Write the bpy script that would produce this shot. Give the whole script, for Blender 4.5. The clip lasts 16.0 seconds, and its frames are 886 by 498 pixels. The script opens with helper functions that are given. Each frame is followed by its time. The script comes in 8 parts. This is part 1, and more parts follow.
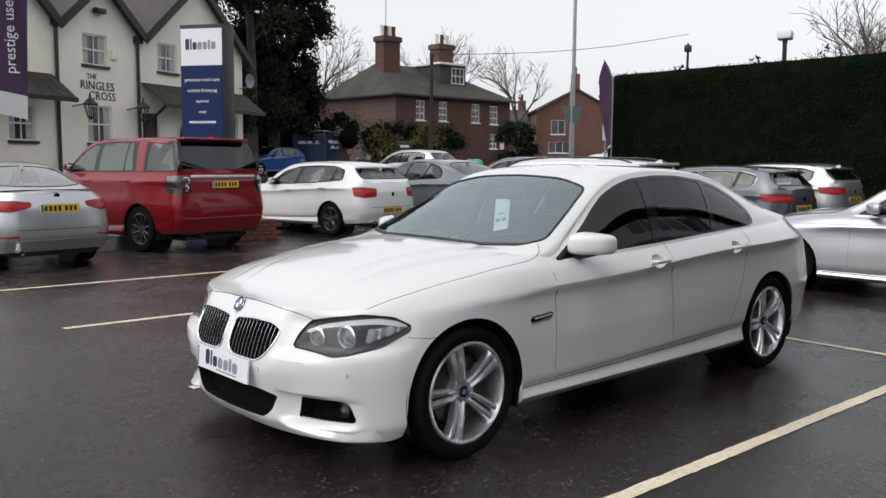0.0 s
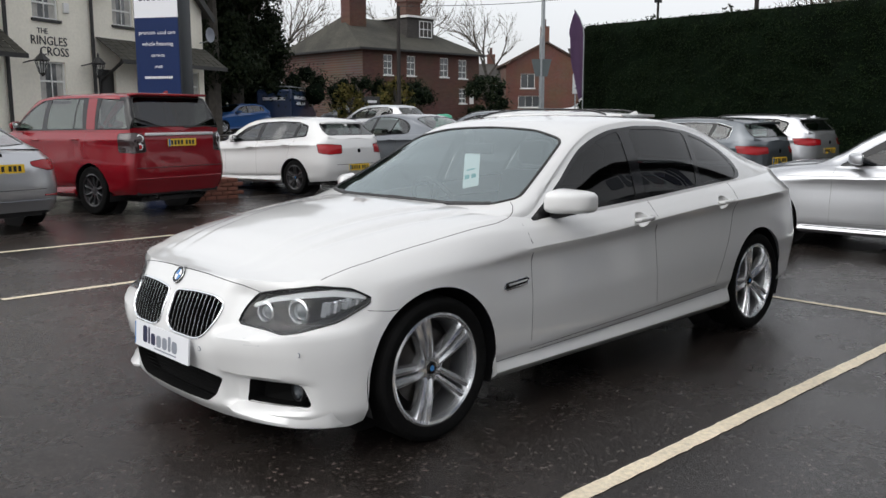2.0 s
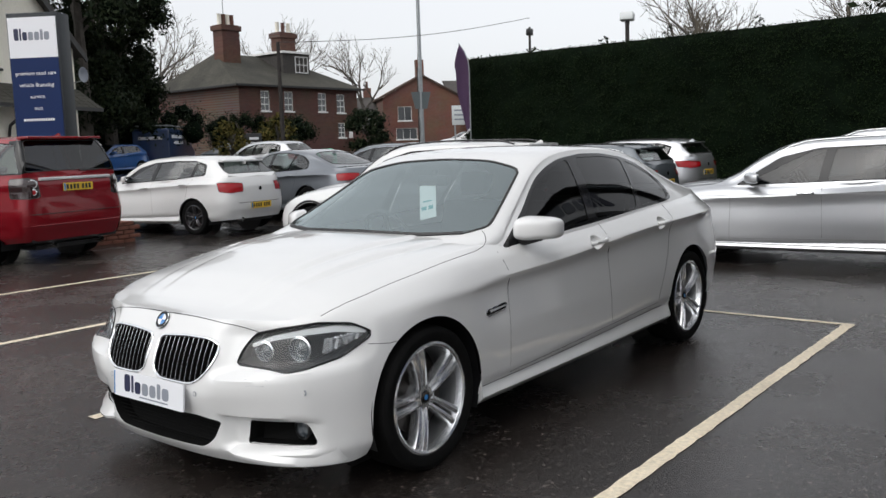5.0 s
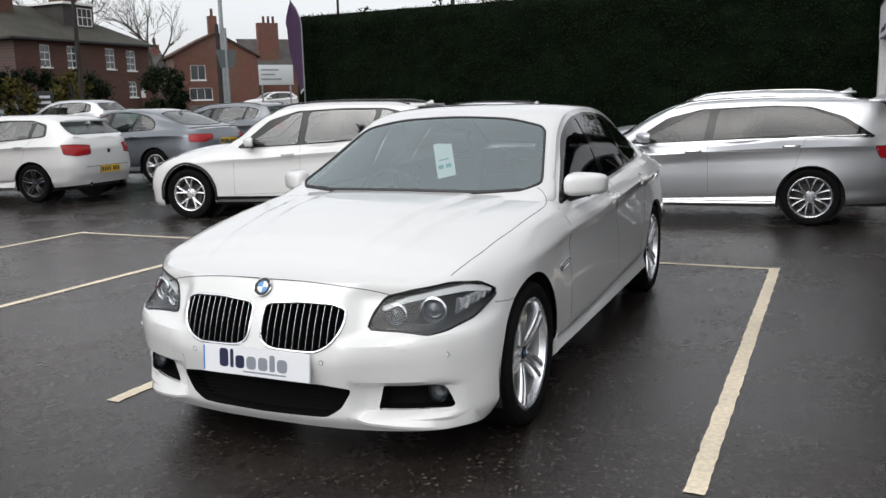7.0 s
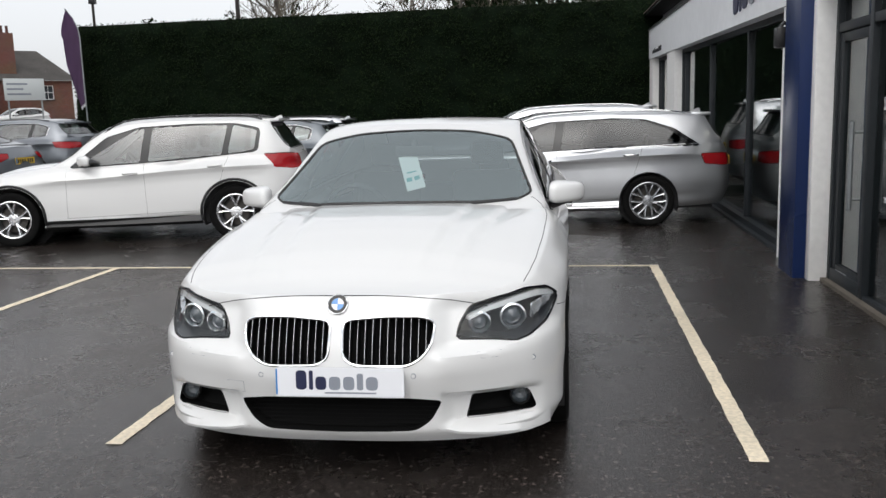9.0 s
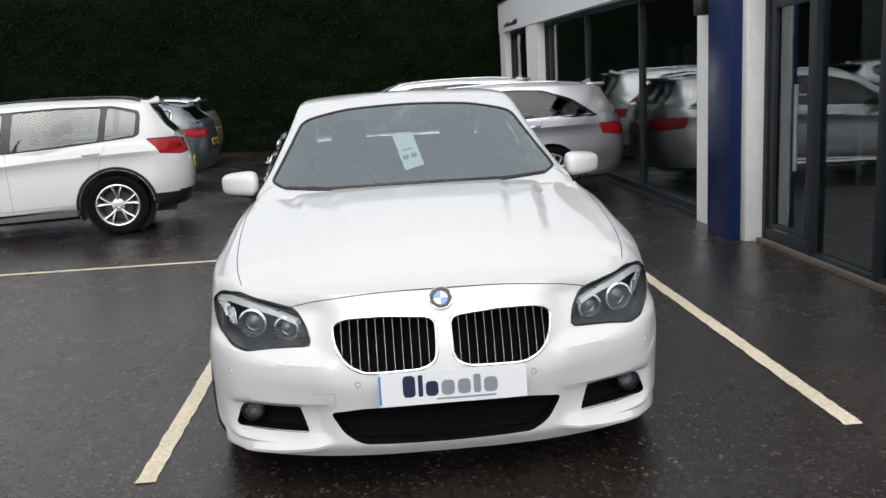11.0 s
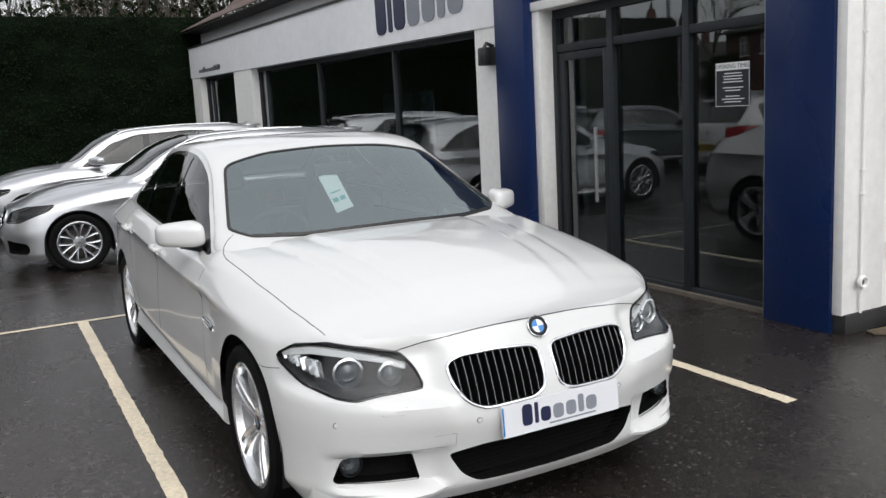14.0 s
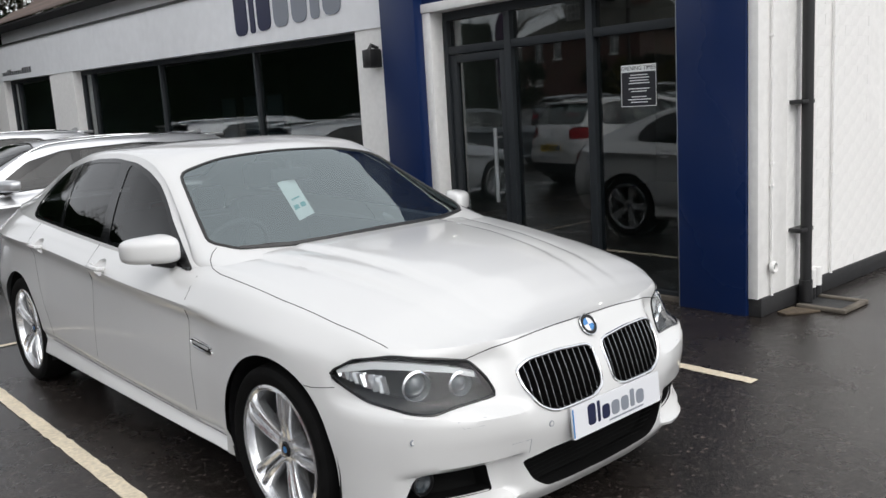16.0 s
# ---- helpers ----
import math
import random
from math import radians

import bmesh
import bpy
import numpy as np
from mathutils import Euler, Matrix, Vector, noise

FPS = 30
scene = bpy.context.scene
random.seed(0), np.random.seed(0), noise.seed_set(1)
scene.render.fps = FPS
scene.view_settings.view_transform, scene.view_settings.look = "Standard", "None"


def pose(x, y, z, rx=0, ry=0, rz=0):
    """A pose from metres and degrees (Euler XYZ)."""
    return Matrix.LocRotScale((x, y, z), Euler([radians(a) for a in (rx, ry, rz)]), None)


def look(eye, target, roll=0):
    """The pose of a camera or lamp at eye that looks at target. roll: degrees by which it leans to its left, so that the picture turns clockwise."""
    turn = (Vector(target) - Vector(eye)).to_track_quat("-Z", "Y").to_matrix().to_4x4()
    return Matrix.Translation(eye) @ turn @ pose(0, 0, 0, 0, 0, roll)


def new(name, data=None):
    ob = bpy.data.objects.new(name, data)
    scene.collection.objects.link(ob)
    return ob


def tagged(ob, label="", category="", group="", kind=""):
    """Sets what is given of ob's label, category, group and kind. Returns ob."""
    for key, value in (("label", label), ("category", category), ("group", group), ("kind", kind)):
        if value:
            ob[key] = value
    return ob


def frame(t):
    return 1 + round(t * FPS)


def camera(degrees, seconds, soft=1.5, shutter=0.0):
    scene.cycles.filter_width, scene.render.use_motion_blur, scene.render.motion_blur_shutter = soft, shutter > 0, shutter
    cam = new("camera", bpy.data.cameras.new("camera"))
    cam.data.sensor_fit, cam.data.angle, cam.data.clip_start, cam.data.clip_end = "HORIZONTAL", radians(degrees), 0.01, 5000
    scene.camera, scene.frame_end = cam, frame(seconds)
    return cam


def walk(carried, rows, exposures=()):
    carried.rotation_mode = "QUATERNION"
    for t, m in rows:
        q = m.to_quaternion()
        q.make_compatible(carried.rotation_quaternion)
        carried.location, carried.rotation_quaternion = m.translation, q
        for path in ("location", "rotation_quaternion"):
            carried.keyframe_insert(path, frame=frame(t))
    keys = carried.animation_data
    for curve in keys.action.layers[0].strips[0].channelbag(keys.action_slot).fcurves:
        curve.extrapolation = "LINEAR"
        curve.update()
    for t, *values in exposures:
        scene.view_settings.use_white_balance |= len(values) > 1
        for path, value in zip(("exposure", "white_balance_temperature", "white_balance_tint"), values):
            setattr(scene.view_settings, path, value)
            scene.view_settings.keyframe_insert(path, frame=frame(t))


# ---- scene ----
cam = camera(54.8, 16.0)
METRES, EYE, TILT, LEAN, TURN = 7.463, 1.5, 0.0, 0.0, -42.2
PATH = [
    (0, (0.13, -0.069, 1.48), (1.441, 1.427, 1.276), 0.5),
    (0.5, (0.163, -0.065, 1.465), (1.492, 1.413, 1.247), 1.1),
    (1, (0.236, -0.02, 1.449), (1.576, 1.444, 1.199), 1.0),
    (1.5, (0.349, 0.185, 1.441), (1.704, 1.628, 1.157), 0.2),
    (2, (0.45, 0.244, 1.455), (1.803, 1.685, 1.15), -0.1),
    (2.5, (0.592, 0.244, 1.445), (1.909, 1.716, 1.129), 0.6),
    (3, (0.606, 0.192, 1.445), (1.897, 1.684, 1.121), 0.0),
    (3.5, (0.613, 0.19, 1.452), (1.899, 1.689, 1.136), -0.5),
    (4, (0.501, 0.232, 1.454), (1.847, 1.685, 1.173), -1.0),
    (4.5, (0.294, 0.363, 1.462), (1.755, 1.704, 1.201), -2.4),
    (4.7, (0.199, 0.424, 1.467), (1.699, 1.723, 1.221), -2.2),
    (6.8, (-0.609, 1.62, 1.467), (1.156, 2.498, 1.13), -1.6),
    (7, (-0.652, 1.74, 1.48), (1.14, 2.564, 1.144), -1.5),
    (7.5, (-0.86, 2.027, 1.506), (0.999, 2.692, 1.188), -2.0),
    (8, (-0.994, 2.316, 1.509), (0.908, 2.85, 1.198), -2.3),
    (8.5, (-0.984, 2.622, 1.507), (0.943, 3.065, 1.205), -1.9),
    (9, (-1.089, 2.952, 1.504), (0.864, 3.245, 1.187), -1.8),
    (9.2, (-1.074, 3.106, 1.509), (0.885, 3.334, 1.176), -2.1),
    (11.3, (-0.661, 4.199, 1.499), (1.294, 3.997, 1.132), -3.1),
    (11.5, (-0.598, 4.299, 1.497), (1.353, 4.036, 1.143), -3.0),
    (12, (-0.582, 4.541, 1.524), (1.352, 4.15, 1.196), -2.4),
    (12.5, (-0.632, 4.878, 1.546), (1.271, 4.349, 1.233), -2.9),
    (13, (-0.556, 5.126, 1.537), (1.301, 4.453, 1.228), -3.2),
    (13.5, (-0.438, 5.358, 1.549), (1.369, 4.56, 1.24), -3.1),
    (14, (-0.391, 5.633, 1.562), (1.356, 4.715, 1.241), -3.1),
    (14.5, (-0.27, 5.852, 1.567), (1.42, 4.836, 1.231), -3.2),
    (15, (-0.045, 5.972, 1.561), (1.585, 4.864, 1.224), -2.4),
    (15.5, (0.085, 6.12, 1.57), (1.644, 4.914, 1.234), -2.3),
    (16, (0.217, 6.312, 1.59), (1.704, 5.018, 1.254), -3.5),
]
walk(cam, [(t, look(eye, target, roll)) for t, eye, target, roll in PATH])

# ---- world and light: a bright overcast sky ----
SUN_EL, SUN_AZ = 50.0, 276.0
world = bpy.data.worlds.new("sky")
scene.world = world
world.use_nodes = True
wn = world.node_tree
sky = wn.nodes.new("ShaderNodeTexSky")
sky.sky_type, sky.sun_disc = "NISHITA", False
sky.sun_elevation, sky.sun_rotation = radians(SUN_EL), radians(SUN_AZ)
sky.dust_density, sky.air_density, sky.ozone_density = 3.0, 1.0, 1.0
grey = wn.nodes.new("ShaderNodeHueSaturation")
grey.inputs["Saturation"].default_value = 0.20
wn.links.new(sky.outputs[0], grey.inputs["Color"])
bg = wn.nodes["Background"]
# cloud spreads the light evenly over the whole sky
cloud = wn.nodes.new("ShaderNodeMix")
cloud.data_type = "RGBA"
cloud.inputs[0].default_value = 0.62
cloud.inputs[7].default_value = (3.05, 3.12, 3.26, 1)
wn.links.new(grey.outputs[0], cloud.inputs[6])
wn.links.new(cloud.outputs[2], bg.inputs[0])
bg.inputs[1].default_value = 0.262
sun = new("sun", bpy.data.lights.new("sun", "SUN"))
sun.data.energy, sun.data.angle, sun.data.color = 1.15, radians(70), (1.0, 0.985, 0.96)
sun.matrix_world = pose(0, 0, 30, 90 - SUN_EL, 0, 180 - SUN_AZ)
scene.view_settings.exposure = 0.0


# ---- materials ----
def shader(name, color, rough=0.5, metal=0.0, vary=0.0, scale=4.0, bump=0.0, bump_scale=60.0, coat=0.0, fine=0.0,
           rough_vary=0.0, random=0.0, alpha_trans=0.0, emit=0.0, spec=0.5):
    """A principled material with noise variation at two scales and fine relief."""
    m = bpy.data.materials.new(name)
    m.use_nodes = True
    n, lk = m.node_tree.nodes, m.node_tree.links
    b = n["Principled BSDF"]
    b.inputs["Base Color"].default_value = (*color, 1)
    b.inputs["Roughness"].default_value = rough
    b.inputs["Metallic"].default_value = metal
    b.inputs["Coat Weight"].default_value = coat
    b.inputs["Coat Roughness"].default_value = 0.03
    b.inputs["Specular IOR Level"].default_value = spec
    if emit:
        b.inputs["Emission Color"].default_value = (*color, 1)
        b.inputs["Emission Strength"].default_value = emit
    if not (vary or bump or rough_vary or fine or random):
        return m
    tc = n.new("ShaderNodeTexCoord")

    def nz(sc, detail=4):
        t = n.new("ShaderNodeTexNoise")
        t.inputs["Scale"].default_value, t.inputs["Detail"].default_value = sc, detail
        lk.new(tc.outputs["Object"], t.inputs["Vector"])
        return t.outputs["Fac"]

    def ramp(src, lo, hi):
        r = n.new("ShaderNodeMapRange")
        r.inputs["From Min"].default_value, r.inputs["From Max"].default_value = 0.3, 0.7
        r.inputs["To Min"].default_value, r.inputs["To Max"].default_value = lo, hi
        lk.new(src, r.inputs["Value"])
        return r.outputs["Result"]

    fac = None

    def times(a, c):
        x = n.new("ShaderNodeMath")
        x.operation = "MULTIPLY"
        lk.new(a, x.inputs[0])
        lk.new(c, x.inputs[1])
        return x.outputs[0]

    if vary:
        fac = ramp(nz(scale), 1 - vary, 1 + vary)
    if fine:
        f2 = ramp(nz(scale * 14, 6), 1 - fine, 1 + fine)
        fac = times(fac, f2) if fac else f2
    if random:
        oi = n.new("ShaderNodeObjectInfo")
        r = n.new("ShaderNodeMapRange")
        r.inputs["To Min"].default_value, r.inputs["To Max"].default_value = 1 - random, 1 + random
        lk.new(oi.outputs["Random"], r.inputs["Value"])
        fac = times(fac, r.outputs["Result"]) if fac else r.outputs["Result"]
    if fac:
        mx = n.new("ShaderNodeVectorMath")
        mx.operation = "SCALE"
        mx.inputs[0].default_value = color
        lk.new(fac, mx.inputs["Scale"])
        lk.new(mx.outputs[0], b.inputs["Base Color"])
    if rough_vary:
        lk.new(ramp(nz(scale * 0.6, 5), max(0.02, rough - rough_vary), rough + rough_vary), b.inputs["Roughness"])
    if bump:
        bp = n.new("ShaderNodeBump")
        bp.inputs["Strength"].default_value, bp.inputs["Distance"].default_value = bump, 0.01
        lk.new(nz(bump_scale, 5), bp.inputs["Height"])
        lk.new(bp.outputs[0], b.inputs["Normal"])
    return m


def glass(name, tint, f0=0.045, rough=0.012, gloss=(1, 1, 1)):
    """Thin window glass: tinted clear glass whose gloss grows towards grazing angles."""
    m = bpy.data.materials.new(name)
    m.use_nodes = True
    n, lk = m.node_tree.nodes, m.node_tree.links
    n.remove(n["Principled BSDF"])
    tr, gl, mix, lw = (n.new(k) for k in ("ShaderNodeBsdfTransparent", "ShaderNodeBsdfGlossy", "ShaderNodeMixShader", "ShaderNodeLayerWeight"))
    tr.inputs[0].default_value = (*tint, 1)
    gl.inputs["Roughness"].default_value = rough
    gl.inputs[0].default_value = (*gloss, 1)
    lw.inputs[0].default_value = 0.5
    p, r = n.new("ShaderNodeMath"), n.new("ShaderNodeMath")
    p.operation, r.operation = "POWER", "MULTIPLY_ADD"
    p.inputs[1].default_value = 5.0
    r.inputs[1].default_value, r.inputs[2].default_value = 1 - f0, f0
    lk.new(lw.outputs["Facing"], p.inputs[0])
    lk.new(p.outputs[0], r.inputs[0])
    lk.new(r.outputs[0], mix.inputs[0])
    lk.new(tr.outputs[0], mix.inputs[1])
    lk.new(gl.outputs[0], mix.inputs[2])
    lk.new(mix.outputs[0], n["Material Output"].inputs["Surface"])
    return m


def asphalt():
    m = shader("wet_asphalt", (0.03, 0.031, 0.033), 0.3)
    n, lk = m.node_tree.nodes, m.node_tree.links
    b = n["Principled BSDF"]
    tc = n.new("ShaderNodeTexCoord")

    def nz(sc, detail=4, rough=0.55):
        t = n.new("ShaderNodeTexNoise")
        t.inputs["Scale"].default_value, t.inputs["Detail"].default_value, t.inputs["Roughness"].default_value = sc, detail, rough
        lk.new(tc.outputs["Object"], t.inputs["Vector"])
        return t.outputs["Fac"]

    def ramp(src, a0, a1, lo, hi):
        r = n.new("ShaderNodeMapRange")
        for k, v in zip(("From Min", "From Max", "To Min", "To Max"), (a0, a1, lo, hi)):
            r.inputs[k].default_value = v
        lk.new(src, r.inputs["Value"])
        return r.outputs["Result"]

    def mul(a, c):
        x = n.new("ShaderNodeMath")
        x.operation = "MULTIPLY"
        lk.new(a, x.inputs[0])
        lk.new(c, x.inputs[1])
        return x.outputs[0]

    wet = nz(0.8, 6, 0.65)
    grain = nz(230.0, 3, 0.6)
    v = n.new("ShaderNodeTexVoronoi")
    v.inputs["Scale"].default_value = 85.0
    lk.new(tc.outputs["Object"], v.inputs["Vector"])
    sp = n.new("ShaderNodeSeparateColor")
    lk.new(v.outputs["Color"], sp.inputs[0])
    v2 = n.new("ShaderNodeTexVoronoi")
    v2.inputs["Scale"].default_value = 34.0
    lk.new(tc.outputs["Object"], v2.inputs["Vector"])
    sp2 = n.new("ShaderNodeSeparateColor")
    lk.new(v2.outputs["Color"], sp2.inputs[0])
    lumps = mul(ramp(sp2.outputs[0], 0.0, 1.0, 0.90, 1.10), ramp(nz(9.0, 4, 0.6), 0.3, 0.7, 0.92, 1.08))
    stone = ramp(sp.outputs[0], 0.0, 1.0, 0.45, 1.5)
    pale = ramp(sp.outputs[1], 0.90, 1.0, 1.0, 3.6)
    col = mul(mul(mul(ramp(wet, 0.35, 0.65, 0.84, 1.16), ramp(grain, 0.34, 0.66, 0.65, 1.4)), stone), mul(pale, lumps))
    # base colour runs paler beyond the bays and open lane, darker along the showroom
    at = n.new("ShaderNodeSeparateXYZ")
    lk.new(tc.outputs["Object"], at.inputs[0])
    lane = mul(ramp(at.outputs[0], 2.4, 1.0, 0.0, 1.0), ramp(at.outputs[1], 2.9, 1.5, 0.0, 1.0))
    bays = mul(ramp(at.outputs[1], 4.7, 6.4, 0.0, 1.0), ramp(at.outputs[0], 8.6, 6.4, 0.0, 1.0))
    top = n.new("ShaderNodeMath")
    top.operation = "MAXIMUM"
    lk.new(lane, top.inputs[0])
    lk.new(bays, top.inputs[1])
    pale_mask = mul(top.outputs[0], ramp(nz(0.5, 5, 0.6), 0.30, 0.62, 0.35, 1.0))
    col = mul(col, ramp(pale_mask, 0.0, 1.0, 0.95, 1.75))
    sc = n.new("ShaderNodeVectorMath")
    sc.operation = "SCALE"
    sc.inputs[0].default_value = (0.0230, 0.0190, 0.0170)
    lk.new(col, sc.inputs["Scale"])
    lk.new(sc.outputs[0], b.inputs["Base Color"])
    lk.new(mul(ramp(wet, 0.38, 0.64, 0.14, 0.34), ramp(sp2.outputs[1], 0.0, 1.0, 0.9, 1.1)), b.inputs["Roughness"])
    b.inputs["Specular IOR Level"].default_value = 0.52
    bp = n.new("ShaderNodeBump")
    bp.inputs["Strength"].default_value, bp.inputs["Distance"].default_value = 0.32, 0.004
    add = n.new("ShaderNodeMath")
    lk.new(sp.outputs[2], add.inputs[0])
    lk.new(grain, add.inputs[1])
    lk.new(add.outputs[0], bp.inputs["Height"])
    lk.new(bp.outputs[0], b.inputs["Normal"])
    return m


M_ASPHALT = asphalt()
M_LINE = shader("worn_cream_line_paint", (0.72, 0.63, 0.48), 0.55, vary=0.10, scale=3.0, fine=0.18, bump=0.3, bump_scale=120)
M_WHITE = shader("white_car_paint", (0.69, 0.69, 0.685), 0.28, coat=1.0)
M_SILVER = shader("silver_car_paint", (0.54, 0.55, 0.57), 0.30, metal=0.80, coat=1.0)
M_GREYCAR = shader("grey_car_paint", (0.16, 0.175, 0.195), 0.30, metal=0.6, coat=1.0)
M_DARKGREY = shader("dark_grey_car_paint", (0.10, 0.115, 0.13), 0.3, metal=0.6, coat=1.0)
M_RED = shader("deep_red_car_paint", (0.225, 0.005, 0.012), 0.26, metal=0.2, coat=0.7, spec=0.25)
M_BLUECAR = shader("blue_car_paint", (0.02, 0.10, 0.32), 0.3, coat=1.0)
M_VAN = shader("navy_van_paint", (0.02, 0.045, 0.12), 0.3, coat=1.0)
M_GLASS = glass("windscreen_glass", (0.76, 0.86, 0.85), 0.31, gloss=(0.86, 0.97, 0.98))
M_TINT = glass("dark_tinted_glass", (0.06, 0.066, 0.07), 0.05)
M_CARGLASS = glass("green_tinted_glass", (0.48, 0.55, 0.53), 0.11)
M_REARGLASS = glass("sky_lit_rear_glass", (0.6, 0.68, 0.67), 0.34)
M_LENS = glass("clear_lamp_lens", (0.93, 0.95, 0.96), 0.04)
M_REDLENS = shader("red_lamp_lens", (0.30, 0.005, 0.009), 0.16, coat=0.25, spec=0.3)
M_BLACK = shader("black_trim_plastic", (0.012, 0.012, 0.013), 0.42, vary=0.15, scale=30)
# darker copy of the trim plastic, for bars and for shade in openings
M_VOID = shader("black_plastic_recess_shade", (0.006, 0.006, 0.006), 0.8, spec=0.1)
M_GLOSSBLACK = shader("gloss_black_trim", (0.006, 0.006, 0.007), 0.10, coat=0.2, spec=0.35)
M_SEAM = shader("shadow_gap_rubber", (0.035, 0.035, 0.035), 0.8)
M_BARREL = shader("shaded_rim_barrel", (0.26, 0.265, 0.27), 0.4, metal=0.7)
M_TYRE = shader("tyre_rubber", (0.006, 0.006, 0.006), 0.85, spec=0.1, vary=0.2, scale=20, bump=0.2, bump_scale=90)
M_ALLOY = shader("silver_alloy", (0.82, 0.83, 0.85), 0.22, metal=0.85, coat=0.6)
M_LAMPGREY = shader("lamp_housing_grey", (0.055, 0.058, 0.062), 0.35, metal=0.3)
M_FACET = shader("bright_reflector", (0.80, 0.81, 0.83), 0.12, metal=0.8)
M_DARKLENS = shader("smoked_lamp_lens", (0.035, 0.02, 0.02), 0.08, coat=1.0)
M_PROJECTOR = shader("projector_lens_glass", (0.05, 0.06, 0.07), 0.05, coat=1.0)
M_GREYALLOY = shader("grey_machined_alloy", (0.40, 0.41, 0.43), 0.25, metal=0.8, coat=0.6)
M_DARKALLOY = shader("dark_alloy", (0.07, 0.07, 0.075), 0.3, metal=0.7, coat=0.6)
M_DISC = shader("brake_disc_iron", (0.07, 0.065, 0.06), 0.5, metal=0.8)
M_BAREDGE = shader("satin_chrome_edge", (0.42, 0.43, 0.44), 0.2, metal=1.0)
M_SATIN = shader("satin_silver_trim", (0.72, 0.73, 0.75), 0.35, metal=0.35)
M_CHROME = shader("chrome", (0.85, 0.86, 0.87), 0.08, metal=1.0)
M_INTERIOR = shader("dark_interior_fabric", (0.03, 0.03, 0.032), 0.8, vary=0.2, scale=15, bump=0.2)
M_SEAT = shader("black_seat_leather", (0.035, 0.034, 0.034), 0.5, vary=0.1, scale=10, bump=0.15, bump_scale=150)
M_PLATEWHITE = shader("plate_white", (0.78, 0.79, 0.82), 0.35)
M_PLATEYELLOW = shader("plate_yellow", (0.80, 0.52, 0.04), 0.35)
M_INK = shader("dark_ink", (0.015, 0.016, 0.022), 0.5)
M_NAVYINK = shader("navy_logo_paint", (0.012, 0.016, 0.055), 0.4)
M_GREYINK = shader("grey_logo_paint", (0.24, 0.26, 0.30), 0.4)
M_BADGEBLUE = shader("badge_blue", (0.04, 0.22, 0.55), 0.2, coat=1.0)
M_PAPER = shader("paper_card", (0.78, 0.80, 0.80), 0.6)
M_TEAL = shader("teal_ink", (0.05, 0.35, 0.38), 0.6)
M_AMBER = shader("amber_lens", (0.6, 0.2, 0.03), 0.2)

# ---- mesh tools ----
from mathutils.bvhtree import BVHTree


def spline(keys, x):
    """A smooth monotone-ish curve through (x, value) keys."""
    if x <= keys[0][0]:
        return keys[0][1]
    for i in range(len(keys) - 1):
        (x0, y0), (x1, y1) = keys[i], keys[i + 1]
        if x <= x1:
            h = x1 - x0
            d = (y1 - y0) / h
            def slope(j):
                if j <= 0 or j >= len(keys) - 1:
                    k = min(max(j, 0), len(keys) - 2)
                    return (keys[k + 1][1] - keys[k][1]) / (keys[k + 1][0] - keys[k][0])
                a = (keys[j][1] - keys[j - 1][1]) / (keys[j][0] - keys[j - 1][0])
                b = (keys[j + 1][1] - keys[j][1]) / (keys[j + 1][0] - keys[j][0])
                return 0.0 if a * b <= 0 else 2 * a * b / (a + b)
            m0, m1, t = slope(i), slope(i + 1), (x - x0) / h
            return (2 * t**3 - 3 * t**2 + 1) * y0 + (t**3 - 2 * t**2 + t) * h * m0 + (3 * t**2 - 2 * t**3) * y1 + (t**3 - t**2) * h * m1
    return keys[-1][1]


def finish(name, bm, material, angle=35.0):
    me = bpy.data.meshes.new(name)
    bm.normal_update()
    bm.to_mesh(me)
    bm.free()
    me.materials.append(material)
    if angle:
        me.polygons.foreach_set("use_smooth", [True] * len(me.polygons))
        me.set_sharp_from_angle(angle=radians(angle))
    return me


def part(name, bm, material, parent=None, label="", angle=35.0):
    """Links a bmesh as one mesh object under a thing or a part."""
    ob = new(name, finish(name, bm, material, angle))
    ob.parent = parent
    if label:
        ob["label"] = label
    return ob


def thing(name, label, category, m=None, group="", kind=""):
    ob = tagged(new(name), label, category, group, kind)
    ob.empty_display_size = 0.2
    if m is not None:
        ob.matrix_world = m
    return ob


def solid(name, bm, material, label, category, m=None, group="", kind="", angle=35.0):
    """A thing that is one mesh."""
    ob = tagged(new(name, finish(name, bm, material, angle)), label, category, group, kind)
    if m is not None:
        ob.matrix_world = m
    return ob


def box(x0, x1, y0, y1, z0, z1, bevel=0.0, bm=None, m=None):
    b = bm or bmesh.new()
    vs = [b.verts.new((x, y, z)) for x in (x0, x1) for y in (y0, y1) for z in (z0, z1)]
    fs = [b.faces.new([vs[i] for i in f]) for f in ((0, 1, 3, 2), (4, 6, 7, 5), (0, 4, 5, 1), (2, 3, 7, 6), (0, 2, 6, 4), (1, 5, 7, 3))]
    if bevel:
        es = list({e for f in fs for e in f.edges})
        r = bmesh.ops.bevel(b, geom=es, offset=bevel, segments=2, profile=0.5, affect="EDGES")
        vs = list({v for f in r["faces"] for v in f.verts} | {v for v in vs if v.is_valid})
    if m is not None:
        bmesh.ops.transform(b, matrix=m, verts=[v for v in vs if v.is_valid])
    return b


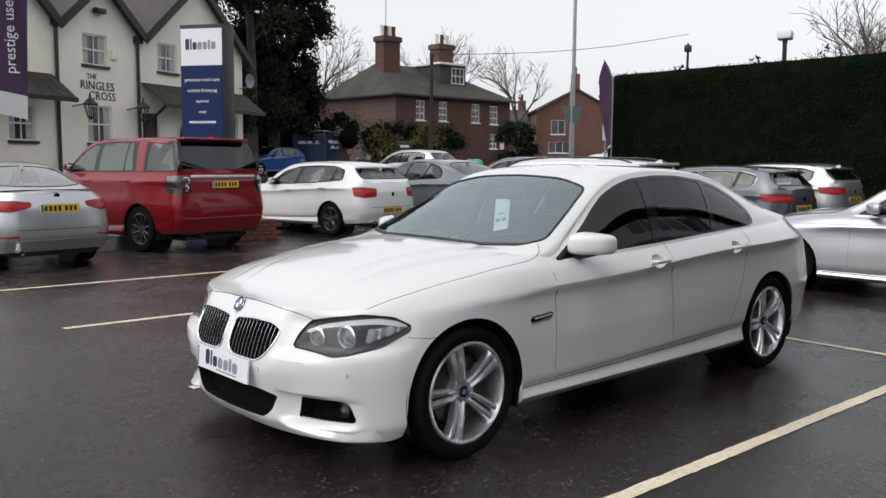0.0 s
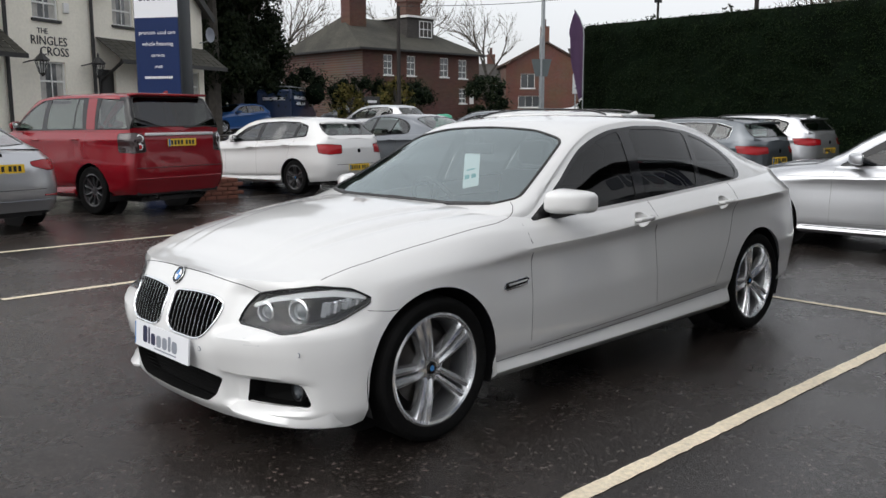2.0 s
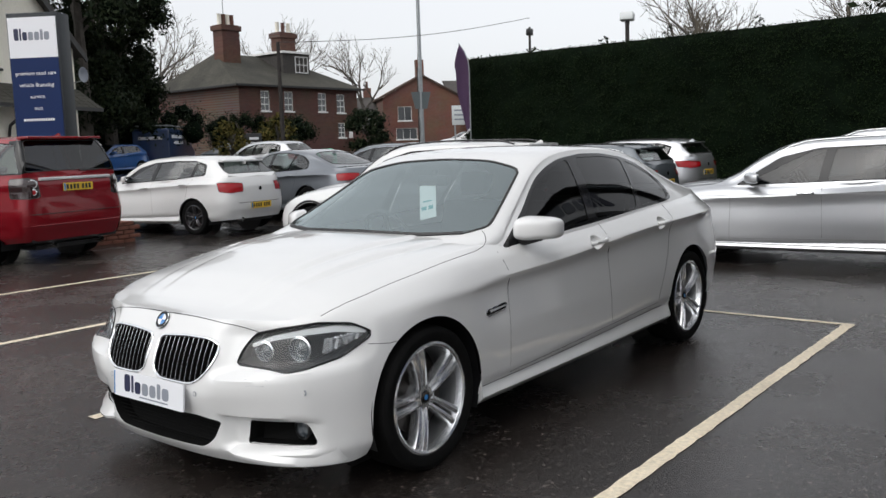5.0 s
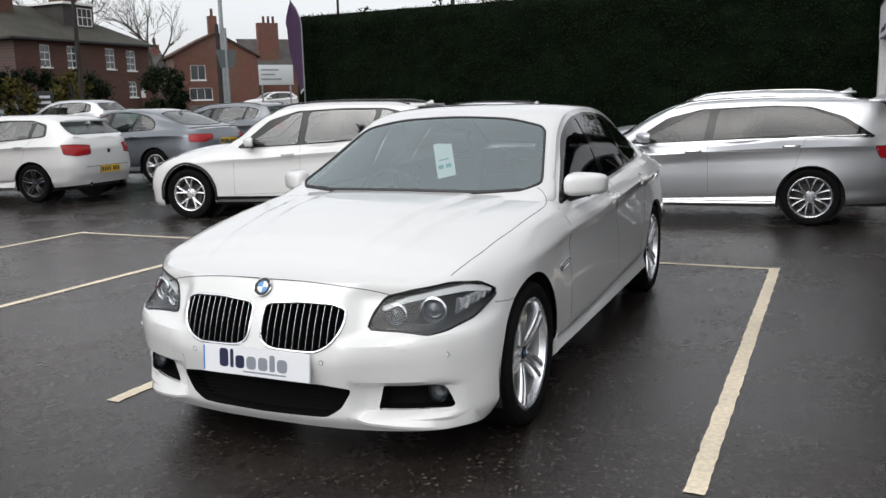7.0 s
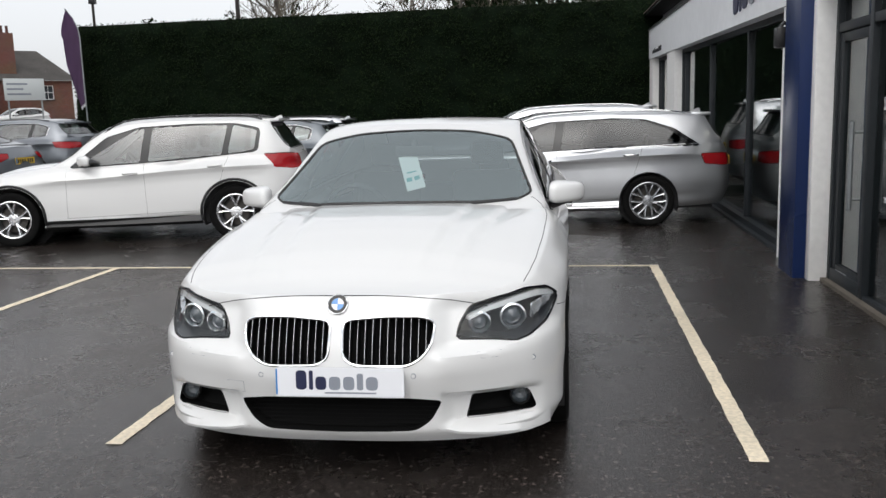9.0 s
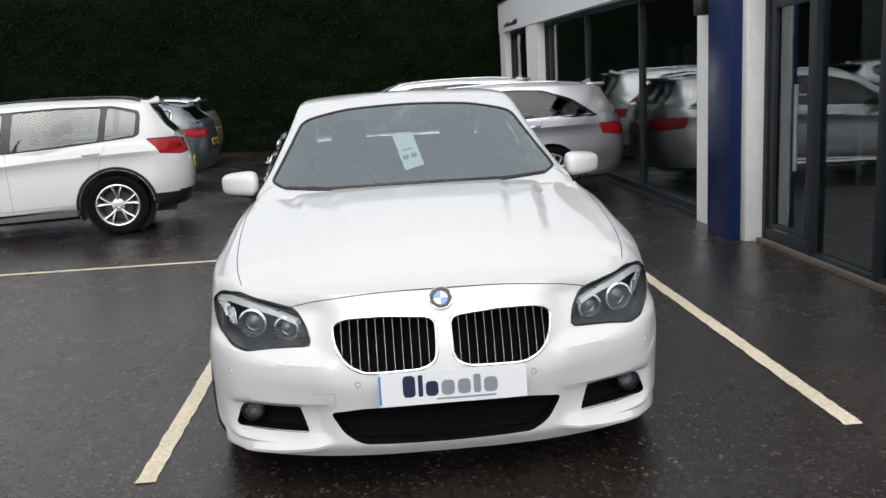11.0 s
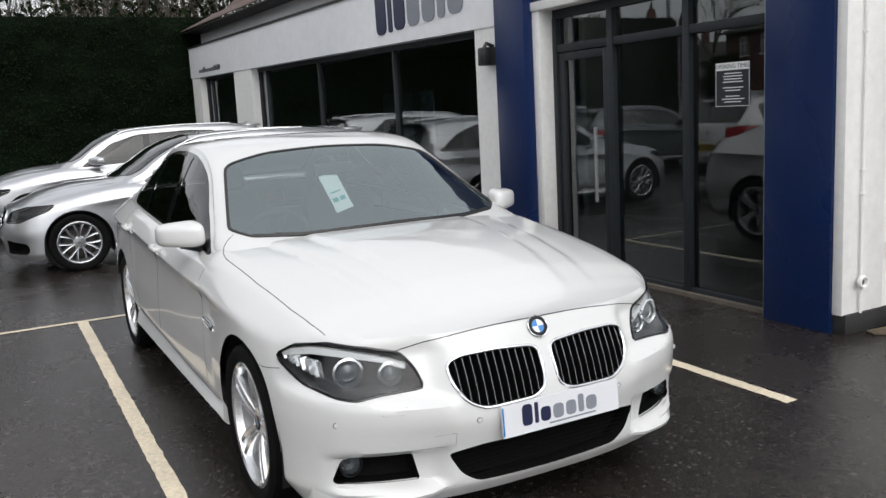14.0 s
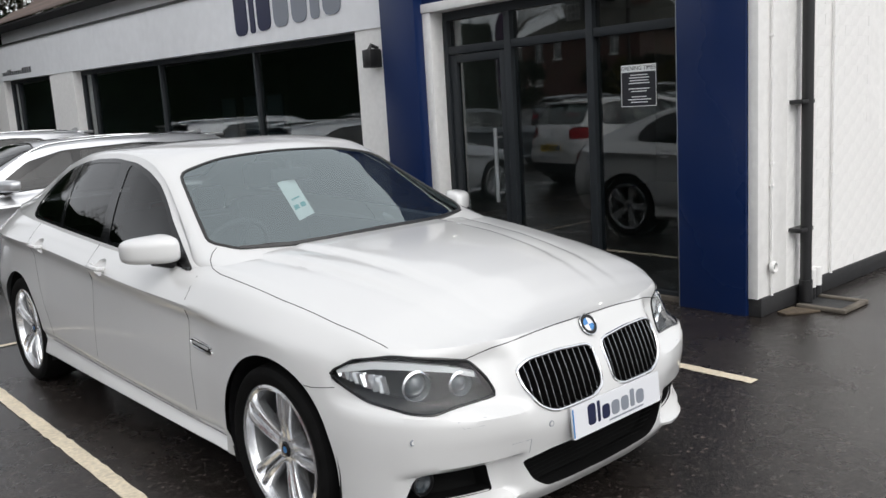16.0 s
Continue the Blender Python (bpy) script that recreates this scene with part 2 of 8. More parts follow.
def tube(points, r, closed=False, n=6, bm=None, r_end=None):
    b = bm or bmesh.new()
    pts = [Vector(p) for p in points]
    k = len(pts)
    closed = closed and k > 2
    if k < 2:
        return b
    rings = []
    up = Vector((0.13, 0.21, 0.97)).normalized()
    for i, p in enumerate(pts):
        a = pts[(i - 1) % k] if closed or i > 0 else p
        c = pts[(i + 1) % k] if closed or i < k - 1 else p
        t = (c - a).normalized()
        if t.length < 1e-6:
            t = Vector((0, 0, 1))
        s = t.cross(up)
        if s.length < 0.05:
            s = t.cross(Vector((1, 0, 0)))
        s.normalize()
        u = s.cross(t)
        rr = r if r_end is None else r + (r_end - r) * i / max(1, k - 1)
        rings.append([b.verts.new(p + s * (rr * math.cos(2 * math.pi * j / n)) + u * (rr * math.sin(2 * math.pi * j / n))) for j in range(n)])
    for i in range(k if closed else k - 1):
        A, B = rings[i], rings[(i + 1) % k]
        for j in range(n):
            b.faces.new((A[j], A[(j + 1) % n], B[(j + 1) % n], B[j]))
    if not closed:
        b.faces.new(rings[0][::-1])
        b.faces.new(rings[-1])
    return b


def lathe(profile, n=40, axis="y", bm=None, close=False):
    """Turns (radius, height) pairs round an axis."""
    b = bm or bmesh.new()
    rings = []
    for r, h in profile:
        ring = []
        for j in range(n):
            a = 2 * math.pi * j / n
            c, s = r * math.cos(a), r * math.sin(a)
            ring.append(b.verts.new((c, h, s) if axis == "y" else (c, s, h) if axis == "z" else (h, c, s)))
        rings.append(ring)
    for A, B in zip(rings, rings[1:] + ([rings[0]] if close else [])):
        for j in range(n):
            b.faces.new((A[j], A[(j + 1) % n], B[(j + 1) % n], B[j]))
    return b


def prism(poly, z0, z1, bm=None, m=None):
    """A flat polygon in x, y, given thickness."""
    b = bm or bmesh.new()
    lo = [b.verts.new((x, y, z0)) for x, y in poly]
    hi = [b.verts.new((x, y, z1)) for x, y in poly]
    k = len(poly)
    b.faces.new(lo[::-1])
    b.faces.new(hi)
    for i in range(k):
        b.faces.new((lo[i], lo[(i + 1) % k], hi[(i + 1) % k], hi[i]))
    if m is not None:
        bmesh.ops.transform(b, matrix=m, verts=lo + hi)
    return b


def rounded(w, h, r, n=4):
    """The outline of a rounded rectangle about the origin."""
    out = []
    for cx, cy, a0 in ((w / 2 - r, h / 2 - r, 0), (r - w / 2, h / 2 - r, 90), (r - w / 2, r - h / 2, 180), (w / 2 - r, r - h / 2, 270)):
        for i in range(n + 1):
            a = radians(a0 + 90 * i / n)
            out.append((cx + r * math.cos(a), cy + r * math.sin(a)))
    return out


def smooth_loop(pts, n=4):
    """A closed outline rounded through its corner points (Catmull-Rom)."""
    k, out = len(pts), []
    P = [Vector(p) for p in pts]
    for i in range(k):
        a, b, c, d = P[i - 1], P[i], P[(i + 1) % k], P[(i + 2) % k]
        for j in range(n):
            t = j / n
            out.append(0.5 * ((2 * b) + (c - a) * t + (2 * a - 5 * b + 4 * c - d) * t * t + (3 * b - a - 3 * c + d) * t**3))
    return out


def rounded_loop(pts, r=0.02, n=3):
    """A closed polygon of 3D points with its corners rounded."""
    k, out = len(pts), []
    P = [Vector(p) for p in pts]
    for i in range(k):
        a, b, c = P[i - 1], P[i], P[(i + 1) % k]
        ra = min(r, 0.45 * (a - b).length)
        rc = min(r, 0.45 * (c - b).length)
        p, q = b + (a - b).normalized() * ra, b + (c - b).normalized() * rc
        for j in range(n + 1):
            t = j / n
            out.append((1 - t) ** 2 * p + 2 * t * (1 - t) * b + t * t * q)
    return out


def inside(x, y, poly):
    hit, k = False, len(poly)
    for i in range(k):
        (x0, y0), (x1, y1) = poly[i], poly[i - 1]
        if (y0 > y) != (y1 > y) and x < (x1 - x0) * (y - y0) / (y1 - y0) + x0:
            hit = not hit
    return hit


def cut_out(bm, loop, way, remove=True):
    """Cuts the outline of loop through the skin along way. Returns the cut piece as a bmesh and its ordered rim."""
    way = Vector(way).normalized()
    up = Vector((0, 0, 1)) if abs(way.z) < 0.9 else Vector((0, 1, 0))
    right = way.cross(up).normalized()
    up = right.cross(way).normalized()
    poly = [(p.dot(right), p.dot(up)) for p in (Vector(q) for q in loop)]
    xs, ys = [p[0] for p in poly], [p[1] for p in poly]
    lo, hi = (min(xs) - 0.01, min(ys) - 0.01), (max(xs) + 0.01, max(ys) + 0.01)

    bm.normal_update()
    centre = sum((Vector(q) for q in loop), Vector()) / len(loop)
    cand = []
    for f in bm.faces:
        if f.normal.dot(way) < -0.08:
            c = f.calc_center_median()
            if lo[0] - 0.12 < c.dot(right) < hi[0] + 0.12 and lo[1] - 0.12 < c.dot(up) < hi[1] + 0.12 and (c - centre).dot(way) < 0.8:
                cand.append(f)
    # the cut is made in a small mesh of the faces near by, whose rest then goes back
    w = bmesh.new()
    made, back = {}, {}
    for f in cand:
        vs = []
        for v in f.verts:
            if v not in made:
                made[v] = w.verts.new(v.co)
                back[made[v]] = v
            vs.append(made[v])
        w.faces.new(vs)
    bmesh.ops.delete(bm, geom=cand, context="FACES")

    def spread(f):
        fx = [v.co.dot(right) for v in f.verts]
        fy = [v.co.dot(up) for v in f.verts]
        return min(fx), max(fx), min(fy), max(fy)

    size = {f: spread(f) for f in w.faces}
    for i in range(len(poly)):
        p, q = Vector(poly[i - 1]), Vector(poly[i])
        if (q - p).length < 1e-5:
            continue
        co = right * p.x + up * p.y
        no = way.cross(right * (q.x - p.x) + up * (q.y - p.y)).normalized()
        a, c = min(p.x, q.x) - 1e-3, max(p.x, q.x) + 1e-3
        d, e = min(p.y, q.y) - 1e-3, max(p.y, q.y) + 1e-3
        geom = [f for f, (x0, x1, y0, y1) in size.items() if x1 >= a and x0 <= c and y1 >= d and y0 <= e]
        if not geom:
            continue
        es = dict.fromkeys(x for f in geom for x in f.edges)
        vs = dict.fromkeys(x for f in geom for x in f.verts)
        r = bmesh.ops.bisect_plane(w, geom=list(geom) + list(es) + list(vs), dist=2e-4, plane_co=co, plane_no=no)
        for f in geom + [f for f in r["geom"] if isinstance(f, bmesh.types.BMFace)]:
            if f.is_valid:
                size[f] = spread(f)
            else:
                size.pop(f, None)
    w.normal_update()
    keep = set()
    for f in w.faces:
        c = f.calc_center_median()
        if inside(c.dot(right), c.dot(up), poly):
            keep.add(f)
    chosen = [f for f in w.faces if f in keep]
    piece = bmesh.new()
    made = {}
    for f in w.faces:
        if f in keep:
            vs = []
            for v in f.verts:
                if v not in made:
                    made[v] = piece.verts.new(v.co)
                vs.append(made[v])
            piece.faces.new(vs)
        if f not in keep or not remove:
            vs = []
            for v in f.verts:
                if v not in back or not back[v].is_valid:
                    back[v] = bm.verts.new(v.co)
                vs.append(back[v])
            if bm.faces.get(vs) is None:
                bm.faces.new(vs)
    edges = [e for f in chosen for e in f.edges if len([g for g in e.link_faces if g in keep]) == 1]
    nxt = {}
    for e in edges:
        a, b = e.verts
        nxt.setdefault(a, []).append(b)
        nxt.setdefault(b, []).append(a)
    rim, prev = [], None
    if nxt:
        cur = next(iter(nxt))
        start = cur
        while True:
            rim.append(cur.co.copy())
            opts = [v for v in nxt[cur] if v is not prev]
            if not opts:
                break
            prev, cur = cur, opts[0]
            if cur is start or len(rim) > 3000:
                break
    w.free()
    bm.normal_update()
    return piece, rim


def thin(rim, step=0.012):
    out = []
    for p in rim:
        if not out or (p - out[-1]).length > step:
            out.append(p)
    if len(out) > 3 and (out[0] - out[-1]).length < step * 0.5:
        out.pop()
    return out


def wall_in(rim, way, depth, shrink=0.0):
    """The sides of an opening, running inward from its rim."""
    b = bmesh.new()
    way = Vector(way).normalized()
    c = sum(rim, Vector()) / len(rim)
    A = [b.verts.new(p) for p in rim]
    B = [b.verts.new(p + way * depth + (c - p) * shrink) for p in rim]
    k = len(rim)
    for i in range(k):
        b.faces.new((A[i], A[(i + 1) % k], B[(i + 1) % k], B[i]))
    return b


def cap_in(rim, way, depth, shrink=0.0):
    b = bmesh.new()
    way = Vector(way).normalized()
    c = sum(rim, Vector()) / len(rim)
    vs = [b.verts.new(p + way * depth + (c - p) * shrink) for p in rim]
    m = b.verts.new(c + way * (depth + 0.02))
    for i in range(len(vs)):
        b.faces.new((vs[i], vs[(i + 1) % len(vs)], m))
    return b


def moved(bm, vec):
    bmesh.ops.translate(bm, vec=vec, verts=bm.verts)
    return bm


def letters(text, size, material, parent, m, depth=0.002, name="lettering", align="CENTER", label=""):
    cu = bpy.data.curves.new(name, "FONT")
    cu.body, cu.size, cu.align_x, cu.align_y, cu.extrude, cu.resolution_u = text, size, align, "CENTER", depth, 2
    tmp = bpy.data.objects.new(name, cu)
    scene.collection.objects.link(tmp)
    dg = bpy.context.evaluated_depsgraph_get()
    me = bpy.data.meshes.new_from_object(tmp.evaluated_get(dg))
    bpy.data.objects.remove(tmp)
    me.materials.clear()
    me.materials.append(material)
    ob = new(name, me)
    ob.parent = parent
    ob.matrix_local = m
    if label:
        ob["label"] = label
    return ob


# ---- cars: skins lofted through belts, with openings cut for glass, lamps and grilles ----
def merged(**kw):
    """A saloon's measures, changed by what is given. x runs back from the nose, z up, half widths in y."""
    s = dict(
        L=4.90, W=0.945, axles=(0.86, 3.87), R=0.333, arch=0.378, flare=0.012,
        front=[(0, 0), (0.004, 0.20), (0.020, 0.36), (0.050, 0.50), (0.105, 0.66), (0.20, 0.815), (0.32, 0.905), (0.46, 0.955), (0.86, 0.985), (1.5, 1.0)],
        rear=[(0, 0), (0.012, 0.35), (0.045, 0.60), (0.12, 0.775), (0.25, 0.885), (0.40, 0.95), (0.58, 0.985), (0.9, 1.0)],
        # belts from the bottom up: nose set-back, tail set-back, half width along x, height along x
        belts=[
            (0.085, 0.14, [(0, 0.88), (0.4, 0.90), (1.3, 0.880), (3.3, 0.880), (4.9, 0.85)], [(0, 0.170), (0.4, 0.165), (0.5, 0.18), (1.3, 0.190), (3.4, 0.205), (4.3, 0.25), (4.9, 0.28)]),
            (0.045, 0.09, [(0, 0.925), (0.4, 0.935), (1.3, 0.935), (3.3, 0.940), (4.9, 0.89)], [(0, 0.225), (0.5, 0.235), (1.3, 0.238), (3.4, 0.258), (4.3, 0.32), (4.9, 0.36)]),
            (0.040, 0.03, [(0, 0.925), (0.5, 0.94), (1.3, 0.908), (3.3, 0.912), (4.9, 0.915)], [(0, 0.30), (0.5, 0.295), (1.3, 0.284), (3.4, 0.342), (4.3, 0.42), (4.9, 0.44)]),
            (0.030, 0.01, [(0, 0.93), (0.5, 0.942), (1.3, 0.930), (3.3, 0.936), (4.9, 0.92)], [(0, 0.36), (0.5, 0.36), (1.3, 0.325), (3.4, 0.392), (4.3, 0.48), (4.9, 0.50)]),
            (0.006, 0.0, [(0, 0.94), (0.5, 0.945), (1.3, 0.938), (2.4, 0.933), (3.4, 0.942), (4.9, 0.93)], [(0, 0.47), (0.5, 0.50), (1.3, 0.53), (3.4, 0.57), (4.9, 0.62)]),
            (0.030, 0.02, [(0, 0.905), (0.5, 0.922), (0.86, 0.938), (1.15, 0.932), (1.4, 0.923), (2.4, 0.918), (3.4, 0.922), (4.3, 0.90), (4.9, 0.88)], [(0, 0.585), (0.45, 0.64), (0.86, 0.730), (1.15, 0.738), (1.5, 0.755), (2.0, 0.770), (2.4, 0.792), (2.7, 0.812), (3.3, 0.844), (3.8, 0.860), (4.2, 0.870), (4.9, 0.86)]),
            (0.078, 0.05, [(0, 0.85), (0.45, 0.888), (0.86, 0.922), (1.15, 0.934), (1.4, 0.941), (2.4, 0.945), (3.4, 0.945), (4.0, 0.935), (4.4, 0.90), (4.9, 0.80)], [(0, 0.69), (0.3, 0.705), (0.5, 0.745), (0.86, 0.795), (1.15, 0.800), (1.3, 0.808), (1.5, 0.820), (2.0, 0.836), (2.4, 0.858), (2.7, 0.878), (3.3, 0.911), (3.8, 0.925), (4.2, 0.934), (4.9, 0.93)]),
            (0.102, 0.09, [(0, 0.82), (0.3, 0.818), (0.5, 0.830), (0.86, 0.852), (1.3, 0.876), (1.6, 0.890), (2.4, 0.897), (3.4, 0.892), (4.0, 0.872), (4.4, 0.81), (4.9, 0.71)], [(0, 0.735), (0.25, 0.755), (0.5, 0.815), (0.86, 0.875), (1.3, 0.912), (1.6, 0.905), (2.2, 0.914), (2.5, 0.928), (3.07, 0.962), (3.6, 0.990), (4.3, 1.008), (4.9, 0.99)]),
            (0.125, 0.13, [(0, 0.78), (0.25, 0.78), (0.45, 0.750), (0.86, 0.762), (1.3, 0.795), (1.5, 0.822), (1.66, 0.848), (2.4, 0.863), (3.0, 0.860), (3.5, 0.846), (4.0, 0.812), (4.3, 0.765), (4.9, 0.66)], [(0, 0.772), (0.2, 0.775), (0.35, 0.795), (0.5, 0.84), (0.86, 0.905), (1.3, 0.958), (1.46, 0.968), (1.62, 0.945), (1.8, 0.940), (2.2, 0.952), (2.5, 0.966), (3.07, 0.998), (3.6, 1.026), (4.2, 1.048), (4.6, 1.060), (4.9, 1.045)]),
        ],
        crisp=(2, 3, 6),
        crown=[(0, 0.0), (0.14, 0.006), (0.4, 0.055), (0.86, 0.062), (1.3, 0.042), (1.6, 0.06), (4.0, 0.03), (4.9, 0.014)],
        ridge=0.011,
        roof=[(1.32, 0.988), (1.5, 1.066), (1.9, 1.258), (2.2, 1.392), (2.36, 1.436), (2.75, 1.466), (3.2, 1.458), (3.5, 1.425), (3.8, 1.352), (4.1, 1.245), (4.35, 1.145), (4.52, 1.090)],
        rail=[(1.32, 0.925), (1.48, 0.95), (1.58, 0.965), (1.75, 1.048), (1.92, 1.148), (2.07, 1.240), (2.2, 1.312), (2.32, 1.362), (2.46, 1.396), (2.75, 1.420), (3.05, 1.416), (3.35, 1.384), (3.6, 1.332), (3.85, 1.252), (4.1, 1.168), (4.35, 1.105), (4.52, 1.070)],
        rail_y=[(1.32, 0.76), (1.56, 0.825), (1.75, 0.775), (1.92, 0.728), (2.2, 0.664), (2.4, 0.646), (2.75, 0.638), (3.2, 0.634), (3.5, 0.630), (3.8, 0.636), (4.1, 0.655), (4.35, 0.67), (4.52, 0.68)],
        side=[(1.565, 0.938), (2.2, 0.969), (2.6, 0.988), (3.1, 1.016), (3.72, 1.044), (3.80, 1.062), (3.80, 1.150), (3.72, 1.232), (3.55, 1.315), (3.33, 1.366), (3.02, 1.398), (2.75, 1.402), (2.48, 1.380), (2.32, 1.340), (2.18, 1.284), (2.05, 1.206), (1.92, 1.120), (1.74, 1.020)],
        panes=[[(1.72, 0.978), (2.505, 1.000), (2.565, 1.372), (2.45, 1.352), (2.31, 1.310), (2.17, 1.254), (2.04, 1.178), (1.92, 1.096)],
               [(2.60, 1.004), (3.185, 1.036), (3.285, 1.354), (3.02, 1.378), (2.665, 1.380)],
               [(3.24, 1.039), (3.70, 1.062), (3.755, 1.078), (3.755, 1.140), (3.67, 1.226), (3.52, 1.296), (3.335, 1.343)]],
        screen=[(1.345, 0), (1.365, 0.35), (1.475, 0.66), (1.60, 0.742), (2.13, 0.600), (2.185, 0.35), (2.20, 0)],
        back=[(3.62, 0), (3.65, 0.30), (3.72, 0.51), (4.30, 0.585), (4.40, 0.30), (4.42, 0)],
        doors=[[(1.50, 0.93), (1.50, 0.31)], [(2.60, 0.975), (2.63, 0.34)], [(3.56, 1.02), (3.46, 0.70), (3.30, 0.38)]],
        handles=[(2.45, 0.880), (3.36, 0.915)], fine=1.0, res=4, rear_glass_z=True)
    s.update(kw)
    return s


def stretched(s, L, W, H, a0, a1, R=0.325, arch=None):
    """Another car's measures: the same kind of skin stretched to its length, width, height and axles."""
    k0, k1 = s["axles"]

    def fx(x):
        if x < k0:
            return x * a0 / k0
        if x > k1:
            return a1 + (x - k1) * (L - a1) / (s["L"] - k1)
        return a0 + (x - k0) * (a1 - a0) / (k1 - k0)

    h0 = max(z for _, z in s["roof"])
    fz, fy = H / h0, W / s["W"]

    def mx(keys, f):
        return [(fx(x), v * f) for x, v in keys]

    out = dict(s)
    out.update(L=L, W=W, axles=(a0, a1), R=R, arch=arch or R * 1.13,
               front=[(x * a0 / k0, y) for x, y in s["front"]],
               rear=[(x * (L - a1) / (s["L"] - k1), y) for x, y in s["rear"]],
               belts=[(df, dr, mx(w, fy), mx(z, fz)) for df, dr, w, z in s["belts"]], crown=mx(s["crown"], fz),
               roof=mx(s["roof"], fz), rail=mx(s["rail"], fz), rail_y=mx(s["rail_y"], fy), side=mx(s["side"], fz),
               panes=[mx(p, fz) for p in s["panes"]], screen=mx(s["screen"], fy), back=mx(s["back"], fy),
               doors=[mx(p, fz) for p in s["doors"]], handles=mx(s["handles"], fz))
    return out


def skin(s):
    """The car's outer skin as one bmesh: sides, nose and tail, bonnet, roof and deck."""
    L, (a0, a1), Ra, R = s["L"], s["axles"], s["arch"], s["R"]
    nf = int(s.get("nose_steps", 30 * s["fine"]))
    xe = min(a0 - Ra - 0.006, 0.46)
    def along(keys, xmax, n):
        N = 400
        raw = []
        inv = [(y, x) for x, y in keys]
        for i in range(N + 1):
            y = keys[-1][1] * i / N
            x = spline(inv, y)
            if x > xmax:
                break
            raw.append((x, y))
        raw.append((xmax, spline(keys, xmax)))
        d = [0.0]
        for p, q in zip(raw, raw[1:]):
            d.append(d[-1] + math.hypot(q[0] - p[0], (q[1] - p[1]) * s["W"]))
        out = []
        for i in range(n + 1):
            v = d[-1] * i / n
            j = max(k for k in range(len(d)) if d[k] <= v + 1e-9)
            if j >= len(raw) - 1:
                out.append(raw[-1])
            else:
                u = (v - d[j]) / max(1e-9, d[j + 1] - d[j])
                out.append((raw[j][0] + u * (raw[j + 1][0] - raw[j][0]), raw[j][1] + u * (raw[j + 1][1] - raw[j][1])))
        return out
    head = along(s["front"], xe, nf)
    tail_len = L - (a1 + Ra) - 0.008
    tail = along(s["rear"], min(0.46, tail_len), nf)
    xt = L - tail[-1][0]
    xs = []
    na = int(22 * s["fine"])
    for a in (a0, a1):
        xs.append(a - Ra - 0.004)
        xs += [a - Ra * math.cos(math.pi * i / na) for i in range(na + 1)]
        xs.append(a + Ra + 0.004)
    step = 0.045 / s["fine"]
    def fill(x0, x1):
        n = max(1, int((x1 - x0) / step))
        return [x0 + (x1 - x0) * i / n for i in range(1, n)]
    xs += fill(a0 + Ra + 0.004, a1 - Ra - 0.004) + fill(xe, a0 - Ra - 0.004) + fill(a1 + Ra + 0.004, xt)
    xs = sorted(x for x in xs if xe + 1e-4 < x < xt - 1e-4)
    def share(x):
        if x < L / 2:
            return spline(s["front"], x)
        return spline(s["rear"], L - x)
    stations = head + [(x, share(x)) for x in xs] + [(L - x, y) for x, y in tail[::-1]]

    def low(x):
        for a in (a0, a1):
            if abs(x - a) <= Ra + 1e-6:
                return R + math.sqrt(max(0.0, Ra * Ra - (x - a) ** 2))
        return None

    nb, res = len(s["belts"]), s["res"]
    b = bmesh.new()
    grid = []
    for x, sh in stations:
        pts = []
        zk = [spline(z, x) for _, _, _, z in s["belts"]]
        lo = low(x)
        fl = sum(s["flare"] * max(0.0, 1 - ((x - a) / (Ra * 1.35)) ** 2) for a in (a0, a1))
        ff, fr = max(0.0, 1 - x / 0.45) ** 1.6, max(0.0, 1 - (L - x) / 0.45) ** 1.6
        for k, (df, dr, w, _) in enumerate(s["belts"]):
            y = sh * (spline(w, x) + (fl if k < nb - 2 else 0.0))
            pts.append(Vector((x + df * ff - dr * fr, y, zk[k])))
        line = []
        for k in range(nb - 1):
            p0, p1, p2, p3 = pts[max(0, k - 1)], pts[k], pts[k + 1], pts[min(nb - 1, k + 2)]
            for j in range(res):
                t = j / res
                q = 0.5 * ((2 * p1) + (p2 - p0) * t + (2 * p0 - 5 * p1 + 4 * p2 - p3) * t * t + (3 * p1 - p0 - 3 * p2 + p3) * t**3)
                hard = 0.75 if (k in s["crisp"] or k + 1 in s["crisp"]) and 0.9 < x < L - 0.5 else 0.25
                if k in (5, 6):
                    hard = max(0.25, min(0.72, (x - 1.1) * 1.6))
                line.append(q.lerp(p1.lerp(p2, t), hard))
        line.append(pts[-1])
        if lo is not None and lo > line[0].z:
            # the arch: all that lies below its edge gathers on the edge
            j = next(k for k in range(len(line)) if line[k].z > lo)
            p, q = line[j - 1], line[j]
            edge = p.lerp(q, (lo - p.z) / max(1e-6, q.z - p.z))
            if (line[j] - edge).length < 0.008:
                line[j] = edge
            line = [edge.copy() if k < j else v for k, v in enumerate(line)]
        if "sculpt" in s and x < 0.6:
            line = [s["sculpt"](p) for p in line]
        grid.append(line)
    sides = []
    for sg in (1, -1):
        vg = [[b.verts.new((p.x, p.y * sg, p.z)) for p in line] for line in grid]
        for i in range(len(vg) - 1):
            for j in range(len(vg[0]) - 1):
                q = []
                for v in (vg[i][j], vg[i][j + 1], vg[i + 1][j + 1], vg[i + 1][j]):
                    if not any((v.co - o.co).length < 1e-6 for o in q):
                        q.append(v)
                if len(q) > 2:
                    b.faces.new(q if sg > 0 else q[::-1])
        sides.append(vg)
    # bonnet and deck between the top belts; the cabin stands on the stretch between
    x_in, x_out = s["roof"][0][0], s["roof"][-1][0]
    m = int(26 * s["fine"])
    strips = []
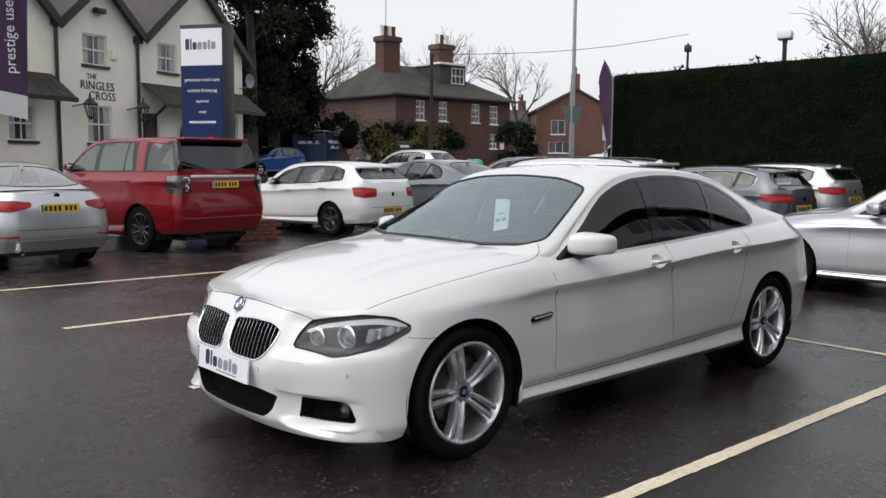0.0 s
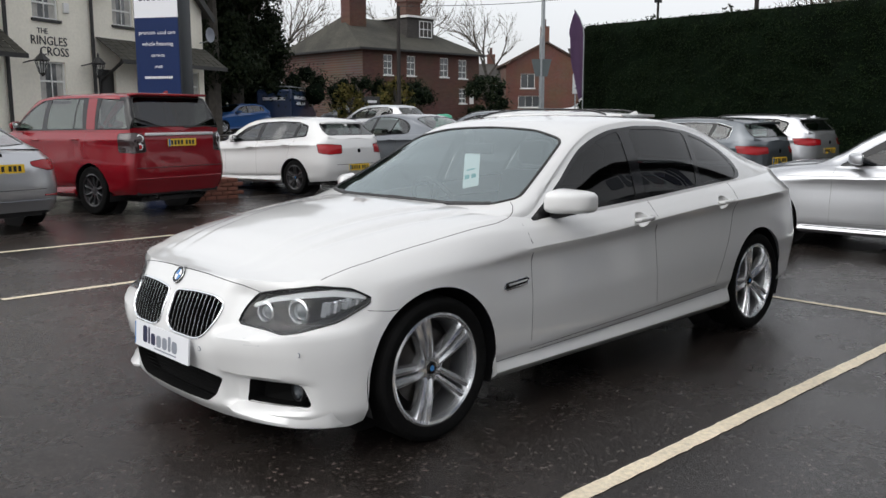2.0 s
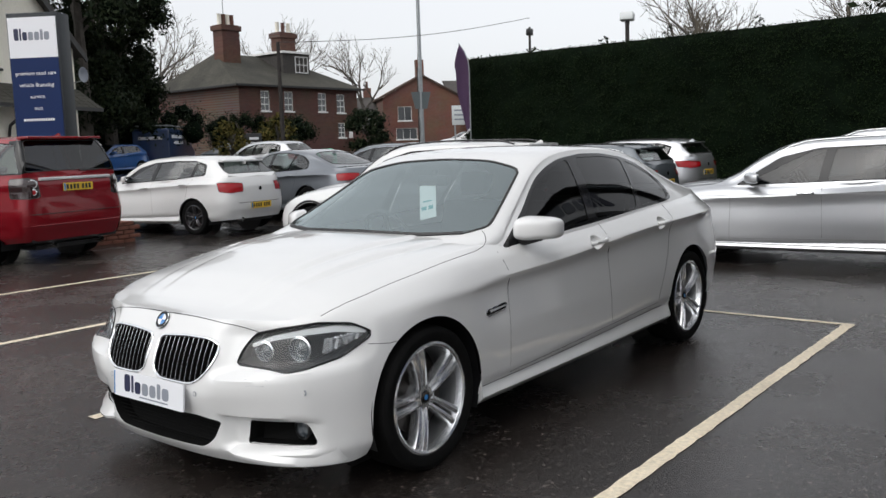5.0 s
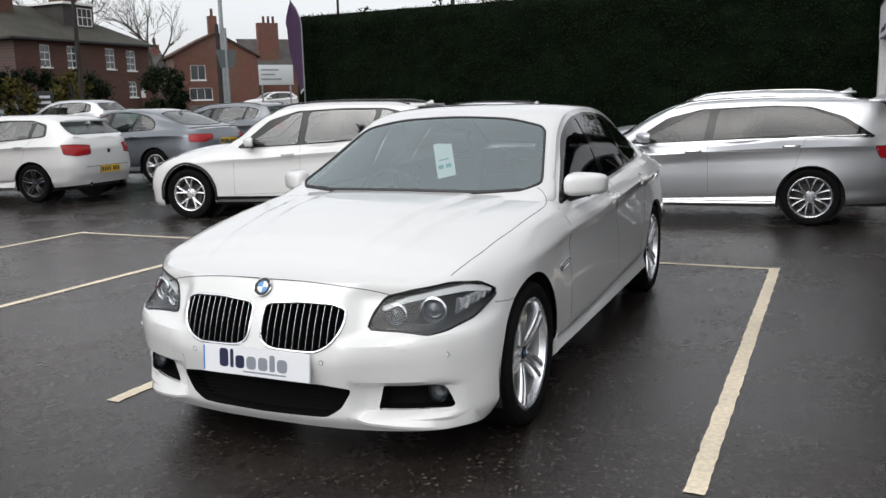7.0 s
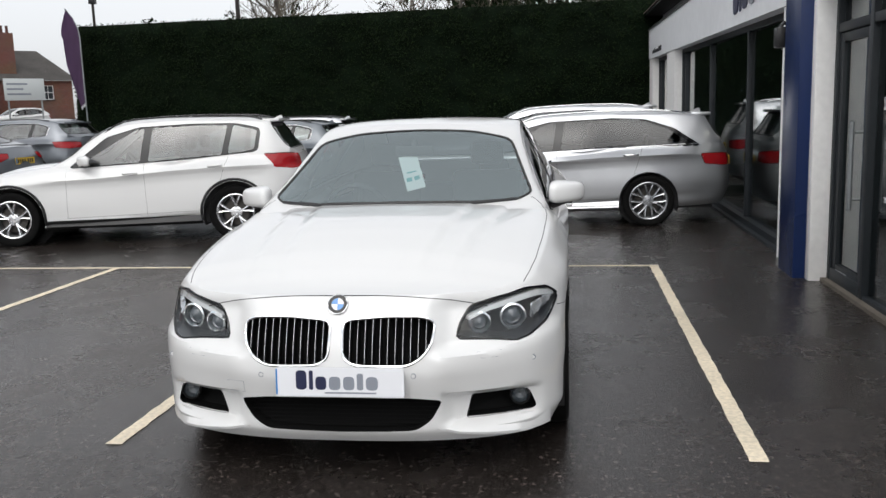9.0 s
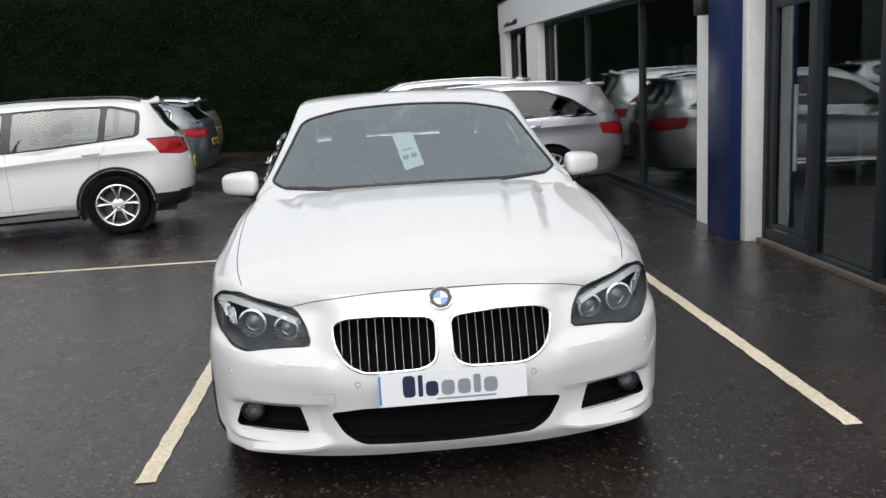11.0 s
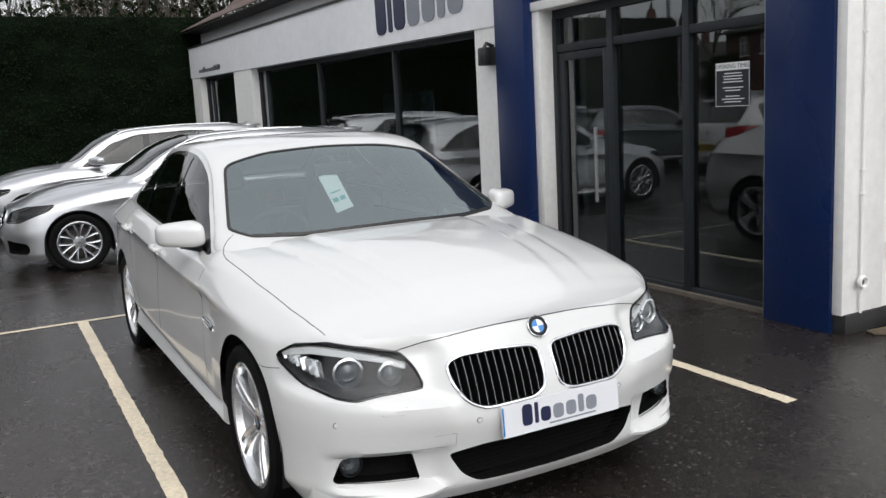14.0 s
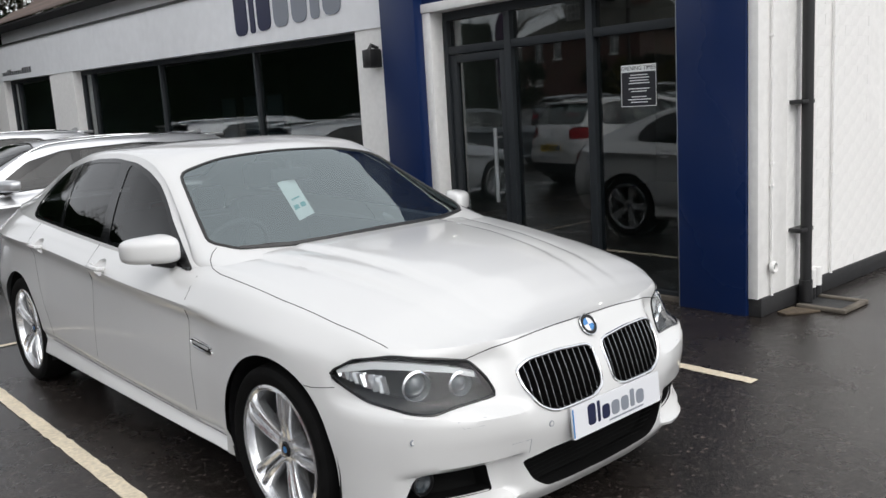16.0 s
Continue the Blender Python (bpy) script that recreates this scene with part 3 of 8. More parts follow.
    for i, line in enumerate(grid):
        p = line[-1]
        c = spline(s["crown"], p.x)
        row = []
        for j in range(1, 2 * m):
            u = 1 - j / m
            z = p.z + c * (1 - abs(u) ** 2.2)
            if p.x < x_in + 0.1 and s["ridge"]:
                lead = min(1.0, max(0.0, (p.x - 0.22) / 0.5)) * min(1.0, max(0.15, (1.55 - p.x) / 0.3))
                for edge, k in ((0.40 + 0.10 * p.x, 0.9), (0.60 + 0.11 * p.x, 1.0)):
                    d = abs(u) - edge
                    z += s["ridge"] * k * lead * (1 / (1 + math.exp(max(-40, min(40, d * 120)))) - 0.6 * math.exp(-(max(0, d) / 0.06) ** 2) * (d > 0))
            row.append(b.verts.new((p.x, p.y * u, z)))
        strips.append([sides[0][i][-1]] + row + [sides[1][i][-1]])
    for i in range(len(strips) - 1):
        xa, xb = grid[i][-1].x, grid[i + 1][-1].x
        if (xa + xb) / 2 > x_in + 0.12 and (xa + xb) / 2 < x_out - 0.05:
            continue
        A, B = strips[i], strips[i + 1]
        for j in range(len(A) - 1):
            q = (A[j], A[j + 1], B[j + 1], B[j])
            if len({v.co.to_tuple(5) for v in q}) >= 3:
                b.faces.new(q)
    # cabin
    top = [(g[-1].x, g[-1]) for g in grid]
    nx = int((x_out - x_in) / step * 0.9)
    cab = []
    mc, ms = int(10 * s["fine"]), int(9 * s["fine"])
    for i in range(nx + 1):
        x = x_in + (x_out - x_in) * i / nx
        j = min(range(len(top) - 1), key=lambda k: abs((top[k][0] + top[k + 1][0]) / 2 - x))
        (x0, p0), (x1, p1) = top[j], top[j + 1]
        u = (x - x0) / max(1e-6, x1 - x0)
        by, bz = p0.y + u * (p1.y - p0.y), p0.z + u * (p1.z - p0.z) - 0.004
        rz, ry, cz = spline(s["rail"], x), spline(s["rail_y"], x), spline(s["roof"], x)
        rz, ry = max(rz, bz + 0.002), min(ry, by)
        row = []
        for k in range(ms):
            t = k / ms
            bulge = 0.018 * math.sin(math.pi * t) * min(1, (rz - bz) / 0.2)
            row.append((by + (ry - by) * t + bulge, bz + (rz - bz) * t))
        for k in range(mc + 1):
            t = k / mc
            a = t * math.pi / 2
            yy = math.cos(a) ** 0.9 if t < 1 else 0.0
            ease = min(1.0, max(0.0, (x - x_in - 0.03) / 0.20))
            row.append((ry * yy, rz + (cz - rz) * (ease * math.sin(a) ** 0.85 + (1 - ease) * (1 - yy ** 2.2))))
        cab.append((x, row))
    rows = []
    for x, row in cab:
        L_ = [b.verts.new((x, y, z)) for y, z in row]
        R_ = [b.verts.new((x, -y, z)) for y, z in row[-2::-1]]
        rows.append(L_ + R_)
    for A, B in zip(rows, rows[1:]):
        for j in range(len(A) - 1):
            b.faces.new((A[j], A[j + 1], B[j + 1], B[j]))
    bmesh.ops.remove_doubles(b, verts=b.verts, dist=0.0004)
    bmesh.ops.recalc_face_normals(b, faces=b.faces)
    b.normal_update()
    # outward: the sides must face away from the middle
    test = max(b.faces, key=lambda q: q.calc_center_median().y)
    if test.normal.y < 0:
        bmesh.ops.reverse_faces(b, faces=b.faces)
    for f in b.faces:
        c = f.calc_center_median()
        if (abs(c.y) > 0.25 * s["W"] and f.normal.y * c.y < -0.2 * abs(c.y)) or (f.normal.z < -0.5 and c.z > 0.9):
            f.normal_flip()
    b.normal_update()
    return b


def on_skin(tree, p, way):
    hit = tree.ray_cast(Vector(p) - Vector(way).normalized() * 1.5, Vector(way).normalized())
    return hit[0]


def seam(tree, pts, way, r=0.003, n=14):
    line = []
    way = Vector(way).normalized()
    for a, c in zip(pts, pts[1:]):
        a, c = Vector(a), Vector(c)
        for i in range(n + (c == Vector(pts[-1]))):
            h = on_skin(tree, a.lerp(c, i / n), way)
            if h is not None and (not line or (h - line[-1]).length > 1e-4):
                line.append(h + way * (r * 0.35))
    return line


def wheel_parts(R, rim_r, width, spokes, m_rim, m_tyre=None, style="double", fine=1.0, phase=0.0):
    """The meshes of one wheel, its outer face towards -y: tyre, rim, each spoke, disc and cap."""
    n = int(48 * fine)
    w = width / 2
    t = lathe([(rim_r - 0.004, -w * 0.80), (rim_r + 0.012, -w * 0.93), (rim_r + 0.05 * (R - rim_r) / 0.08, -w), (R - 0.022, -w * 0.99), (R - 0.006, -w * 0.88), (R, -w * 0.62),
               (R, w * 0.62), (R - 0.006, w * 0.88), (R - 0.022, w * 0.99), (rim_r + 0.012, w * 0.93), (rim_r - 0.004, w * 0.8)], n)
    tyre = finish("tyre", t, M_TYRE)
    b = lathe([(rim_r + 0.006, -w * 0.90), (rim_r - 0.004, -w * 0.93), (rim_r - 0.014, -w * 0.88), (rim_r - 0.022, -w * 0.62)], n)
    rim = finish("rim", b, m_rim)
    # same rim metal, coloured dark for the shade behind the spokes
    barrel = finish("barrel", lathe([(rim_r - 0.022, -w * 0.62), (rim_r - 0.030, -w * 0.40), (rim_r - 0.034, w * 0.7), (rim_r, w * 0.9)], n), M_BARREL)
    d = lathe([(0.02, -w * 0.18), (rim_r * 0.68, -w * 0.18), (rim_r * 0.68, -w * 0.05), (0.02, -w * 0.05)], n)
    disc = finish("brake_disc", d, M_DISC)
    well = finish("wheel_back", lathe([(0.01, w * 0.25), (rim_r - 0.03, w * 0.25)], n), M_BLACK)
    hub = finish("hub", lathe([(0.004, -w * 0.60), (0.05, -w * 0.62), (0.072, -w * 0.56), (0.08, -w * 0.2)], 24), m_rim)
    badge_cap = finish("cap_face", lathe([(0.001, -w * 0.662), (0.013, -w * 0.660)], 16), M_BADGEBLUE)
    cap = finish("centre_cap", lathe([(0.002, -w * 0.655), (0.026, -w * 0.65), (0.033, -w * 0.60)], 20), M_GLOSSBLACK if style == "double" else m_rim)
    sp = []
    def spoke(a0, a1, w0, w1, crease=0.006, lat=None):
        b = bmesh.new()
        N = 7
        prev = None
        for i in range(N):
            u = i / (N - 1)
            r = 0.05 + (rim_r - 0.012 - 0.05) * u
            a = a0 + (a1 - a0) * u ** 0.8
            if lat:
                a = a0 + math.atan2(lat[0] + (lat[1] - lat[0]) * u, r)
            hw = w0 + (w1 - w0) * u
            y = -w * (0.60 + 0.06 * math.sin(math.pi * u) + 0.22 * u)
            ring = []
            for off, dy in ((-1.0, 0.014), (-0.72, 0.0), (0.0, crease), (0.72, 0.0), (1.0, 0.014), (0.8, 0.05), (-0.8, 0.05)):
                c, s_ = math.cos(a), math.sin(a)
                ring.append(b.verts.new((r * c - hw * off * s_, y + dy, r * s_ + hw * off * c)))
            if prev:
                for j in range(7):
                    b.faces.new((prev[j], prev[(j + 1) % 7], ring[(j + 1) % 7], ring[j]))
            else:
                b.faces.new(ring)
            prev = ring
        b.faces.new(prev[::-1])
        bmesh.ops.recalc_face_normals(b, faces=b.faces)
        return finish("spoke", b, m_rim, 30)
    for i in range(spokes):
        a = math.pi / 2 + phase + 2 * math.pi * i / spokes
        if style == "double":
            for sg in (-1, 1):
                sp.append(spoke(a, a, 0.0150, 0.0235, -0.005, (sg * 0.0175, sg * 0.0285)))
        elif style == "split":
            for sg in (-1, 1):
                sp.append(spoke(a + sg * 0.02, a + sg * 0.24, 0.012, 0.017))
        else:
            sp.append(spoke(a, a, 0.020, 0.032 if style == "broad" else 0.02))
    return dict(tyre=tyre, rim=rim, barrel=barrel, brake_disc=disc, wheel_back=well, hub=hub, centre_cap=cap, spoke=sp, cap_face=badge_cap if style == "double" else None)


def put_wheel(parts, car, x, y, z, outer, turn=0.0):
    """outer -1 or +1: the side of the car that it faces."""
    def piece(name, me, parent):
        o = new(name, me)
        o.parent = parent
        return o
    w = piece("wheel", parts["rim"], car)
    w.matrix_local = pose(x, y, z, 0, 0, 0 if outer < 0 else 180) @ pose(0, 0, 0, 0, turn, 0)
    for k in ("tyre", "barrel", "brake_disc", "wheel_back", "hub", "centre_cap"):
        piece(k, parts[k], w)
    if parts["cap_face"]:
        piece("cap_face", parts["cap_face"], w)
    for me in parts["spoke"]:
        piece("spoke", me, w)
    return w


def mirror3(loop):
    return [Vector((p[0], -p[1], p[2])) for p in loop]


def yellow_plate(car, x, z, front=False, wide=0.52, high=0.11, mat=None, tilt=0.0):
    """A number plate whose characters are plain bars."""
    p = part("number_plate", prism(rounded(wide, high, 0.01), -0.006, 0.006), mat or M_PLATEYELLOW, car, "yellow number plate with dark bars")
    yaw = -90 if front else 90
    p.matrix_local = pose(x, 0, z, 90 + tilt, 0, yaw)
    for i in range(7):
        cx = -0.19 + 0.06 * i + (0.03 if i > 3 else 0)
        part("plate_bar", box(cx - 0.019, cx + 0.019, -0.034, 0.034, 0.006, 0.008), M_INK, p, angle=0)
    part("plate_band", box(-wide / 2 + 0.006, -wide / 2 + 0.04, -high / 2 + 0.006, high / 2 - 0.006, 0.006, 0.0075), M_BADGEBLUE, p)
    return p


def seat_parts(car, x, y, w=0.50, back=0.62, z=0.50, rear=False):
    b = box(x - 0.25, x + 0.27, y - w / 2, y + w / 2, z - 0.16, z, 0.05)
    part("seat_cushion", b, M_SEAT, car)
    b = box(-0.07, 0.07, -w / 2, w / 2, 0, back, 0.05, m=pose(x + 0.25, y, z - 0.04, 0, 14, 0))
    part("seat_back", b, M_SEAT, car)
    for yy in ((y,) if not rear else (y - w * 0.3, y + w * 0.3)):
        b = box(-0.05, 0.05, -0.12, 0.12, 0, 0.17, 0.04, m=pose(x + 0.41, yy, z + back - 0.02, 0, 8, 0))
        part("headrest", b, M_SEAT, car)


def cabin(car, s):
    """Dark inside, with dashboard, steering wheel and seats."""
    x0, x1 = s["screen"][0][0], min(s["back"][-1][0] - 0.12, s["L"] - 0.62)
    W = s["W"]
    b = box(x0 - 0.05, x1, -W * 0.84, W * 0.84, 0.22, 0.30)
    part("cabin_floor", b, M_INTERIOR, car)
    for sg in (-1, 1):
        part("door_lining", box(x0 - 0.02, x1, sg * W * 0.80 - 0.02, sg * W * 0.80 + 0.02, 0.3, s["side"][0][1] - 0.04), M_INTERIOR, car)
    belt = s["side"][0][1]
    part("dashboard", box(x0 + 0.02, x0 + 0.62, -W * 0.78, W * 0.78, 0.55, belt - 0.035, 0.04), M_INTERIOR, car)
    part("rear_shelf", box(x1 - 0.50, x1 - 0.10, -W * 0.66, W * 0.66, belt - 0.09, belt - 0.03, 0.02), M_INTERIOR, car)
    xw = x0 + 0.72
    yw = 0.37
    c = pose(xw, yw, belt - 0.03, 0, 62, 0)
    ring = [c @ Vector((0.185 * math.cos(a), 0.185 * math.sin(a), 0)) for a in np.linspace(0, 2 * math.pi, 28, endpoint=False)]
    b = tube(ring, 0.016, True, 8)
    for a in (0.2, math.pi - 0.2, -math.pi / 2):
        tube([c @ Vector((0, 0, 0)), c @ Vector((0.18 * math.sin(a + 1.57), 0.18 * math.cos(a + 1.57), 0))], 0.018, n=6, bm=b)
    part("steering_wheel", b, M_INTERIOR, car)
    for y in (-0.37, 0.37):
        seat_parts(car, xw + 0.55, y, z=0.52)
    seat_parts(car, xw + 1.30, 0.0, w=1.22, z=0.50, back=0.46, rear=True)


def build_car(name, label, s, m, paint, wheels, lamps_f=None, lamps_r=None, glass_front=None, glass_side=None, grille=None,
              cladding=None, rails=None, plate_r=None, plate_f=None, low_intake=None, trim=None, spoiler=False, inside_parts=True,
              spare_badge=True, mirror_mat=None, tailgate=None, fog=None, group="parked cars", bumper_dark=None, chrome_line=False, sill_dark=False, exhaust=None, tail_mat=None, glass_rear=None):
    car = thing(name, label, "car", m, group)
    b = skin(s)
    tree = BVHTree.FromBMesh(b)
    L, W = s["L"], s["W"]
    glass_front, glass_side = glass_front or M_CARGLASS, glass_side or M_CARGLASS
    extra = dict(tree=tree)
    # glass
    for sg in (-1, 1):
        way = (0, -sg, 0)
        loop = rounded_loop([(x, sg * 0.8, z) for x, z in s["side"]], 0.05)
        frame_piece, rim = cut_out(b, loop, way)
        # the dark frame keeps its skin; panes are cut from it in turn
        for pane in s["panes"]:
            pl = rounded_loop([(x, sg * 0.8, z) for x, z in pane], 0.035)
            g, _ = cut_out(frame_piece, pl, way)
            if len(g.faces):
                part("side_window", moved(g, (0, -sg * 0.004, 0)), glass_side, car)
        part("window_frame", frame_piece, M_GLOSSBLACK, car)
        if rim:
            part("window_trim", tube(thin(rim, 0.03), 0.0055, True, 6), trim or M_GLOSSBLACK, car)
    for kind, outline in (("windscreen", s["screen"]), ("rear_window", s["back"])):
        ring = [(x, y, 1.2) for x, y in outline] + [(x, -y, 1.2) for x, y in outline[-2:0:-1]]
        way = (0.25, 0, -1) if kind == "windscreen" else (-0.25, 0, -1)
        if kind == "rear_window" and not s["rear_glass_z"]:
            ring = [(L - 0.3, y, z) for y, z in s["back_yz"]] + [(L - 0.3, -y, z) for y, z in s["back_yz"][::-1]]
            way = (-1, 0, -0.15)
        else:
            # lift the outline onto the skin so that the slant of the cut does not shift it
            ring = [(on_skin(tree, p, (0, 0, -1)) or Vector(p)) for p in ring]
        g, rim = cut_out(b, rounded_loop(ring, 0.05), way)
        if len(g.faces):
            part(kind, g, glass_front if kind == "windscreen" else glass_rear or glass_front, car)
        if rim:
            part(kind + "_seal", tube(thin(rim, 0.03), 0.008, True, 6), M_SEAM, car)
    for loops, kind in ((lamps_f, "headlight"), (lamps_r, "tail_light")):
        for loop, way in loops or ():
            for sg in (1, -1):
                lp = loop if sg > 0 else mirror3(loop)
                wy = way if sg > 0 else (way[0], -way[1], way[2])
                g, rim = cut_out(b, lp, wy)
                if not rim:
                    continue
                if kind == "tail_light":
                    o = part(kind, g, tail_mat or M_REDLENS, car, "red lamp cluster" if tail_mat is None else "smoked dark lamp cluster")
                    extra.setdefault("tails", []).append((o, rim, Vector(wy).normalized(), sg))
                    part("lamp_seal", tube(thin(rim, 0.02), 0.004, True, 5), M_SEAM, o)
                    if tail_mat:
                        continue
                    c = sum(rim, Vector()) / len(rim)
                    hit = on_skin(tree, c, wy)
                    if hit is not None:
                        strip = [p.lerp(c, 0.45) + (Vector(wy).normalized() * -0.004) for p in thin(rim, 0.03)]
                        part("lamp_bar", tube(strip, 0.006, True, 5), M_RED, o)
                else:
                    o = part(kind, g, M_LENS, car, "clear headlight")
                    part("lamp_bowl", wall_in(rim, wy, 0.09, 0.12), M_LAMPGREY, o)
                    part("lamp_back", cap_in(rim, wy, 0.09, 0.12), M_LAMPGREY, o)
                    part("lamp_seal", tube(thin(rim, 0.015), 0.0055, True, 6), M_GLOSSBLACK, o)
                    extra.setdefault("lamps", []).append((o, rim, Vector(wy).normalized(), sg))
    for kind, items, depth in (("grille", grille, 0.05), ("air_intake", low_intake, 0.08)):
        for loop in items or ():
            g, rim = cut_out(b, loop, (1, 0, 0))
            g.free()
            if not rim:
                continue
            # near-black cap puts the shade of a deeper opening into colour
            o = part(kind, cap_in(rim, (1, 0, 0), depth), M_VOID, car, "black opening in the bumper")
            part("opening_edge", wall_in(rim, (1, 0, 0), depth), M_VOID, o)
            extra.setdefault(kind, []).append((o, rim))
    for loop, way, mat_, nm in cladding or ():
        g, rim = cut_out(b, loop, way)
        if len(g.faces):
            part(nm, g, mat_, car)
    # panel gaps
    for sg in (-1, 1):
        way = (0, -sg, 0)
        for d in s["doors"]:
            line = seam(tree, [(x, sg * 1.0, z) for x, z in d], way)
            if len(line) > 2:
                part("door_gap", tube(line, 0.0021, n=5), M_SEAM, car)
        line = seam(tree, [(s["doors"][0][-1][0], sg, s["doors"][0][-1][1]), (s["doors"][-1][-1][0], sg, s["doors"][-1][-1][1])], way)
        if len(line) > 2:
            part("door_gap", tube(line, 0.0021, n=5), M_SEAM, car)
        for hx, hz in s["handles"]:
            h = on_skin(tree, (hx, sg, hz), way)
            if h is not None:
                if s.get("cups"):
                    # a shallow cup behind the handle
                    ring = [(hx + 0.062 * math.cos(a), h.y, hz + 0.042 * math.sin(a)) for a in np.linspace(0, 2 * math.pi, 24, endpoint=False)]
                    g, rim = cut_out(b, ring, way)
                    g.free()
                    if rim:
                        part("handle_cup", wall_in(rim, way, 0.020, 0.35), paint, car)
                        part("handle_cup", cap_in(rim, way, 0.020, 0.35), paint, car)
                o = part("door_handle", tube([h + Vector((dx, sg * dy, dz)) for dx, dy, dz in ((-0.085, 0.004, 0), (-0.065, 0.028, 0.003), (0, 0.034, 0.006), (0.065, 0.030, 0.008), (0.09, 0.006, 0.008))], 0.0135, n=8), paint, car)
                if chrome_line:
                    o.data.materials[0] = M_CHROME
    # mirrors
    sx, sz = s["side"][0]
    for sg in (-1, 1):
        base = Vector((sx + 0.25, sg * (W - 0.135), sz + 0.042))
        bb = bmesh.new()
        bmesh.ops.create_uvsphere(bb, u_segments=32, v_segments=20, radius=1.0)
        for v in bb.verts:
            c = v.co
            px, py, pz = ((abs(q) ** 0.50) * (1 if q > 0 else -1) for q in c)
            u = py * sg
            top = 0.068 - 0.014 * u
            v.co = Vector((px * (0.030 if px > 0 else 0.105) * (1 - 0.22 * max(0, u)) + 0.055 * u, py * 0.104, (top if pz > 0 else 0.058) * pz * (1 - 0.12 * max(0, -px)) + 0.004 * u))
        bmesh.ops.translate(bb, vec=base + Vector((0.0, sg * 0.125, 0.040)), verts=bb.verts)
        o = part("mirror", bb, mirror_mat or paint, car)
        c = base + Vector((0.032, sg * 0.125, 0.042))
        part("mirror_glass", box(-0.003, 0.003, -0.085, 0.085, -0.045, 0.05, 0.002, m=Matrix.Translation(c) @ pose(0, 0, 0, 0, 0, sg * -28)), M_CHROME, o)
        part("mirror_skirt", box(-0.07, 0.02, -0.06, 0.04, -0.014, 0.006, 0.006, m=Matrix.Translation(base + Vector((0.0, sg * 0.08, -0.006))) @ pose(0, 0, 0, 0, 0, sg * -17)), M_BLACK, o)
        part("mirror_foot", tube([base + Vector((-0.10, -sg * 0.0, -0.055)), base + Vector((-0.06, sg * 0.02, -0.030)), base + Vector((-0.01, sg * 0.11, -0.004))], 0.024, n=8), M_BLACK, o)
    # underside and wheel wells keep daylight out from below
    part("underbody", box(0.25, L - 0.25, -W * 0.62, W * 0.62, 0.20, 0.26), M_BLACK, car)
    for a in s["axles"]:
        for sg in (-1, 1):
            bb = bmesh.new()
            pr = None
            N = 18
            for i in range(N + 1):
                t = math.pi * (-0.12 + 1.24 * i / N)
                x, z = a + (s["arch"] + 0.012) * math.cos(t), s["R"] + (s["arch"] + 0.012) * math.sin(t)
                q = (bb.verts.new((x, sg * (W - 0.035), z)), bb.verts.new((x, sg * (W - 0.36), z)))
                if pr:
                    bb.faces.new((pr[0], pr[1], q[1], q[0]))
                pr = q
            part("wheel_arch_liner", bb, M_BLACK, car)
            b2 = lathe([(0.01, sg * (W - 0.36)), (s["arch"] + 0.01, sg * (W - 0.36))], 24)
            bmesh.ops.translate(b2, vec=(a, 0, s["R"]), verts=b2.verts)
            part("wheel_well", b2, M_BLACK, car)
    offs = wheels.get("offset", 0.030)
    for a in s["axles"]:
        for sg in (-1, 1):
            put_wheel(wheels, car, a, sg * (W - offs - wheels["width"] / 2), s["R"], sg, wheels.get("turns", {}).get(sg, 0.0))
    if inside_parts:
        cabin(car, s)
    if rails:
        xa, xb, dz = rails
        for sg in (-1, 1):
            pts = []
            for i in range(15):
                x = xa + (xb - xa) * i / 14
                lift = 0.045 * min(1, min(i, 14 - i) / 1.5)
                pts.append((x, sg * (spline(s["rail_y"], x) - 0.03), spline(s["rail"], x) + 0.035 + lift * dz))
            part("roof_rail", tube(pts, 0.011, n=8), M_CHROME if rails[2] > 0.5 and trim is M_CHROME else M_GLOSSBLACK, car)
    if plate_r:
        yellow_plate(car, *plate_r)
    if plate_f:
        yellow_plate(car, *plate_f, front=True, mat=M_PLATEWHITE)
    if spoiler:
        xs = spoiler
        zz = spline(s["roof"], xs)
        part("roof_spoiler", box(xs - 0.14, xs + 0.10, -W * 0.58, W * 0.58, zz - 0.035, zz + 0.006, 0.014), paint, car)
    if exhaust:
        for y in exhaust:
            part("exhaust_pipe", moved(lathe([(0.036, L - 0.30), (0.036, L - 0.05), (0.030, L - 0.05), (0.030, L - 0.2)], 16, "x"), (0, y, 0.27)), M_CHROME, car)
    # roof aerial
    bx = s["roof"][-1][0] - 0.75 if s["rear_glass_z"] else s["roof"][-1][0] - 0.3
    rz = spline(s["roof"], bx)
    fin = prism([(-0.09, 0), (0.07, 0), (0.055, 0.055), (0.03, 0.06)], -0.012, 0.012, m=pose(bx, 0, rz - 0.006, 90, 0, 0))
    part("roof_aerial", fin, paint, car)
    o = part("body_shell", b, paint, car, angle=32)
    extra.update(car=car, body=o, spec=s)
    return extra


# ---- ground and bay lines ----
def rise(x, y):
    """The land beyond the car park climbs gently."""
    d = 0.62 * x + 0.78 * y
    return 0.0 if d < 16 else min(2.2, 0.026 * (d - 16) * min(1.0, (d - 16) / 6))


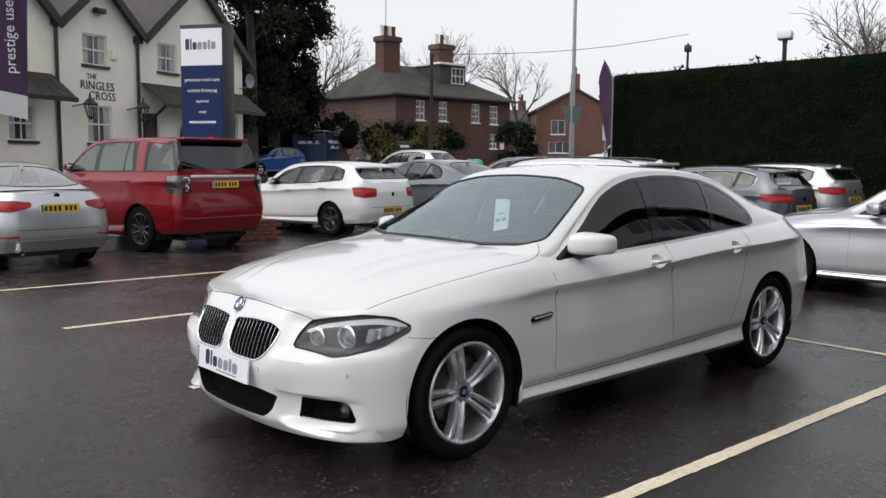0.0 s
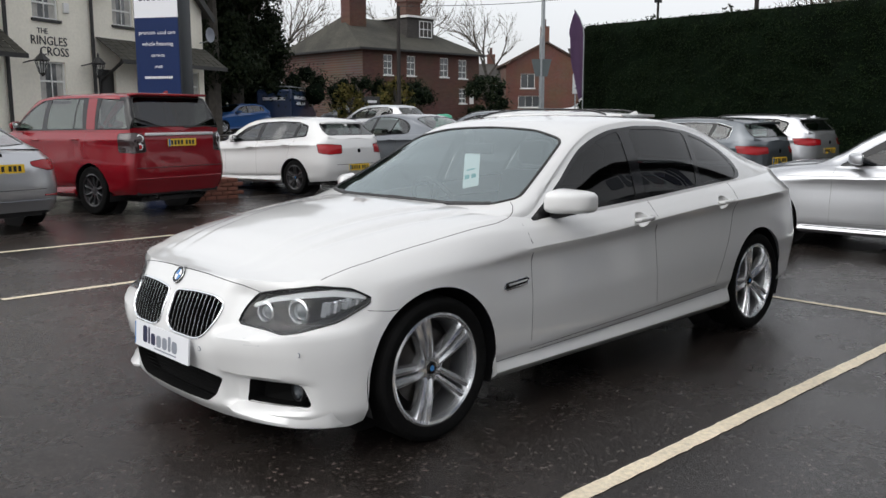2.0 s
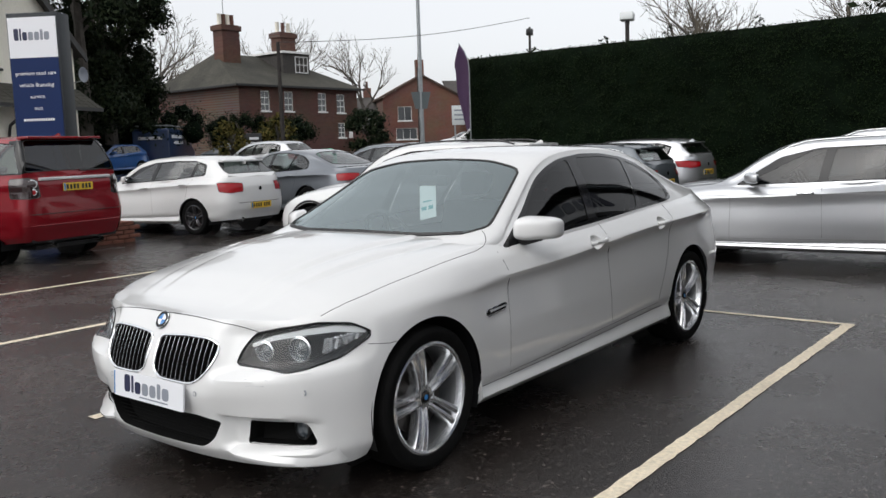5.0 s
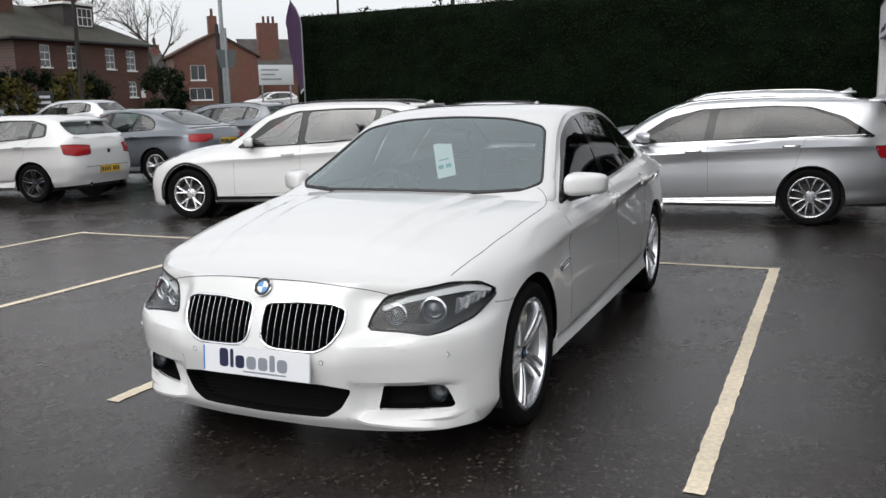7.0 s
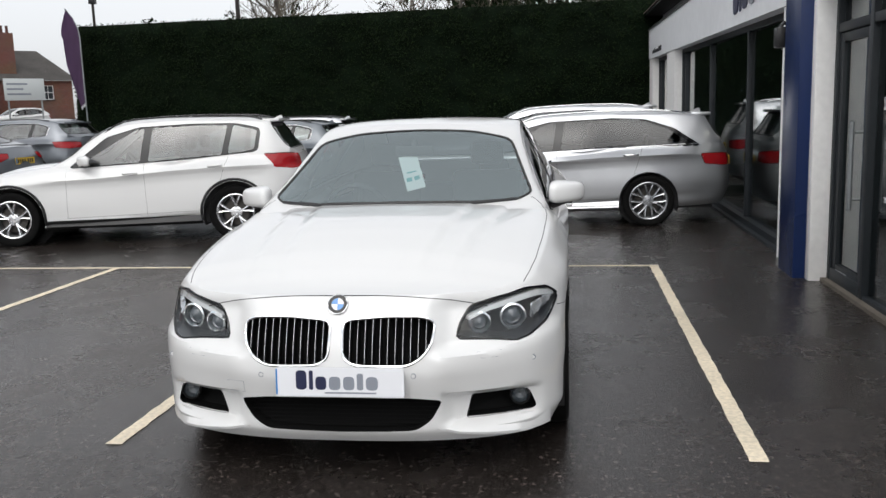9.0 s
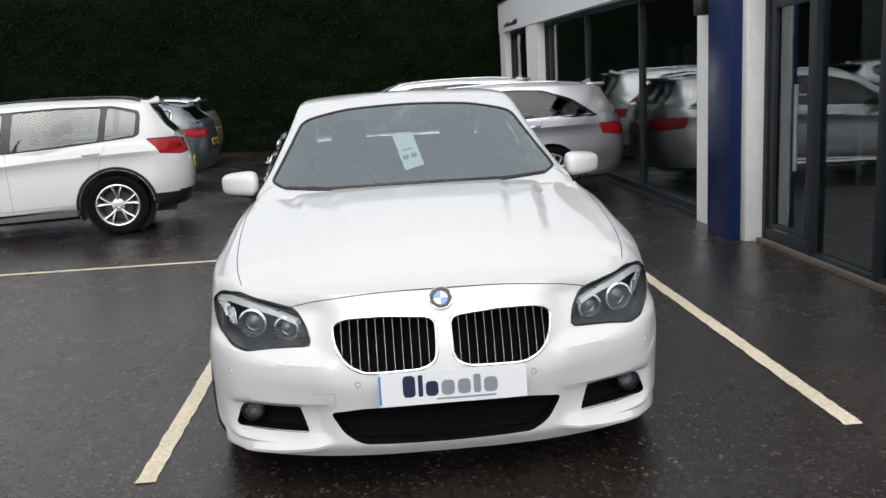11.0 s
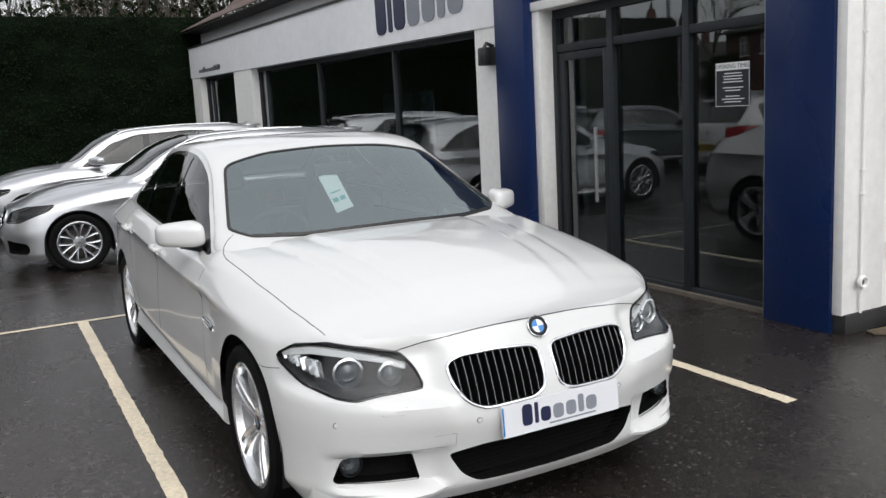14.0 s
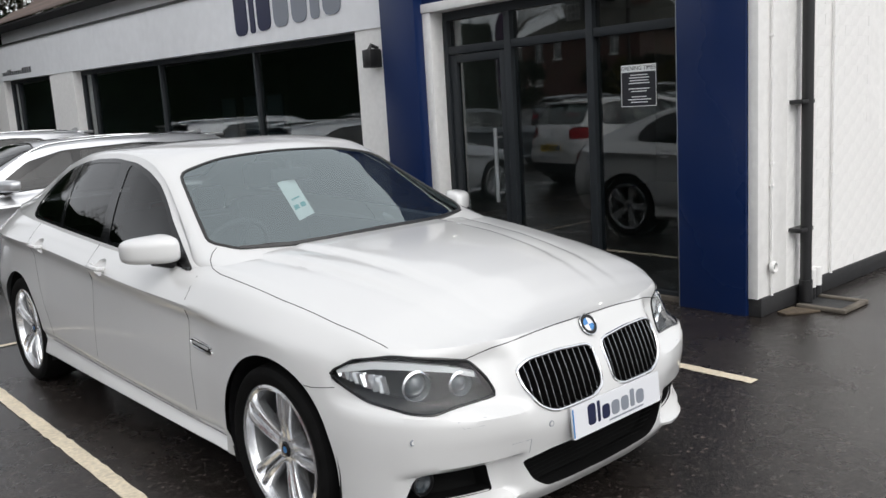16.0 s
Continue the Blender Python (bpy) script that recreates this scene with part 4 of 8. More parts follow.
def ground():
    """One sheet to the horizon, finer near by."""
    b = bmesh.new()
    ax = [-900, -400, -150, -60, -25] + [float(v) for v in range(-10, 81, 3)] + [110, 200, 450, 900]
    vs = [[b.verts.new((x, y, rise(x, y))) for y in ax] for x in ax]
    for i in range(len(ax) - 1):
        for j in range(len(ax) - 1):
            b.faces.new((vs[i][j], vs[i + 1][j], vs[i + 1][j + 1], vs[i][j + 1]))
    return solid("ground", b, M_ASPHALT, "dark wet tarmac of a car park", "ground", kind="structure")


ground()


def bay_line(x0, x1, y0, y1, seed):
    """A painted line with slightly frayed edges, laid on the tarmac."""
    rnd = random.Random(seed)
    b = bmesh.new()
    along_x = abs(x1 - x0) > abs(y1 - y0)
    n = max(2, int(max(abs(x1 - x0), abs(y1 - y0)) / 0.06))
    pr = None
    for i in range(n + 1):
        t = i / n
        e = [rnd.uniform(-0.004, 0.004), rnd.uniform(-0.004, 0.004)]
        if along_x:
            q = (b.verts.new((x0 + (x1 - x0) * t, y0 + e[0], 0.004)), b.verts.new((x0 + (x1 - x0) * t, y1 + e[1], 0.004)))
        else:
            q = (b.verts.new((x0 + e[0], y0 + (y1 - y0) * t, 0.004)), b.verts.new((x1 + e[1], y0 + (y1 - y0) * t, 0.004)))
        if pr:
            b.faces.new((pr[0], q[0], q[1], pr[1]))
        pr = q
    bmesh.ops.recalc_face_normals(b, faces=b.faces)
    return solid("bay_line", b, M_LINE, "worn cream painted parking bay line on the tarmac", "road marking", group="bay lines", kind="structure", angle=0)


for i, (x0, x1, y0, y1) in enumerate(((2.48, 7.12, 2.122, 2.204), (2.48, 7.12, 5.05, 5.13), (2.48, 7.12, 7.58, 7.66), (-2.5, 7.16, 10.24, 10.32),
                                      (7.055, 7.12, 2.204, 5.05), (7.055, 7.12, 5.13, 7.58), (7.055, 7.12, 7.66, 10.24))):
    bay_line(x0, x1, y0, y1, i)

# ---- the white saloon in the bay ----
W19 = wheel_parts(0.333, 0.254, 0.245, 5, M_ALLOY, style="double")
W19["width"], W19["offset"], W19["turns"] = 0.245, 0.014, {-1: -18.0, 1: 13.0}


def step(a, c, v):
    t = min(1.0, max(0.0, (v - a) / (c - a)))
    return t * t * (3 - 2 * t)


def nose_form(p):
    """The bumper's creases: a shelf under the lamps, a recess round the fog openings, a lip under the intake."""
    y, z = abs(p.y), p.z
    dx = 0.0
    # shelf that falls back from a crease under the lamp
    zr = 0.535 + 0.10 * max(0.0, y - 0.40)
    side = step(0.36, 0.46, y) * (1 - step(0.44, 0.56, p.x))
    dx += side * 0.040 * min(1.0, max(0.0, (z - zr) / 0.040)) * (1 - step(0.70, 0.80, z))
    dx -= side * 0.016 * step(zr - 0.12, zr, z) * (1 - step(zr, zr + 0.03, z))
    # recess between intake and fog opening, crisp along its upper edge
    zt = 0.392 - 0.03 * max(0.0, y - 0.35)
    k = step(0.40, 0.47, y) * (1 - step(0.74, 0.84, y))
    dx += k * 0.040 * step(zt + 0.004, zt - 0.022, z) * step(0.225, 0.262, z)
    return Vector((p.x + dx, p.y, p.z))


def hero_car():
    s = merged(fine=1.35, res=7, nose_steps=66, sculpt=nose_form, cups=True)
    lamp = rounded_loop([(0.141, 0.463, 0.598), (0.160, 0.490, 0.660), (0.195, 0.535, 0.722), (0.26, 0.62, 0.744), (0.366, 0.734, 0.760), (0.47, 0.82, 0.748), (0.542, 0.868, 0.705), (0.53, 0.864, 0.684), (0.43, 0.80, 0.620), (0.34, 0.70, 0.588), (0.285, 0.640, 0.577), (0.23, 0.575, 0.588)], 0.018)
    kid = [(0.05, 0.024, 0.665), (0.05, 0.045, 0.686), (0.05, 0.20, 0.698), (0.05, 0.35, 0.695), (0.05, 0.398, 0.672), (0.05, 0.390, 0.60), (0.05, 0.352, 0.540), (0.05, 0.29, 0.508), (0.05, 0.08, 0.512), (0.05, 0.030, 0.54)]
    kid = rounded_loop(kid, 0.03)
    fog = rounded_loop([(0.1, 0.536, 0.366), (0.1, 0.72, 0.368), (0.1, 0.765, 0.350), (0.1, 0.795, 0.274), (0.1, 0.775, 0.262), (0.1, 0.508, 0.260)], 0.015)
    low = rounded_loop([(0.05, 0.425, 0.356), (0.05, 0.375, 0.27), (0.05, 0.31, 0.228), (0.05, 0.0, 0.222), (0.05, -0.31, 0.228), (0.05, -0.375, 0.27), (0.05, -0.425, 0.356), (0.05, -0.30, 0.372), (0.05, 0.0, 0.376), (0.05, 0.30, 0.372)], 0.025)
    tail = rounded_loop([(4.75, 0.86, 0.80), (4.75, 0.86, 0.93), (4.88, 0.60, 0.95), (4.9, 0.42, 0.93), (4.9, 0.42, 0.86), (4.88, 0.62, 0.79)], 0.03)
    e = build_car("white_saloon_car", "glossy white four-door saloon parked in a marked bay", s, pose(2.105, 3.885, 0, 0, 0, 0.5), M_WHITE, W19,
                  lamps_f=[(lamp, (0.80, -0.60, 0))], lamps_r=[(tail, (-0.8, -0.6, 0))], glass_front=M_GLASS, glass_side=M_TINT, glass_rear=M_TINT,
                  grille=[kid, mirror3(kid)], low_intake=[low, fog, mirror3(fog)], group="cars for sale")
    car, tree = e["car"], e["tree"]
    # kidney grilles: chrome surround and upright bars
    for o, rim in e["grille"]:
        part("grille_surround", tube(thin(rim, 0.012), 0.0062, True, 8), M_CHROME, o, "chrome surround")
        ys = [p.y for p in rim]
        lo, hi = min(ys), max(ys)
        for i in range(1, 12):
            y = lo + (hi - lo) * i / 12
            zs = []
            for p, q in zip(rim, rim[1:] + rim[:1]):
                if (p.y - y) * (q.y - y) <= 0 and abs(p.y - q.y) > 1e-7:
                    zs.append(p.lerp(q, (y - p.y) / (q.y - p.y)))
            if len(zs) >= 2:
                a, c = min(zs, key=lambda v: v.z), max(zs, key=lambda v: v.z)
                b = bmesh.new()
                N = 6
                pr = None
                for k in range(N + 1):
                    p = a.lerp(c, k / N)
                    bow = 0.006 * math.sin(math.pi * k / N)
                    q = [b.verts.new((p.x + 0.008 - bow, y - 0.0032, p.z)), b.verts.new((p.x + 0.008 - bow, y + 0.0032, p.z)), b.verts.new((p.x + 0.045, y + 0.003, p.z)), b.verts.new((p.x + 0.045, y - 0.003, p.z))]
                    if pr:
                        for j in range(4):
                            b.faces.new((pr[j], pr[(j + 1) % 4], q[(j + 1) % 4], q[j]))
                    pr = q
                bmesh.ops.recalc_face_normals(b, faces=b.faces)
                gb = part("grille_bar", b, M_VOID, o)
                edge = [a.lerp(c, k / N) + Vector((0.007 - 0.006 * math.sin(math.pi * k / N), 0, 0)) for k in range(N + 1)]
                part("bar_edge", tube([Vector((p.x, y, p.z)) for p in edge], 0.0013, n=5), M_BAREDGE, gb)
    # mesh of the lower openings, fog lamps
    for k, (o, rim) in enumerate(e["air_intake"]):
        ys, zs = [p.y for p in rim], [p.z for p in rim]
        x = max(p.x for p in rim) + 0.03 if k == 0 else max(p.x for p in rim) - 0.02
        b = bmesh.new()
        if k == 0:
            for i in range(9):
                z = min(zs) + (max(zs) - min(zs)) * (i + 0.5) / 9
                half = [abs(p.y) for p in rim if abs(p.z - z) < 0.02]
                hw = (max(half) if half else 0.3) - 0.01
                tube([(x, -hw, z), (x, hw, z)], 0.002, n=4, bm=b)
            part("intake_mesh", b, M_VOID, o)
        else:
            b.free()
            sg = 1 if sum(ys) > 0 else -1
            c = Vector((0.185, sg * 0.725, 0.326))
            hit = on_skin(tree, (0, c.y, c.z), (1, 0, 0))
            if hit is not None:
                c.x = hit.x + 0.01
            fl = part("fog_lamp", moved(lathe([(0.002, 0.0), (0.028, 0.004), (0.034, 0.014), (0.039, 0.03)], 24, "x"), c), M_LENS, o, "round clear fog lamp")
            part("fog_bowl", moved(lathe([(0.004, 0.036), (0.024, 0.030), (0.035, 0.014)], 24, "x"), c), M_PROJECTOR, fl)
            part("fog_ring", moved(lathe([(0.039, 0.03), (0.044, 0.006), (0.039, 0.002), (0.036, 0.02)], 24, "x"), c), M_BLACK, fl)
    # headlights: twin round lamps, side blinker, a light brow
    for o, rim, wy, sg in e["lamps"]:
        for (x, y, z), r in (((0.21, 0.565, 0.645), 0.044), ((0.315, 0.675, 0.655), 0.052)):
            c = Vector((x, y * sg, z))
            hit = on_skin(tree, c, wy)
            if hit is None:
                continue
            c = hit + wy * 0.035
            rot = Vector((-1, 0.25 * sg, 0)).to_track_quat("Z", "Y").to_matrix().to_4x4()
            M = Matrix.Translation(c) @ rot
            ring = lathe([(r, -0.01), (r + 0.004, 0.008), (r - 0.003, 0.012), (r - 0.009, 0.0), (r - 0.009, -0.02)], 32, "z")
            bmesh.ops.transform(ring, matrix=M, verts=ring.verts)
            q = part("lamp_ring", ring, M_CHROME, o, "bright ring")
            lens = lathe([(0.002, 0.012), (r * 0.45, 0.006), (r * 0.72, -0.008), (r - 0.010, -0.016)], 28, "z")
            bmesh.ops.transform(lens, matrix=M, verts=lens.verts)
            part("projector_lens", lens, M_PROJECTOR, o)
        # reflector at the outer end: stepped bright facets
        for i in range(12):
            t = i / 11
            p = Vector((0.38 + 0.13 * t, sg * (0.758 + 0.085 * t), 0.672 + 0.032 * t))
            hit = on_skin(tree, p, wy)
            if hit is not None:
                c = hit + wy * 0.022
                f = box(-0.012, 0.012, -0.002, 0.002, -0.040 + 0.024 * t, 0.022 - 0.012 * t, m=Matrix.Translation(c) @ pose(0, 0, 0, 10 * (i % 3), 12, sg * (20 + 50 * (i % 2))))
                part("reflector_facet", f, M_FACET, o)
        brow = []
        for x, y, z in ((0.15, 0.545, 0.668), (0.22, 0.605, 0.700), (0.32, 0.70, 0.724), (0.42, 0.775, 0.732), (0.53, 0.845, 0.712)):
            hit = on_skin(tree, (x, y * sg, z), wy)
            if hit is not None:
                brow.append(hit + wy * 0.007)
        if len(brow) > 2:
            b = bmesh.new()
            pr = None
            for i, p in enumerate(brow):
                t = (0.004, 0.008, 0.012, 0.014, 0.010)[i] if len(brow) == 5 else 0.01
                up = p + Vector((0, 0, 0.012))
                q = [b.verts.new(up), b.verts.new(p + Vector((0, 0, -t)) - wy * 0.004), b.verts.new(p + Vector((0, 0, -t)) + wy * 0.02), b.verts.new(up + wy * 0.02)]
                if pr:
                    for j in range(4):
                        b.faces.new((pr[j], pr[(j + 1) % 4], q[(j + 1) % 4], q[j]))
                pr = q
            bmesh.ops.recalc_face_normals(b, faces=b.faces)
            part("lamp_brow", b, M_WHITE, o, "white brow panel", angle=50)
    # bonnet gap: nose line between the lamps and along the wings
    nose = []
    for i in range(41):
        y = -0.60 + 1.20 * i / 40
        hit = on_skin(tree, (0, y, 0.775 - 0.064 * (abs(y) / 0.60) ** 3), (1, 0, 0))
        if hit is not None:
            nose.append(hit + Vector((0.001, 0, 0.0)))
    part("bonnet_gap", tube(nose, 0.0024, n=5), M_SEAM, car)
    for sg in (-1, 1):
        line = []
        for x, y in ((0.366, 0.742), (0.45, 0.765), (0.6, 0.788), (0.9, 0.812), (1.2, 0.824), (1.36, 0.826), (1.44, 0.818), (1.50, 0.795), (1.535, 0.765), (1.55, 0.735)):
            line.append((x, sg * y, 1.0))
        ln = seam(tree, line, (0, 0, -1), 0.003, 8)
        part("bonnet_gap", tube(ln, 0.0024, n=5), M_SEAM, car)
        # bumper gap behind the lamp, to the wheel arch
        ln = seam(tree, [(0.50, sg, 0.655), (0.60, sg, 0.642), (0.66, sg, 0.645)], (0, -sg, 0), 0.002, 6)
        if len(ln) > 2:
            part("bumper_gap", tube(ln, 0.0018, n=5), M_SEAM, car)
        # wing vent with chrome blade
        h = on_skin(tree, (1.38, sg, 0.660), (0, -sg, 0))
        V = Matrix.Translation(h) @ pose(0, 0, 0, 90, 0, 0) @ pose(0, 0, 0, 0, 0, 4)
        form = [(-0.092, -0.010), (-0.070, -0.020), (0.075, -0.016), (0.092, 0.004), (0.075, 0.017), (-0.075, 0.013)]
        v = part("wing_vent", prism(form, -0.008, 0.008, m=V), M_GLOSSBLACK, car, "dark wing vent with a chrome blade")
        part("vent_surround", tube([V @ Vector((px, py, -sg * 0.008)) for px, py in form], 0.0035, True, 5), M_CHROME, v)
        part("vent_blade", prism([(-0.055, -0.004), (0.07, -0.002), (0.078, 0.006), (-0.06, 0.007)], -0.011, 0.011, m=V), M_SATIN, v)
        # parking sensors
        for y, z in ((0.783, 0.498), (0.315, 0.470)):
            hh = on_skin(tree, (0, sg * y, z), (1, 0, 0))
            if hh is not None:
                ring = lathe([(0.008, -0.001), (0.0105, -0.0015), (0.0115, 0.002)], 16, "x")
                o = part("parking_sensor", moved(ring, hh), M_GREYINK, car)
                part("sensor_face", moved(lathe([(0.001, -0.001), (0.008, -0.001)], 16, "x"), hh), M_WHITE, o)
        # headlamp washer cover
        ln = []
        for y, z in ((0.565, 0.552), (0.66, 0.552), (0.645, 0.528), (0.58, 0.528), (0.565, 0.552)):
            hh = on_skin(tree, (0, sg * y, z), (1, 0, 0))
            if hh is not None:
                ln.append(hh)
        if len(ln) > 3:
            part("washer_cover_gap", tube(ln, 0.0009, n=4), M_GREYINK, car)
        # windscreen wipers
    for y0, y1 in ((-0.62, 0.0), (0.06, 0.56)):
        pts = []
        for i in range(12):
            t = i / 11
            y = y0 + (y1 - y0) * t
            x = 1.352 + 0.15 * (abs(y) / 0.68) ** 2.4 + 0.030 * t * (1 - 0.6 * (y1 > 0.3))
            hh = on_skin(tree, (x, y, 1), (0, 0, -1))
            if hh is not None:
                pts.append(hh + Vector((-0.004, 0, 0.005)))
        part("wiper", tube(pts, 0.0045, n=6, r_end=0.0035), M_BLACK, car)
    cowl = []
    for i in range(21):
        y = -0.66 + 1.32 * i / 20
        x = 1.345 + 0.15 * (abs(y) / 0.68) ** 2.4
        hh = on_skin(tree, (x, y, 1), (0, 0, -1))
        if hh is not None:
            cowl.append(hh + Vector((0, 0, 0.002)))
    part("cowl_strip", tube(cowl, 0.012, n=6), M_BLACK, car)
    # side blades of the bumper under the fog lamps
    for sg in (-1, 1):
        N = 24
        ys = [0.40 + 0.45 * i / N for i in range(N + 1)]
        tops, lows = [], []
        for y in ys:
            for z, out in ((0.262, tops), (0.205, lows)):
                hh = on_skin(tree, (0, sg * y, z), (1, 0, 0))
                out.append(hh.x if hh is not None else (out[-1] if out else 0.12))
        for row in (tops, lows):
            for _ in range(4):
                row[1:-1] = [(row[i - 1] + 2 * row[i] + row[i + 1]) / 4 for i in range(1, N)]
        b = bmesh.new()
        pr = None
        for i, y in enumerate(ys):
            t = i / N
            rise_ = min(1.0, t * 5)
            out = 0.034 * rise_ * (1 - t ** 4)
            zt = 0.232 + 0.028 * rise_
            zb = 0.222 - 0.042 * min(1.0, t * 1.25)
            lo = min(lows[i], tops[i]) - out
            q = [b.verts.new((tops[i] + 0.010, sg * y, zt + 0.002)), b.verts.new((tops[i] - 0.35 * out, sg * y, zt - 0.004)), b.verts.new((lo, sg * y, zb + 0.012)), b.verts.new((lo + 0.004, sg * y, zb)), b.verts.new((lo + 0.10, sg * y, zb + 0.002))]
            if pr:
                for j in range(4):
                    b.faces.new((pr[j], pr[j + 1], q[j + 1], q[j]))
            else:
                b.faces.new(q)
            pr = q
        b.faces.new(pr[::-1])
        bmesh.ops.recalc_face_normals(b, faces=b.faces)
        part("bumper_blade", b, M_WHITE, car, angle=40)
    # towing-eye cover
    ln = []
    for y, z in ((0.40, 0.435), (0.475, 0.435), (0.475, 0.385), (0.40, 0.385), (0.40, 0.435)):
        hh = on_skin(tree, (0, y, z), (1, 0, 0))
        if hh is not None:
            ln.append(hh)
    part("towing_cover_gap", tube(ln, 0.0012, n=4), M_GREYINK, car)
    # badge on the nose: a dark ring with blue and white quarters
    hit = tree.ray_cast(Vector((-1, 0, 0.742)), Vector((1, 0, 0)))
    c, nrm = hit[0], hit[1]
    if nrm.x > 0:
        nrm = -nrm
    M = Matrix.Translation(c + nrm * 0.002) @ nrm.to_track_quat("Z", "Y").to_matrix().to_4x4()
    def disc(r0, r1, a0, a1, h, n=20):
        b = bmesh.new()
        pr = None
        for i in range(n + 1):
            a = a0 + (a1 - a0) * i / n
            q = [b.verts.new((r0 * math.cos(a), r0 * math.sin(a), h)), b.verts.new((r1 * math.cos(a), r1 * math.sin(a), h)), b.verts.new((r1 * 1.02 * math.cos(a), r1 * 1.02 * math.sin(a), -0.002))]
            if pr:
                b.faces.new((pr[0], pr[1], q[1], q[0]))
                b.faces.new((pr[1], pr[2], q[2], q[1]))
            pr = q
        bmesh.ops.recalc_face_normals(b, faces=b.faces)
        bmesh.ops.transform(b, matrix=M, verts=b.verts)
        return b
    bad = part("badge", disc(0.026, 0.041, 0, 2 * math.pi, 0.006, 32), M_GLOSSBLACK, car, "round badge with dark rim and blue and white quarters")
    part("badge_rim", tube([M @ Vector((0.041 * math.cos(a), 0.041 * math.sin(a), 0.005)) for a in np.linspace(0, 2 * math.pi, 32, endpoint=False)], 0.002, True, 5), M_CHROME, bad)
    for i in range(4):
        part("badge_quarter", disc(0.0005, 0.026, i * math.pi / 2, (i + 1) * math.pi / 2, 0.0055, 8), M_BADGEBLUE if i % 2 else M_PLATEWHITE, bad)
    # white show plate with a logo of plain shapes
    pl = part("show_plate", prism(rounded(0.525, 0.118, 0.006), -0.008, 0.0), M_PLATEWHITE, car, "white show plate with a dark and a grey logo block")
    pl.matrix_local = pose(-0.012, -0.02, 0.452, 90 - 4, 0, -90)
    logo_blocks(pl, 0.36, 0.078, 0.0, 0.008, 0.0012)
    part("small_bar", box(-0.06, 0.15, -0.046, -0.040, 0.0, 0.001), M_GREYINK, pl)
    part("blue_edge", box(-0.262, -0.255, -0.052, 0.052, -0.004, 0.001), M_BADGEBLUE, pl)
    # rear-view mirror, hanging card and reflections' source inside
    part("rear_view_mirror", box(2.06, 2.09, -0.12, 0.12, 1.235, 1.30, 0.012), M_BLACK, car)
    part("mirror_stem", tube([(2.075, 0, 1.29), (2.10, 0, 1.33)], 0.02, n=8), M_BLACK, car)
    card = part("price_card", box(-0.001, 0.001, -0.058, 0.058, -0.115, 0.115, 0.0, m=pose(2.03, 0.012, 1.14, -14, 24, 6)), M_PAPER, car, "white price card with teal marks hanging in the windscreen")
    b = bmesh.new()
    for y, z, w, h in ((-0.024, -0.045, 0.017, 0.020), (0.024, -0.045, 0.017, 0.020), (0.0, 0.0, 0.030, 0.006)):
        box(-0.0035, -0.0015, y - w, y + w, z - h / 1.6, z + h / 1.6, bm=b, m=pose(2.03, 0.015, 1.14, -13, 24, 6))
    part("card_marks", b, M_TEAL, card)
    # lower door crease strip
    for sg in (-1, 1):
        ln = seam(tree, [(1.26, sg, 0.284), (1.6, sg, 0.292), (2.4, sg, 0.310), (3.40, sg, 0.342)], (0, -sg, 0), 0.002, 12)
        if len(ln) > 2:
            part("sill_gap", tube(ln, 0.0022, n=5), M_SEAM, car)
    return e


def logo_blocks(parent, width, high, x, z0, t):
    """A logo as plain blocks: three navy, four grey, of the widths and heights of its strokes."""
    xs = x - width / 2
    unit = width / 7.2
    spec = [(0.95, 1.45, M_NAVYINK), (0.35, 1.45, M_NAVYINK), (0.95, 1.0, M_NAVYINK), (1.0, 1.0, M_GREYINK), (0.98, 1.0, M_GREYINK), (0.55, 1.25, M_GREYINK), (1.05, 1.0, M_GREYINK)]
    h = high / 1.45
    for w, k, mt in spec:
        wd = w * unit
        o = part("logo_block", prism([(px + xs + wd / 2, py + (h * k) / 2 - high / 2 + z0) for px, py in rounded(wd * 0.93, h * k, min(0.3 * wd, 0.3 * h), 3)], 0.0, t), mt, parent, angle=0)
        xs += wd + 0.16 * unit


hero_car()


# ---- more materials of the place ----
M_SUVGLASS = glass("dark_privacy_glass", (0.10, 0.11, 0.11), 0.07)
M_PRIVACY = glass("grey_privacy_glass", (0.11, 0.125, 0.13), 0.055)
M_WHITEWALL = shader("white_masonry_paint", (0.87, 0.86, 0.84), 0.6, vary=0.04, scale=1.2, fine=0.04, bump=0.12, bump_scale=60)
M_CREAM = shader("cream_render", (0.88, 0.84, 0.73), 0.8, vary=0.06, scale=0.8, fine=0.05, bump=0.2, bump_scale=25)
M_FASCIA = shader("pale_fascia_board", (0.86, 0.87, 0.89), 0.4, vary=0.04, scale=0.5, fine=0.03)
M_NAVY = shader("navy_cladding_panel", (0.006, 0.020, 0.085), 0.26, vary=0.1, scale=0.8, rough_vary=0.06, spec=0.35)
M_SIGNNAVY = shader("navy_sign_face", (0.006, 0.020, 0.085), 0.45, vary=0.05, scale=1.0, spec=0.2)
M_FRAME = shader("dark_grey_aluminium", (0.020, 0.024, 0.028), 0.5, vary=0.08, scale=6, spec=0.3)
M_SHOPGLASS = glass("shop_glass", (0.58, 0.64, 0.65), 0.10)
M_ROOM = shader("dim_showroom_lining", (0.42, 0.42, 0.43), 0.8, vary=0.15, scale=0.7)
M_ROOMFLOOR = shader("grey_showroom_floor", (0.09, 0.09, 0.09), 0.4, vary=0.1, scale=1.0)
M_TILE = shader("weathered_roof_tile", (0.055, 0.050, 0.046), 0.8, vary=0.3, scale=0.8, fine=0.3, bump=0.6, bump_scale=9)
